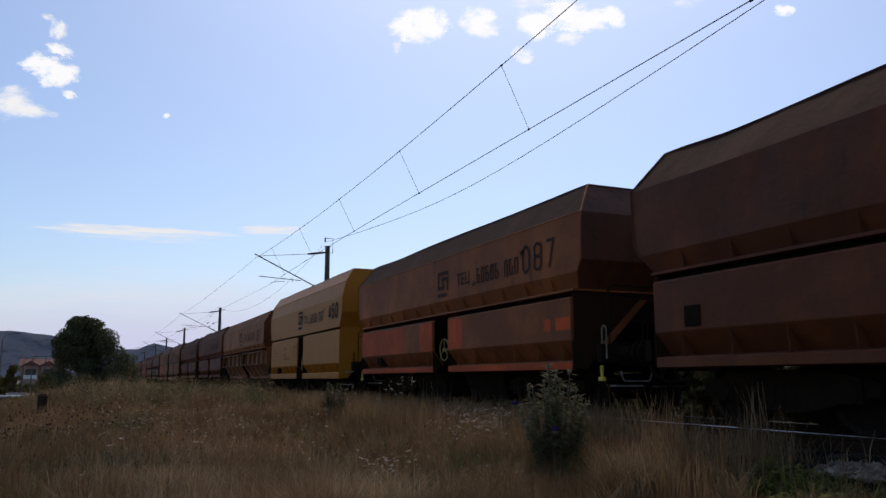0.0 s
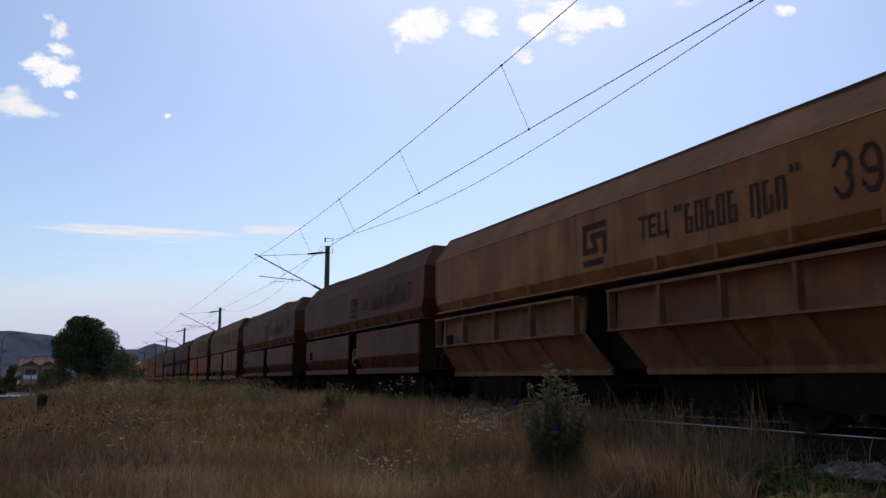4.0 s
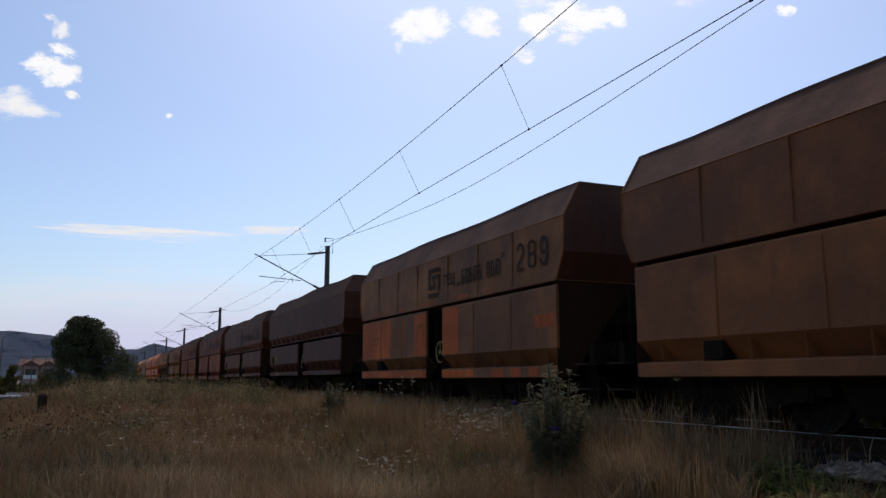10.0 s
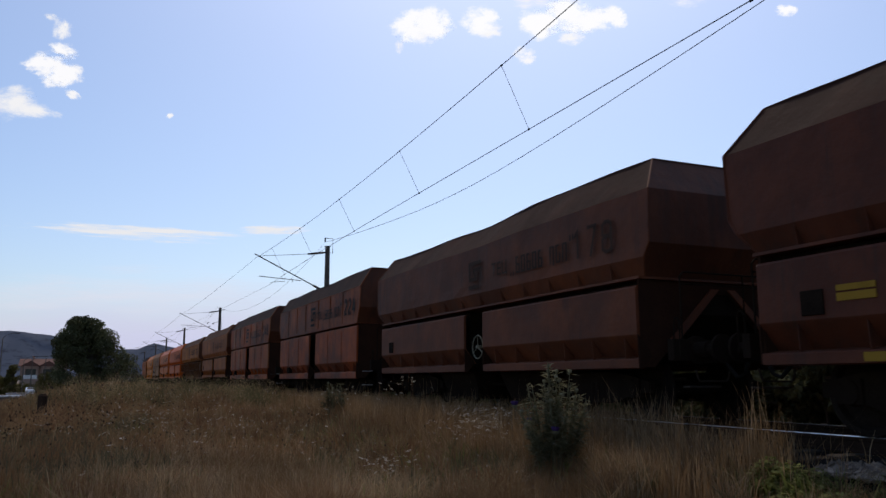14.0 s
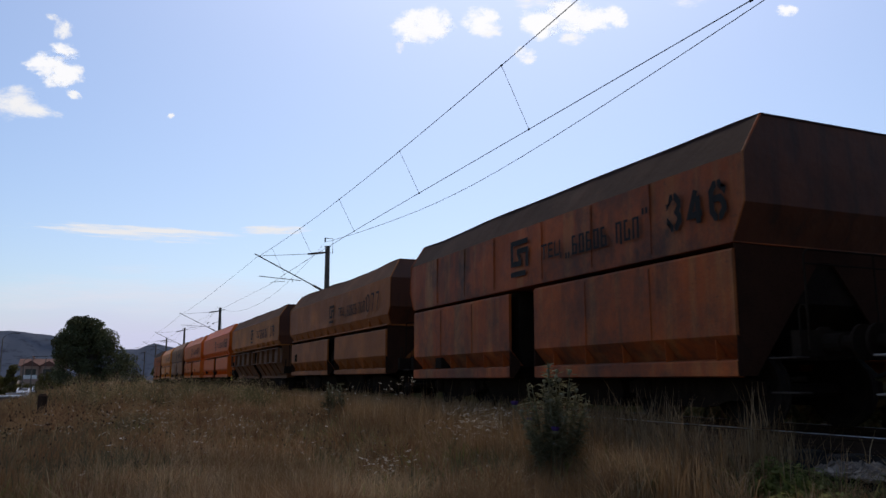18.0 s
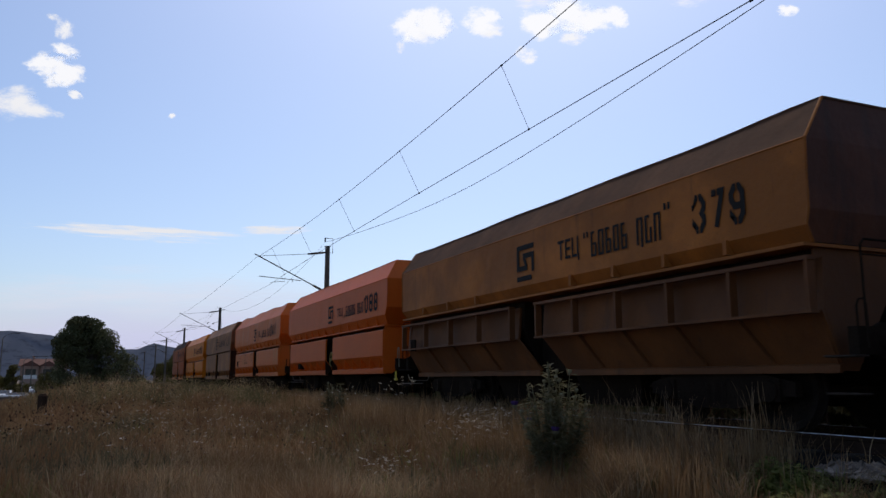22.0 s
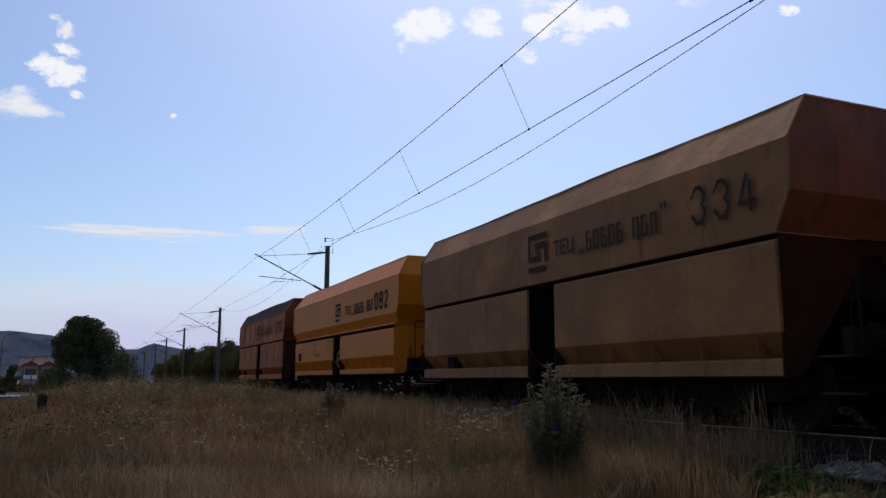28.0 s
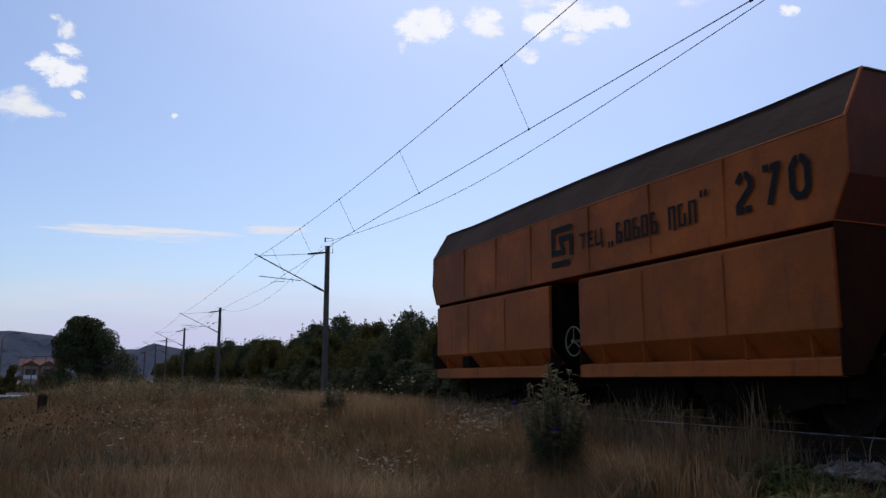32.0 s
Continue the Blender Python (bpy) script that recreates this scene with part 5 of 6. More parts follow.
def house(x, y, z, w, d, h, turn, storeys, label):
    t = thing("house", pose(x, y, z, 0, 0, turn), label, "house")
    f = d / 2
    wall = part("wall", made((-f, f, -w / 2, w / 2, -0.5, h)), M_PLASTER, t)
    bm = bmesh.new()
    o = 0.5
    loft(bm, [[(-f - o, a, h - 0.1), (f + o, a, h - 0.1), (f + o, a, h + 0.05), (0, a, h + 1.9), (-f - o, a, h + 0.05)] for a in (-w / 2 - o, w / 2 + o)])
    roof = part("roof", bm, M_TILE, t, "faded red clay tile roof")
    for a in (-w * 0.25, w * 0.28):
        part("chimney", bevelled(made((-0.7, -0.1, a - 0.3, a + 0.3, h + 1.0, h + 2.5), (-0.8, 0.0, a - 0.4, a + 0.4, h + 2.5, h + 2.65)), 0.03), M_PLASTER, roof)
    bays = [-w * 0.27, w * 0.12] if storeys > 1 else []
    for a in bays:
        # a gabled bay with a loggia on the upper floor
        part("bay", made((f, f + 0.9, a - 1.75, a - 1.35, -0.5, h), (f, f + 0.9, a + 1.35, a + 1.75, -0.5, h), (f, f + 0.9, a - 1.35, a + 1.35, h - 0.75, h), (f, f + 0.9, a - 1.35, a + 1.35, -0.5, h * 0.5)), M_PLASTER, wall)
        part("parapet", bevelled(made((f + 0.9, f + 1.0, a - 1.6, a + 1.6, h * 0.5 - 0.2, h * 0.5 + 0.8)), 0.02), M_LIME, wall, "pale balcony parapet")
        part("door", made((f + 0.01, f + 0.06, a - 1.2, a + 1.2, h * 0.5, h - 0.8)), M_GLASS, wall, "dark glazed balcony door")
        bm = bmesh.new()
        loft(bm, [[(b, a - 2.15, h - 0.05), (b, a + 2.15, h - 0.05), (b, a + 2.15, h + 0.08), (b, a, h + 1.35), (b, a - 2.15, h + 0.08)] for b in (0.5, f + 1.3)])
        part("gable", bm, M_TILE, roof)
    n = max(2, int(w / 3.2))
    for s in range(storeys):
        for k in range(n):
            yy = -w / 2 + w * (k + 0.5) / n
            zz = 0.9 + s * h / storeys
            if any(abs(yy - a) < 2.5 for a in bays):
                continue
            win = part("window", made((f - 0.06, f + 0.02, yy - 0.6, yy + 0.6, zz, zz + 1.3)), M_GLASS, t, "dark window")
            part("frame", made((f + 0.02, f + 0.06, yy - 0.67, yy + 0.67, zz - 0.08, zz), (f + 0.02, f + 0.06, yy - 0.67, yy + 0.67, zz + 1.3, zz + 1.38),
                               (f + 0.02, f + 0.06, yy - 0.67, yy - 0.6, zz, zz + 1.3), (f + 0.02, f + 0.06, yy + 0.6, yy + 0.67, zz, zz + 1.3), (f + 0.02, f + 0.06, yy - 0.03, yy + 0.03, zz, zz + 1.3)), M_LIME, win)
    return t


house(-236, -12.4, -2.2, 10.6, 8.0, 6.3, 0, 2, "two-storey plastered house with a red tile roof")
house(-420, 6.5, -1.5, 9.0, 8.0, 4.6, -12, 1, "low far house with a red roof")


def street_lamp(x, y, z, h):
    t = thing("street_lamp", pose(x, y, z), "tall grey street lamp with a curved arm", "street lamp", "lamps along the road")
    bm = bmesh.new()
    tube(bm, [(0, 0, -0.3), (0, 0, h * 0.6), (0, 0, h)], [0.11, 0.09, 0.06], 8)
    part("pole", bm, M_CONCRETE, t)
    bm = bmesh.new()
    tube(bm, [(0, 0, h), (0, 0.5, h + 0.5), (0, 1.3, h + 0.8), (0, 1.9, h + 0.85)], 0.04, 6)
    part("arm", bm, M_STEEL, t)
    part("lamp_head", bevelled(made((-0.14, 0.14, 1.8, 2.5, h + 0.78, h + 0.92)), 0.03), M_STEEL, t)


street_lamp(-150, -14.4, -2.1, 9.5)
street_lamp(-176, -12.9, -2.1, 6.4)
street_lamp(-168, -10.9, -2.1, 6.2)
street_lamp(-188, -9.7, -2.1, 7.0)


def build_road():
    bm = bmesh.new()
    pts = [(-62, -9.8), (-90, -9.8), (-120, -9.8), (-170, -9.8), (-192, -11), (-215, -17), (-232, -32), (-244, -60)]
    rings = []
    for i, (x, y) in enumerate(pts):
        a, b = Vector(pts[max(i - 1, 0)]), Vector(pts[min(i + 1, len(pts) - 1)])
        n = (b - a).orthogonal().normalized()
        rings.append([(x + n.x * 3.2, y + n.y * 3.2, -2.06), (x - n.x * 3.2, y - n.y * 3.2, -2.06), (x - n.x * 3.2, y - n.y * 3.2, -2.7), (x + n.x * 3.2, y + n.y * 3.2, -2.7)])
    loft(bm, rings)
    bmesh.ops.recalc_face_normals(bm, faces=bm.faces)
    road = part("road", bm, M_ASPHALT, None)
    tagged(road, "narrow asphalt road along the field", "road", kind="structure")


build_road()


def car(material, label):
    t = thing("car", pose(0, 0, 0), label, "car", "cars on the road")
    bm = bmesh.new()
    w = 0.84
    prof = [(-2.0, 0.35), (-2.05, 0.75), (-1.9, 0.92), (-1.15, 0.98), (-0.55, 1.40), (0.75, 1.42), (1.45, 1.0), (1.95, 0.9), (2.02, 0.6), (1.98, 0.32)]
    loft(bm, [[(x, y, z if z < 1.0 else z) for x, z in prof] for y in (-w, w)])
    bmesh.ops.bevel(bm, geom=[e for e in bm.edges], offset=0.06, segments=2, affect="EDGES", clamp_overlap=True)
    body = part("body", bm, material, t)
    bm = bmesh.new()
    loft(bm, [[(1.40, y * 1.0, 1.05), (0.80, y * 0.9, 1.40), (0.83, y * 0.9, 1.41), (1.45, y, 1.04)] for y in (-0.68, 0.68)])
    part("windscreen", bm, M_GLASS, t)
    for s in (-1, 1):
        part("side_window", made((-0.7, 0.8, s * 0.845 - 0.01, s * 0.845 + 0.01, 1.02, 1.33)), M_GLASS, t)
        part("headlight", bevelled(made((1.93, 2.04, s * 0.6 - 0.17, s * 0.6 + 0.17, 0.66, 0.82)), 0.02), M_WHITE, t)
    for x in (-1.25, 1.28):
        for s in (-1, 1):
            bm = bmesh.new()
            tube(bm, [(0, s * 0.70, 0), (0, s * 0.86, 0)], 0.31, 16)
            wh = part("wheel", bm, M_RUBBER, t)
            wh.location = (x, 0, 0.31)
            bm = bmesh.new()
            tube(bm, [(0, s * 0.862, 0), (0, s * 0.872, 0)], 0.19, 12)
            part("rim", bm, M_STEEL, wh)
            car_wheels.append((wh, t, x))
    return t


car_wheels = []
car_a = car(M_CARWHITE, "small white car driving along the road")
car_b = car(M_CARWHITE, "white car following along the road")
parked = car(M_CARDARK, "dark parked car on the verge of the road")
parked.matrix_world = pose(-88, -6.9, -2.055, 0, 0, 3)
car_wheels = [c for c in car_wheels if c[1] is not parked]


def culvert():
    t = thing("culvert_wall", pose(-62, -5.7, land(-62, -5.7) + 0.25), "pale concrete culvert wall in the grass", "wall")
    part("parapet", bevelled(made((-0.2, 0.2, -1.1, 1.1, -0.6, 0.75)), 0.03), M_CONCRETE, t)
    part("coping", bevelled(made((-0.28, 0.28, -1.2, 1.2, 0.75, 0.87)), 0.02), M_WHITE, t)


culvert()


def marker_post():
    t = thing("stump", pose(-22.0, -1.14, land(-22.0, -1.14) - 0.05), "dark weathered wooden stump standing in dry grass", "stump")
    bm = bmesh.new()
    rings = []
    for z, r in ((-0.2, 0.12), (0.1, 0.10), (0.45, 0.10), (0.74, 0.115), (0.80, 0.06)):
        rings.append([(r * (1 + 0.15 * noise.noise((math.cos(a) * 2, math.sin(a) * 2, z))) * math.cos(a), r * (1 + 0.15 * noise.noise((math.cos(a), math.sin(a) * 2, z + 4))) * math.sin(a), z) for a in (2 * math.pi * k / 14 for k in range(14))])
    loft(bm, rings)
    part("trunk", bm, M_STUMP, t)


marker_post()

# ---- hills ----


def heading(px):
    """Direction on the plan for a share of the view's width (0 left, 1 right)."""
    a = math.atan2(0.39324, -0.90487) - math.atan((px - 0.5) * 2 * math.tan(radians(29.25)))
    return math.cos(a), math.sin(a)


def ridge(name, dist, depth, marks, label):
    bm = bmesh.new()
    rows = []
    n = 160
    for i in range(n + 1):
        u = marks[0][0] + (marks[-1][0] - marks[0][0]) * i / n
        e = np.interp(u, [m[0] for m in marks], [m[1] for m in marks])
        cx, cy = heading(u)
        top = 0.59 + e * 0.94 * dist + dist * 0.0022 * noise.noise((u * 38, dist, 0)) + dist * 0.0009 * noise.noise((u * 160, dist, 2))
        col = []
        for q, hh in ((0.86, 0.0), (0.92, 0.38), (0.96, 0.72), (1.0, 1.0), (1.06, 0.7), (1.2, 0.0)):
            wob = 1 + 0.15 * noise.noise((u * 60, q * 9, 1))
            col.append((cx * dist * q, cy * dist * q, -4 + (top + 4) * hh * (wob if 0 < hh < 1 else 1)))
        rows.append([bm.verts.new(p) for p in col])
    for a, b in zip(rows, rows[1:]):
        for k in range(len(a) - 1):
            bm.faces.new((a[k], a[k + 1], b[k + 1], b[k]))
    bmesh.ops.recalc_face_normals(bm, faces=bm.faces)
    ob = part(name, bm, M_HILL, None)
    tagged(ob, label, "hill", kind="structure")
    for p in ob.data.polygons:
        p.use_smooth = True


ridge("far_hills", 3600, 500, [(-0.25, 0.05), (-0.08, 0.061), (0.0, 0.0565), (0.03, 0.0560), (0.065, 0.052), (0.09, 0.045), (0.12, 0.038), (0.138, 0.0368), (0.155, 0.036), (0.168, 0.043), (0.178, 0.0455), (0.195, 0.041), (0.24, 0.03), (0.4, 0.02), (0.7, 0.02), (1.2, 0.02)], "wooded hills on the horizon, blue-grey haze in their colour")


# ---- clouds ----
cloud_list = []


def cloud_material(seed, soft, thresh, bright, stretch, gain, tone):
    m, nt, b, out = nodes_of("glowing_cloud")
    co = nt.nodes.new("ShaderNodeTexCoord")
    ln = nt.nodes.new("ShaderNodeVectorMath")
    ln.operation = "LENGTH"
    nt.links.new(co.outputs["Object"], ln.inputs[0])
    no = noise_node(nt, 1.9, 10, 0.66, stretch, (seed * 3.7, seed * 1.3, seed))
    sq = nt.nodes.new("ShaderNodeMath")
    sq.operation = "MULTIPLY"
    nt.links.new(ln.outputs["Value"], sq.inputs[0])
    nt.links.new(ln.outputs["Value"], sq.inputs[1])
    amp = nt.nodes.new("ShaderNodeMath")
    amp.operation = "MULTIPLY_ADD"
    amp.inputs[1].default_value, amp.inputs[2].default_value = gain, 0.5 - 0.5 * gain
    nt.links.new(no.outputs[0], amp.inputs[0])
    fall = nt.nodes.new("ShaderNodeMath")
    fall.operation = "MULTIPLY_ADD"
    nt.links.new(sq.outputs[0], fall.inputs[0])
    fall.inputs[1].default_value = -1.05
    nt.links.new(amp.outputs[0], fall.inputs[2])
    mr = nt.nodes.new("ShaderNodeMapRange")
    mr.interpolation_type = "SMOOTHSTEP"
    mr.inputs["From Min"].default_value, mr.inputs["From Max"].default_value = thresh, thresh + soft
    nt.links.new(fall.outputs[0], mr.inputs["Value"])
    # the card glows by itself, in place of sunlight falling on vapour
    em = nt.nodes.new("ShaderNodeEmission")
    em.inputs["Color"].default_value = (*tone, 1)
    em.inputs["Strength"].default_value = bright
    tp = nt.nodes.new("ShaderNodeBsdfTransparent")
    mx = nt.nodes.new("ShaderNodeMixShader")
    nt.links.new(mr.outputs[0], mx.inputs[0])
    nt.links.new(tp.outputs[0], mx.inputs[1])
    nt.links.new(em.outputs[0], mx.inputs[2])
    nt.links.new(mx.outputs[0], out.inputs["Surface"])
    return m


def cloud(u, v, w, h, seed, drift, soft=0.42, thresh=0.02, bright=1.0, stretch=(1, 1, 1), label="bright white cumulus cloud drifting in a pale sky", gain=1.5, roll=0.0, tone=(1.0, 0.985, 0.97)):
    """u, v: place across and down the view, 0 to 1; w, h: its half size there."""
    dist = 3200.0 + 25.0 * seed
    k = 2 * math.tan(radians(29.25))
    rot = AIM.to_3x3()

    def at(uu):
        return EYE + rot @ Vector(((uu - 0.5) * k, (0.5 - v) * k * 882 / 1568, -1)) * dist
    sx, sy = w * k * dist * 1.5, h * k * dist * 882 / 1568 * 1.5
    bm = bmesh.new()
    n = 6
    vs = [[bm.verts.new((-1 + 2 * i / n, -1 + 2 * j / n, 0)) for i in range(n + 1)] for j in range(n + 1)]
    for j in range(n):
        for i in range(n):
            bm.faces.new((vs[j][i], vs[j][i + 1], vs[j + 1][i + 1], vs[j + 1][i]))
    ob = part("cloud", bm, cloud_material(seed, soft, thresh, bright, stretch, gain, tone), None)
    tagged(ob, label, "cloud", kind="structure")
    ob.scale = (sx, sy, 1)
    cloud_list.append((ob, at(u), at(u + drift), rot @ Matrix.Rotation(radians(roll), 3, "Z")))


D1, D2 = 14 / 1568, 9 / 1568
cloud(0.463, 0.052, 0.026, 0.034, 1.0, D2)
cloud(0.488, 0.046, 0.022, 0.036, 2.0, D2)
cloud(0.476, 0.068, 0.022, 0.024, 19.0, D2, 0.5, bright=0.97)
cloud(0.540, 0.042, 0.023, 0.030, 3.0, D2)
cloud(0.548, 0.060, 0.018, 0.020, 21.0, D2, 0.6, bright=0.95)
cloud(0.606, 0.046, 0.030, 0.034, 6.0, D2)
cloud(0.640, 0.022, 0.026, 0.034, 4.0, D2)
cloud(0.658, 0.042, 0.030, 0.030, 22.0, D2)
cloud(0.686, 0.036, 0.020, 0.028, 5.0, D2)
cloud(0.642, 0.076, 0.016, 0.018, 23.0, D2, 0.6, bright=0.95)
cloud(0.589, 0.112, 0.014, 0.020, 7.0, D2, 0.5, bright=0.97)
cloud(0.448, 0.094, 0.006, 0.014, 24.0, D2, 0.7, bright=0.92)
cloud(0.600, 0.006, 0.025, 0.014, 25.0, D2, 0.7, bright=0.92)
cloud(0.067, 0.060, 0.012, 0.024, 8.0, D1, 0.6, bright=0.92, roll=-20)
cloud(0.056, 0.036, 0.010, 0.008, 26.0, D1, 0.7, bright=0.9, roll=-15)
cloud(0.046, 0.128, 0.026, 0.024, 9.0, D1, bright=0.98)
cloud(0.062, 0.152, 0.024, 0.030, 27.0, D1, bright=0.98)
cloud(0.076, 0.146, 0.018, 0.022, 28.0, D1, 0.5, bright=0.96, roll=-20)
cloud(0.068, 0.100, 0.018, 0.017, 10.0, D1, 0.5, bright=0.98, roll=-18)
cloud(0.010, 0.206, 0.040, 0.034, 11.0, D1, 0.6, bright=0.90)
cloud(0.032, 0.222, 0.032, 0.020, 29.0, D1, 0.6, bright=0.90, roll=-8)
cloud(0.078, 0.190, 0.010, 0.010, 12.0, D1, 0.5, bright=0.94, roll=-25)
cloud(0.188, 0.233, 0.005, 0.006, 13.0, D1, 0.5, bright=0.95)
cloud(0.150, 0.466, 0.125, 0.016, 14.0, D2, 0.5, 0.0, 0.84, (1, 1, 1), "thin streak of white cloud low in the sky", 2.0, -3.2)
cloud(0.305, 0.462, 0.042, 0.010, 15.0, D2, 0.5, 0.0, 0.84, (1, 1, 1), "thin streak of white cloud low in the sky", 1.3)
cloud(0.12, 0.585, 0.22, 0.05, 16.0, D2, 1.2, 0.02, 0.80, (1, 1, 1), "faint veil of cloud above the hills", 1.6, 0.0, (0.97, 0.93, 1.0))
# no cloud: an added sheet that tints the horizon sky like haze
cloud(0.22, 0.735, 0.45, 0.17, 44.0, D2, 0.72, -0.12, 0.80, (1, 1, 1), "added sheet of lavender haze along the horizon", 0.5, 0.0, (0.77, 0.77, 1.0))
cloud(0.885, 0.022, 0.014, 0.014, 17.0, D2, 0.5)
cloud(0.77, 0.005, 0.03, 0.02, 18.0, D2, 0.8, 0.2, 0.95)

# ---- grass and flowers ----


def blades(name, pos, height, width, lean, material, label, bend=0.35, seed=1, category="grass"):
    """Thin two-piece blades, all in one mesh."""
    r = np.random.default_rng(seed)
    n = len(pos)
    az = r.random(n) * 2 * np.pi
    face = r.random(n) * 2 * np.pi
    dirv = np.stack([np.cos(az), np.sin(az), np.zeros(n)], 1)
    wide = np.stack([np.cos(face), np.sin(face), np.zeros(n)], 1) * (width / 2)[:, None]
    l = (lean * r.random(n))[:, None]
    h = height[:, None]
    up = np.array([[0, 0, 1.0]])
    p0 = pos
    p1 = pos + up * h * 0.55 + dirv * h * l * 0.35
    p2 = pos + up * h * (1 - 0.2 * l) + dirv * h * l * (0.35 + bend + 0.5)
    v = np.stack([p0 - wide, p0 + wide, p1 + wide * 0.8, p1 - wide * 0.8, p2 + wide * 0.15, p2 - wide * 0.15], 1).reshape(-1, 3)
    k = np.arange(n)[:, None] * 6
    f = np.concatenate([k + np.array([[0, 1, 2, 3]]), k + np.array([[3, 2, 4, 5]])], 1).reshape(-1, 4)
    me = bpy.data.meshes.new(name)
    me.vertices.add(len(v))
    me.vertices.foreach_set("co", v.astype(np.float32).ravel())
    me.loops.add(f.size)
    me.loops.foreach_set("vertex_index", f.astype(np.int32).ravel())
    me.polygons.add(len(f))
    me.polygons.foreach_set("loop_start", np.arange(0, f.size, 4, dtype=np.int32))
    me.update()
    me.validate()
    me.materials.append(material)
    return tagged(new(name, me), label, category, kind="stuff")


def scatter(r, n, r0, r1, keep, sector=(123, 190)):
    out = []
    while len(out) < n:
        rad = math.sqrt(r.uniform(r0 * r0, r1 * r1))
        a = math.radians(r.uniform(*sector))
        x, y = rad * math.cos(a), rad * math.sin(a)
        if keep(x, y, r):
            out.append((x, y, land(x, y) - 0.02))
    return np.array(out)


def clump(x, y):
    return 0.5 + 0.9 * noise.noise((x * 0.8, y * 0.8, 7)) + 0.4 * noise.noise((x * 2.6, y * 2.6, 3))


def open_spot(x, y):
    """Keeps the tall grass off the ground just before the thistle."""
    along = (-8.2 * x + 5.0 * y) / 9.6
    aside = abs(5.0 * x + 8.2 * y) / 9.6
    return not (7.2 < along < 10.0 and aside < 0.36)


def field(x, y, r):
    if -6.0 < x < -4.3 and y > 5.3 and r.random() < 0.75:
        return False
    return y < (7.05 if x < -9.5 else 6.1) and r.random() < 0.5 + 0.7 * clump(x, y)


gr = np.random.default_rng(21)
p = scatter(gr, 60000, 3.0, 12.5, field)
hh = np.array([0.17 + 0.29 * max(0, clump(a, b)) for a, b, c in p]) * gr.uniform(0.6, 1.35, len(p)) * np.array([(1.0 if open_spot(a, b) else 0.72) * (0.6 if a > -6.4 and b > 4.0 else 1.0) for a, b, c in p])
blades("dry_grass", p, hh, gr.uniform(0.004, 0.009, len(p)), 0.75, M_GRASS, "tall dry straw-coloured grass in the foreground")
p = scatter(gr, 70000, 12.0, 32.0, field)
hh = np.array([0.26 + 0.28 * max(0, clump(a, b)) for a, b, c in p]) * gr.uniform(0.6, 1.3, len(p))
blades("dry_grass", p, hh, gr.uniform(0.008, 0.016, len(p)), 0.7, M_GRASS, "dry brown grass covering the field bank")
p = scatter(gr, 36000, 31.0, 75.0, lambda x, y, r: y < 6.0)
hh = gr.uniform(0.25, 0.6, len(p))
blades("dry_grass", p, hh, gr.uniform(0.02, 0.04, len(p)), 0.6, M_GRASS, "dry brown grass far along the field")
p = scatter(gr, 2500, 10, 60.0, lambda x, y, r: 10.6 < y < 12.5 and x < -16)
blades("dry_grass", p, gr.uniform(0.12, 0.4, len(p)), gr.uniform(0.012, 0.02, len(p)), 0.5, M_GRASS, "dry grass beyond the track")
p = scatter(gr, 26000, 1.6, 14.0, lambda x, y, r: y < 5.6 and r.random() < 0.5 + 0.7 * clump(x, y), (190, 483))
blades("dry_grass", p, gr.uniform(0.12, 0.38, len(p)), gr.uniform(0.006, 0.012, len(p)), 0.75, M_GRASS, "dry grass of the field around the viewpoint")
# tall stalks along the ballast edge
p = scatter(gr, 26000, 6.0, 28.0, lambda x, y, r: open_spot(x, y) and 4.7 < y < (7.0 if x < -9 else 6.5) and -27 < x < -5.9 + 0.8 * (r.random() < 0.12))
p[:, 2] = np.maximum(p[:, 2], np.where(p[:, 1] > 5.6, -0.45 + 0.22 * (p[:, 1] - 5.6), -9))
blades("grass_stalks", p, gr.uniform(0.22, 0.52, len(p)) * (1 + 0.9 * (gr.random(len(p)) < 0.012)), gr.uniform(0.005, 0.011, len(p)), 0.5, M_STALK, "tall grass stalks beside the ballast, lightened against the train's shadow", 0.25)
p = scatter(gr, 1300, 6.5, 11.5, lambda x, y, r: open_spot(x, y) and 5.35 < y < 6.45 and x < -5.7 and noise.noise((x * 2.4, y * 2.4, 9)) > 0.02)
p[:, 2] = np.maximum(p[:, 2], -0.5)
blades("grass_stalks", p, 0.25 + 0.7 * gr.random(len(p)) ** 1.8, gr.uniform(0.004, 0.009, len(p)), 0.7, M_GRASS, "tall straw stalks in front of the rails", 0.3, 71)
p = scatter(gr, 11000, 10.0, 26.0, lambda x, y, r: open_spot(x, y) and 4.9 < y < 6.7 and x < -8.8 and r.random() < 0.5 + noise.noise((x * 1.3, y * 1.3, 2)))
blades("grass_stalks", p, 0.3 + 0.5 * gr.random(len(p)) ** 1.4, gr.uniform(0.007, 0.014, len(p)), 0.5, M_STALK, "tall dry grass along the ballast", 0.2, 72)
# green undergrowth
p = scatter(gr, 9000, 3.5, 30, lambda x, y, r: y < 6 and clump(x * 0.7 + 30, y * 0.7) > 0.62)
blades("green_weeds", p, gr.uniform(0.12, 0.4, len(p)), gr.uniform(0.008, 0.02, len(p)), 0.9, M_WEED, "green weeds among the dry grass", category="weeds")
p = scatter(gr, 700, 5.2, 9.2, lambda x, y, r: 5.6 < y < 6.2 and -6.3 < x < -4.9)
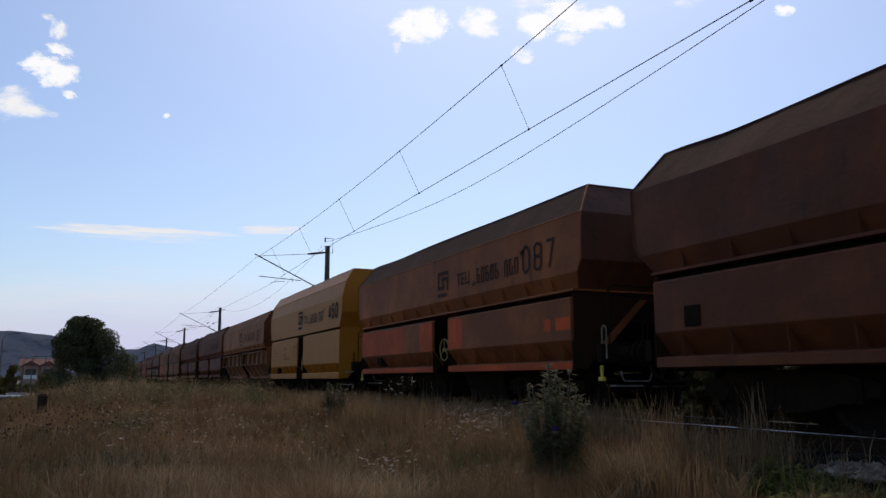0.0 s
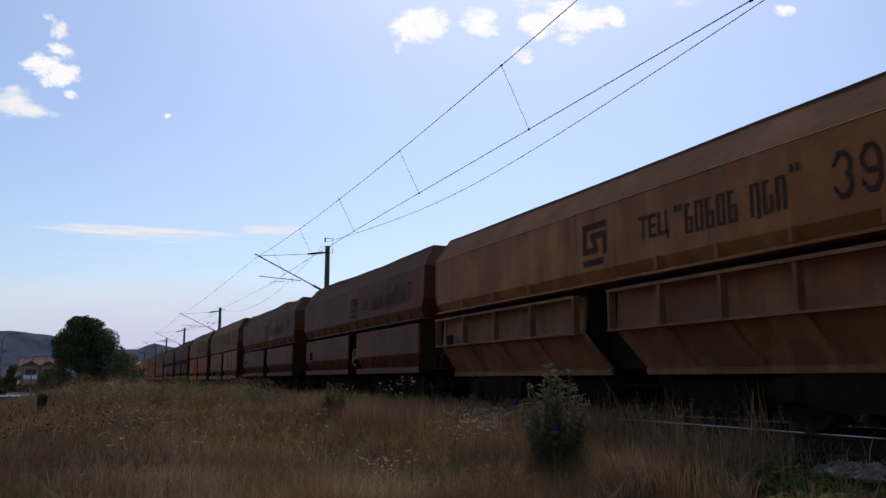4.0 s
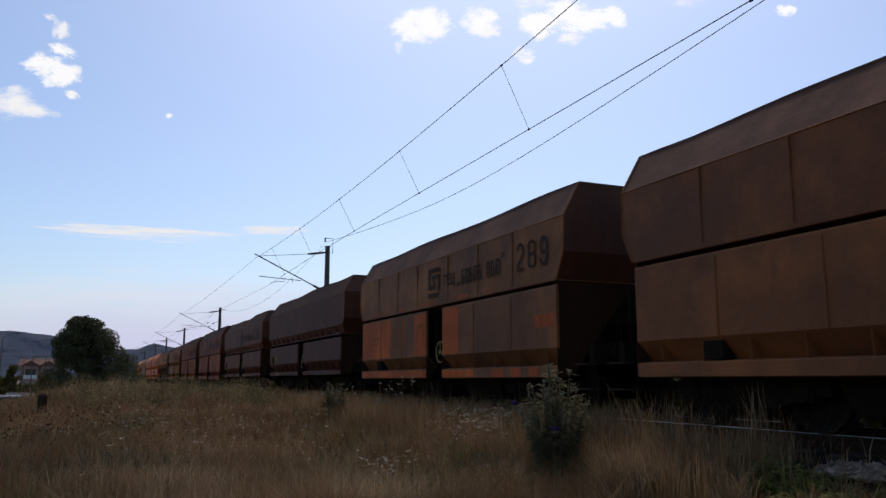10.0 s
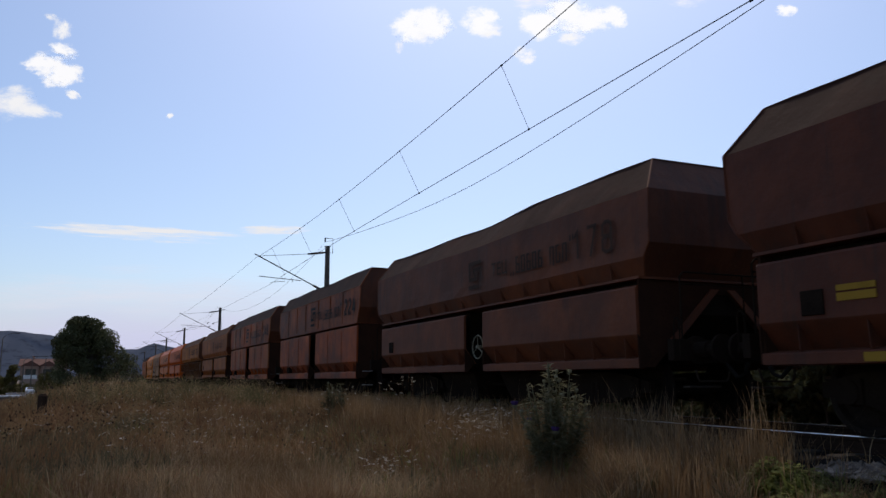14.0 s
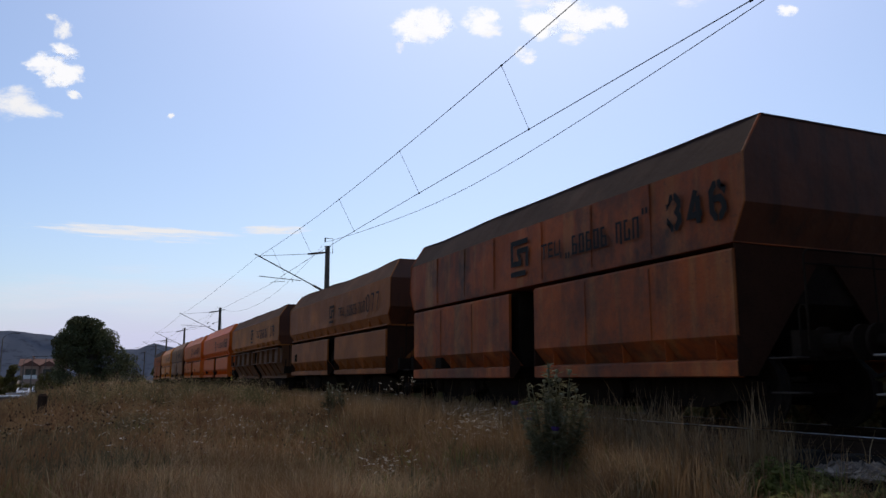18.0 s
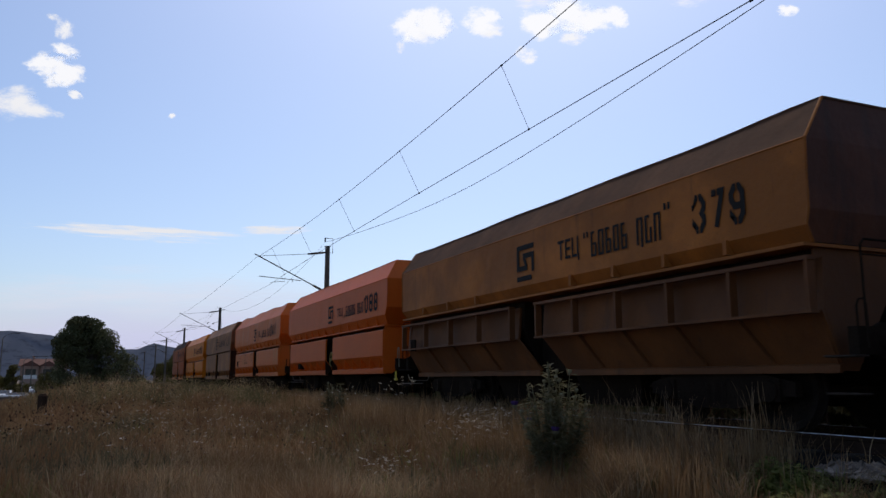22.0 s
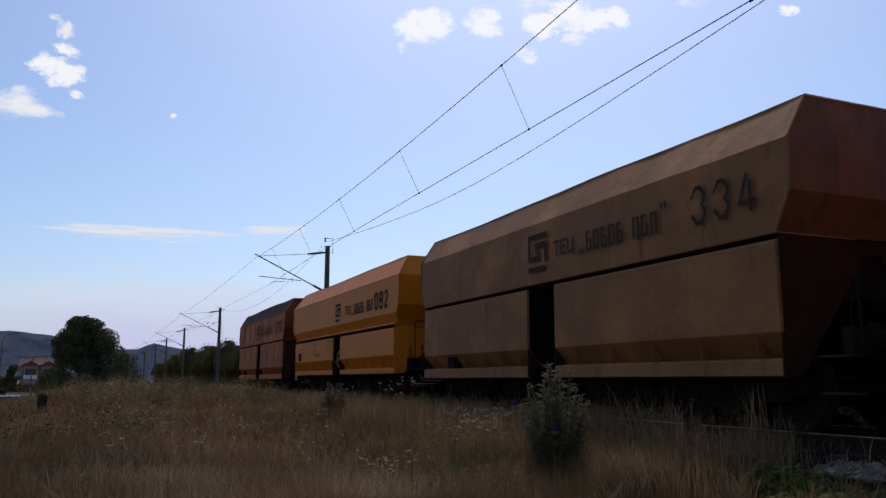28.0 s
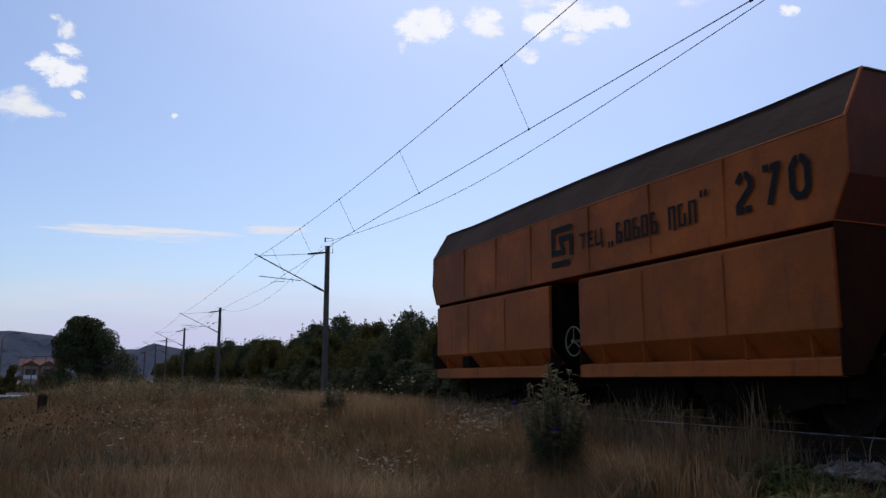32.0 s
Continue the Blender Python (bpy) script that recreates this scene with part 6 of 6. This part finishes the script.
blades("green_weeds", p, gr.uniform(0.10, 0.32, len(p)), gr.uniform(0.02, 0.045, len(p)), 1.1, M_WEED, "broad green weeds at the foot of the ballast", category="weeds")


def umbels(name, spots_, material, size, label, stems=True):
    """Flat flower heads on thin stems."""
    verts, faces = [], []
    r = np.random.default_rng(31)
    for x, y, z, h in spots_:
        s = size * r.uniform(0.5, 1.3)
        tilt = r.normal(size=2) * 0.35
        for q in range(6):
            a = r.random() * 6.28
            d = s * math.sqrt(r.random())
            cx, cy = x + d * math.cos(a), y + d * math.sin(a)
            cz = z + h + d * (tilt[0] * math.cos(a) + tilt[1] * math.sin(a)) + r.uniform(-0.006, 0.006)
            e = s * 0.42
            k = len(verts)
            verts += [(cx - e, cy, cz - e * 0.3), (cx, cy - e, cz), (cx + e, cy, cz + e * 0.3), (cx, cy + e, cz + 0.004)]
            faces.append((k, k + 1, k + 2, k + 3))
    quads(name, verts, faces, material, label, "flowers")
    pts = np.array([q[:3] for q in spots_])
    hs = np.array([q[3] for q in spots_])
    blades("flower_stems", pts, hs, np.full(len(pts), 0.005), 0.02, M_GRASS, "thin brown flower stems", 0.0, 8, "flowers")


def patchy(n, r0, r1, seed, level, tall, keep=lambda x, y: True):
    r = np.random.default_rng(seed)
    got = scatter(r, n, r0, r1, lambda x, y, q: y < 5.8 and noise.noise((x * 0.35 + seed, y * 0.35, 1)) > level and keep(x, y))
    return [(a, b, c, r.uniform(*tall)) for a, b, c in got]


def near_to(r, centres, n, tall):
    out = []
    for k in range(n):
        cx, cy, sx, sy = centres[int(r.integers(0, len(centres)))]
        x, y = cx + sx * r.normal(), cy + sy * r.normal()
        if y < 6.3:
            out.append((x, y, land(x, y) - 0.02, r.uniform(*tall)))
    return out


def knobs(name, spots_, material, size, label):
    """Round dried heads, six-sided and a little taller than wide."""
    r = np.random.default_rng(37)
    verts, faces = [], []
    for x, y, z, h in spots_:
        s = size * r.uniform(0.55, 1.25)
        k = len(verts)
        lx, ly = r.normal(size=2) * 0.3 * s
        verts += [(x + s, y, z + h), (x - s, y, z + h), (x, y + s, z + h), (x, y - s, z + h), (x + lx, y + ly, z + h + 1.4 * s), (x, y, z + h - 1.3 * s)]
        faces += [(k + i, k + j, k + e) for i, j, e in ((0, 2, 4), (2, 1, 4), (1, 3, 4), (3, 0, 4), (2, 0, 5), (1, 2, 5), (3, 1, 5), (0, 3, 5))]
    quads(name, verts, faces, material, label, "flowers")
    blades("flower_stems", np.array([q[:3] for q in spots_]), np.array([q[3] for q in spots_]), np.full(len(spots_), 0.006), 0.02, M_GRASS, "thin brown flower stems", 0.0, 8, "flowers")


fr = np.random.default_rng(33)
white = near_to(fr, [(-10.6, 5.35, 0.4, 0.3), (-9.9, 4.8, 0.35, 0.22), (-11.4, 5.8, 0.5, 0.3)], 300, (0.38, 0.7)) + near_to(fr, [(-9.1, 3.28, 0.16, 0.14), (-9.7, 3.4, 0.25, 0.16)], 70, (0.32, 0.48)) + near_to(fr, [(-13.3, 4.95, 0.4, 0.22)], 24, (0.8, 1.12)) + near_to(fr, [(-15.6, 4.4, 0.5, 0.25), (-17.2, 4.9, 0.3, 0.25)], 34, (0.4, 0.95)) + near_to(fr, [(-18.7, 1.0, 1.6, 0.8), (-24.0, 2.0, 2.0, 0.9), (-13.5, 2.4, 1.5, 0.9), (-15.5, 1.5, 1.8, 0.8), (-17, 3.0, 2.0, 0.8), (-15.0, 0.4, 1.5, 0.9)], 330, (0.3, 0.55)) + patchy(200, 8, 30, 5, 0.05, (0.25, 0.55), lambda x, y: x < -6.5)
umbels("white_wildflowers", white, M_UMBEL, 0.026, "small white flower heads on thin stems in the grass")
knobs("seed_heads", patchy(170, 10.5, 16, 9, 0.0, (0.25, 0.5), lambda x, y: x < -6.5), M_SEED, 0.013, "dark brown dried seed heads in the grass")
knobs("seed_heads", patchy(420, 12, 32, 12, -0.25, (0.35, 0.75), lambda x, y: y < 3.5), M_HEADS, 0.012, "tall dark seed heads along the bank")
knobs("seed_heads", near_to(fr, [(-17, -1.1, 1.6, 0.6), (-18.5, -0.4, 1.8, 0.7), (-22, -0.3, 2.5, 0.9), (-30, 1.4, 3.0, 1.3)], 330, (0.35, 0.62)), M_HEADS, 0.015, "clustered dark seed heads on the bank")

# leafy green weeds on the shoulder, in a few low cushions
def leaf_weeds(centres, count, label):
    r = np.random.default_rng(61)
    verts, faces = [], []
    for k in range(count):
        cx, cy, rad, tall = centres[int(r.integers(0, len(centres)))]
        a, d = r.random() * 6.28, rad * math.sqrt(r.random())
        x, y = cx + d * math.cos(a), cy + d * math.sin(a)
        z = max(land(x, y), -0.75 + 0.53 * (y - 5.2)) + tall * r.random() * (1 - 0.6 * (d / rad) ** 2)
        t = r.random() * 6.28
        ln, wd = r.uniform(0.03, 0.075), r.uniform(0.012, 0.026)
        f = np.array([math.cos(t), math.sin(t), r.uniform(-0.3, 0.6)])
        g = np.array([-math.sin(t), math.cos(t), r.uniform(-0.3, 0.3)])
        c = np.array([x, y, z])
        i = len(verts)
        verts += [tuple(c - f * ln * 0.5), tuple(c + g * wd), tuple(c + f * ln * 0.5), tuple(c - g * wd)]
        faces.append((i, i + 1, i + 2, i + 3))
    quads("leafy_weeds", verts, faces, M_WEED, label, "weeds")


leaf_weeds([(-5.85, 5.85, 0.2, 0.26), (-5.55, 5.8, 0.22, 0.27), (-5.3, 5.8, 0.2, 0.24), (-5.05, 5.68, 0.2, 0.2), (-4.8, 5.7, 0.2, 0.17), (-4.55, 5.75, 0.2, 0.17), (-4.75, 5.5, 0.25, 0.2), (-5.1, 5.45, 0.25, 0.18)], 5200, "low leafy green weeds at the foot of the ballast")
# a stand of tall dry reeds before the rails
rp = np.array([(-7.9 + 0.45 * fr.normal(), 6.15 + 0.12 * fr.normal(), -0.32) for k in range(150)])
blades("tall_reeds", rp, 0.35 + 0.5 * fr.random(150), fr.uniform(0.004, 0.008, 150), 0.35, M_STRAW, "thin pale withered weeds in front of the rails", 0.5, 79)
rp = np.array([(-6.22 + 0.11 * fr.normal(), 6.2 + 0.1 * fr.normal(), -0.3) for k in range(60)])
blades("tall_reeds", rp, 0.3 + 0.62 * fr.random(60), fr.uniform(0.006, 0.012, 60), 0.22, M_STALK, "stand of tall dry reeds in front of the rails", 0.1, 78)

# separate tufts, each fanned out from one root
def tufts(n, r0, r1, per, height, width, seed, label, material):
    r = np.random.default_rng(seed)
    roots = scatter(r, n, r0, r1, lambda x, y, q: open_spot(x, y) and y < (6.6 if x < -9 else 5.8))
    size = r.uniform(0.6, 1.25, n)
    p_ = np.repeat(roots, per, 0) + np.concatenate([r.normal(size=(n * per, 2)) * 0.035, np.zeros((n * per, 1))], 1)
    blades("grass_tufts", p_, np.repeat(size, per) * r.uniform(height * 0.6, height * 1.1, n * per), r.uniform(width * 0.6, width * 1.3, n * per), 0.85, material, label, 0.45, seed)


p = scatter(gr, 5200, 23.0, 60.0, lambda x, y, r: 4.6 < y < 6.8)
blades("grass_stalks", p, 0.12 + 0.3 * gr.random(len(p)) ** 1.5, gr.uniform(0.015, 0.03, len(p)), 0.5, M_GRASS, "tall dry grass far along the ballast", 0.2, 73)
crest = near_to(fr, [(-30, -0.5, 2.0, 0.9), (-31, 1.5, 2.5, 1.0), (-32, 4.0, 2.5, 1.0), (-30, 0.5, 2.0, 2.0), (-24, 4.4, 1.0, 0.5), (-26, 0.8, 2.5, 1.0), (-27, 3.0, 2.0, 1.0)], 240, (0.45, 1.0))
cp = np.repeat(np.array([q[:3] for q in crest]), 16, 0)
cp[:, :2] += gr.normal(size=(len(cp), 2)) * 0.09
ch = np.repeat(np.array([q[3] for q in crest]), 16) * gr.uniform(0.5, 1.1, len(cp))
blades("grass_tufts", cp, ch, gr.uniform(0.012, 0.026, len(cp)), 0.7, M_DULLGREEN, "ragged olive weeds along the crest of the bank", 0.4, 74)
spires = near_to(fr, [(-25, -0.4, 2.0, 0.8), (-26, 1.2, 2.0, 0.8), (-27, 2.8, 2.0, 1.0), (-24, 4.3, 1.2, 0.4)], 130, (0.7, 1.15))
sp = np.repeat(np.array([q[:3] for q in spires]), 7, 0)
sp[:, :2] += gr.normal(size=(len(sp), 2)) * 0.12
sh = np.repeat(np.array([q[3] for q in spires]), 7) * gr.uniform(0.6, 1.05, len(sp))
blades("weed_spires", sp, sh, gr.uniform(0.006, 0.012, len(sp)), 0.35, M_DULLGREEN, "tall olive weed spires on the crest of the bank", 0.2, 75, "weeds")
knobs("seed_heads", [(q[0], q[1], q[2], q[3] * 0.95) for q in spires], M_SEED, 0.026, "dry heads of tall weeds on the crest")


def bushy_weeds(centres, n, tall, per, leaf, material, label, seed):
    """Small leafy plants: leaves in whorls up each stem, smaller towards the tip."""
    r = np.random.default_rng(seed)
    verts, faces = [], []
    for x, y, z, h in near_to(r, centres, n, tall):
        lx, ly = r.normal(size=2) * 0.18 * h
        for k in range(per):
            q = r.random() ** 0.75
            a, d = r.random() * 6.28, h * 0.30 * (1 - 0.65 * q) * math.sqrt(r.random())
            c = np.array([x + lx * q + d * math.cos(a), y + ly * q + d * math.sin(a), z + h * q])
            f = np.array([math.cos(a), math.sin(a), r.uniform(-0.2, 1.0)])
            g = np.array([-math.sin(a), math.cos(a), r.uniform(-0.5, 0.5)])
            ln = leaf * r.uniform(0.6, 1.3) * (1.2 - 0.6 * q)
            i = len(verts)
            verts += [tuple(c - f * ln * 0.5), tuple(c + g * ln * 0.3), tuple(c + f * ln * 0.5), tuple(c - g * ln * 0.3)]
            faces.append((i, i + 1, i + 2, i + 3))
    quads("bushy_weeds", verts, faces, material, label, "weeds")


bushy_weeds([(-25, -0.6, 2.2, 0.8), (-26, 1.2, 2.2, 0.9), (-27, 2.8, 2.2, 1.0), (-24, 4.2, 1.4, 0.5), (-29, 0.4, 2.0, 1.4)], 440, (0.5, 1.02), 60, 0.048, M_OLIVE, "bushy olive weeds along the crest of the bank", 85)
bushy_weeds([(-20, 0.0, 2.5, 1.0), (-20, 1.8, 2.5, 1.0), (-20, 3.4, 2.2, 0.8), (-15.5, 0.6, 1.6, 1.0), (-15.5, 2.6, 1.6, 0.9)], 520, (0.25, 0.55), 34, 0.045, M_OLIVE, "low olive-brown weeds spread over the bank", 86)
# pale straw, grey-green and dark patches of the near field
def patch_of(name, centres, n, height, width, material, label, seed):
    r = np.random.default_rng(seed)
    spots_ = near_to(r, centres, n, height)
    pos = np.array([q[:3] for q in spots_])
    blades(name, pos, np.array([q[3] for q in spots_]), r.uniform(width * 0.6, width * 1.4, len(pos)), 0.7, material, label, 0.4, seed)


patch_of("dry_grass", [(-9.4, 1.0, 1.3, 0.6), (-8.8, 1.9, 1.0, 0.5), (-10.4, 0.4, 1.5, 0.6), (-8.2, 2.5, 0.6, 0.4), (-12.5, 1.6, 1.5, 0.5)], 7500, (0.2, 0.52), 0.007, M_STRAW, "patch of pale straw grass in the foreground", 81)
patch_of("grey_green_weeds", [(-13.0, -0.9, 1.2, 0.6), (-15.5, -0.6, 1.6, 0.8), (-12.0, 0.2, 0.9, 0.5), (-18.0, 0.6, 2.0, 0.9)], 5200, (0.22, 0.52), 0.014, M_GREYGREEN, "grey-green weeds among the dry grass", 82)
patch_of("grey_green_weeds", [(-16.5, 4.7, 0.7, 0.4), (-15.0, 4.2, 0.8, 0.4), (-12.0, 3.6, 0.8, 0.4), (-8.7, 3.2, 0.4, 0.3), (-8.9, 4.2, 0.4, 0.3)], 1300, (0.2, 0.5), 0.012, M_GREYGREEN, "dark green weeds in patches of the field", 83)
bushy_weeds([(-14.9, 3.9, 0.9, 0.4), (-13.5, 4.3, 0.8, 0.4), (-12.2, 4.6, 0.8, 0.4), (-9.5, 3.3, 0.6, 0.3), (-7.9, 3.9, 0.4, 0.25), (-8.0, 3.1, 0.4, 0.3), (-11.0, 2.6, 1.0, 0.6)], 640, (0.2, 0.46), 30, 0.026, M_OLIVE, "low olive weeds between the grasses of the field", 87)
tufts(190, 4.0, 13.0, 30, 0.5, 0.006, 51, "pale straw tufts standing out of the dry grass", M_STRAW)
tufts(420, 12.0, 33.0, 20, 0.36, 0.011, 52, "pale straw tufts on the bank", M_STRAW)
tufts(420, 4.0, 20.0, 26, 0.36, 0.011, 53, "dull green tufts in the dry grass", M_DULLGREEN)


def weed_plant(name, x, y, h, w, material, label, flowers=0, seed=3, leaves=420, blooms=()):
    r = np.random.default_rng(seed)
    t = thing(name, pose(x, y, land(x, y) - 0.03), label, "weed")
    tips = []
    for k in range(34 if leaves > 1000 else 14):
        a = r.random() * 6.28
        far_out = math.sqrt(r.random())
        d = w * 0.5 * far_out
        bm = bmesh.new()
        tip = (d * math.cos(a), d * math.sin(a), h * (1.0 - 0.42 * far_out ** 2) * r.uniform(0.62, 1.0))
        tips.append(tip)
        tube(bm, [(tip[0] * 0.3, tip[1] * 0.3, 0), (tip[0] * 0.65, tip[1] * 0.65, tip[2] * 0.5), tip], [0.012, 0.009, 0.005], 5)
        part("stem", bm, M_THISTLE, t)
    verts, faces = [], []
    for k in range(leaves):
        tip = tips[int(r.integers(0, len(tips)))]
        q = r.random() ** 0.9
        out = 0.3 + 0.7 * q
        c = np.array([tip[0] * out, tip[1] * out, tip[2] * q])
        a = r.random() * 6.28
        d = np.array([math.cos(a), math.sin(a), r.uniform(-0.1, 0.8)])
        side = np.array([-math.sin(a), math.cos(a), 0])
        ln = r.uniform(0.06, 0.17) * (1.2 - 0.5 * q)
        wd = ln * 0.13
        j = len(verts)
        verts += [tuple(c), tuple(c + d * ln * 0.5 + side * wd), tuple(c + d * ln + np.array([0, 0, -0.02])), tuple(c + d * ln * 0.5 - side * wd)]
        faces.append((j, j + 1, j + 2, j + 3))
    me = bpy.data.meshes.new("foliage")
    me.from_pydata(verts, [], faces)
    part("foliage", me, material, t)
    for k in range(flowers):
        tip = tips[k % len(tips)]
        bm = bmesh.new()
        rings = [[(tip[0] + rr * math.cos(b), tip[1] + rr * math.sin(b), tip[2] + zz) for b in (2 * math.pi * i / 10 for i in range(10))] for zz, rr in ((-0.02, 0.006), (0.0, 0.022), (0.02, 0.026), (0.035, 0.014))]
        loft(bm, rings)
        part("flower_head", bm, M_THISTLE, t)
    for bx, by, bz in blooms:
        px, py, pz = bx - x, by - y, bz - (land(x, y) - 0.03)
        bm = bmesh.new()
        tube(bm, [(px * 0.15, py * 0.15, pz * 0.3), (px * 0.6, py * 0.6, pz * 0.65), (px, py, pz)], [0.01, 0.008, 0.005], 5)
        part("stem", bm, M_THISTLE, t)
        bm = bmesh.new()
        loft(bm, [[(px + rr * math.cos(b), py + rr * math.sin(b), pz + zz) for b in (2 * math.pi * i / 12 for i in range(12))] for zz, rr in ((-0.03, 0.01), (-0.01, 0.034), (0.015, 0.038))])
        part("flower_base", bm, M_THISTLE, t)
        bm = bmesh.new()
        loft(bm, [[(px + rr * math.cos(b) * (1 + 0.18 * (i % 2)), py + rr * math.sin(b) * (1 + 0.18 * (i % 2)), pz + zz) for i, b in enumerate(2 * math.pi * i / 16 for i in range(16))] for zz, rr in ((0.015, 0.026), (0.04, 0.04), (0.062, 0.043), (0.058, 0.016))])
        part("flower_head", bm, M_PURPLE, t, "purple flower head")
    return t


weed_plant("thistle", -8.2, 5.0, 1.46, 0.86, M_THISTLE, "bushy grey-green thistle with purple flowers beside the track", 16, 3, 2700, ((-9.0, 4.9, 0.26), (-8.6, 4.9, 0.07), (-7.95, 4.85, 0.0)))
weed_plant("thistle", -17.4, 4.9, 1.1, 0.7, M_GREYGREEN, "small dark thistle bush in the dry grass", 3, 4, 2200)
weed_plant("thistle", -26.0, 4.5, 0.95, 0.9, M_WEED, "low green bush in the dry grass", 0, 5, 500)


# ---- motion ----
def motions():
    for ob, lead in moving:
        walk(ob, [(float(t), pose(RUN[t] + lead, TRACK_Y, 0)) for t in range(33)])
    times = [k * 2 / 30 for k in range(481)]
    turns = [math.degrees((run_at(t) - RUN[0]) / AXLE_R) for t in times]
    for ws, a in turning:
        walk(ws, [(t, pose(a, 0, AXLE_R, 0, d, 0)) for t, d in zip(times, turns)])
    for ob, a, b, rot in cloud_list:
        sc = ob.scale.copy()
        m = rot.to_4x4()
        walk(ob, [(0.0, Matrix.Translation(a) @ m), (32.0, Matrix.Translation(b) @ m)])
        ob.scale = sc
    runs = {car_a: [(0, -206), (8.5, -200), (10, -184), (12, -163), (14.5, -152), (17, -143), (18.5, -132), (20, -118), (21.5, -110), (23, -103), (25, -88), (28, -64), (32, -20)],
            car_b: [(0, -225), (12, -200), (14.5, -184), (17, -171), (20, -167), (22, -162), (23, -154), (24, -139), (25, -123), (26, -109), (28, -82), (30, -58), (32, -34)]}
    for c, rows in runs.items():
        walk(c, [(float(t), pose(x, -9.7, -2.055)) for t, x in rows])
        ts = [k / 40 for k in range(1281)]
        xs = np.interp(ts, [r[0] for r in rows], [r[1] for r in rows])
        for wh, owner, wx in car_wheels:
            if owner is c:
                walk(wh, [(t, pose(wx, 0, 0.31, 0, math.degrees((q - xs[0]) / 0.31), 0)) for t, q in zip(ts, xs)])


motions()
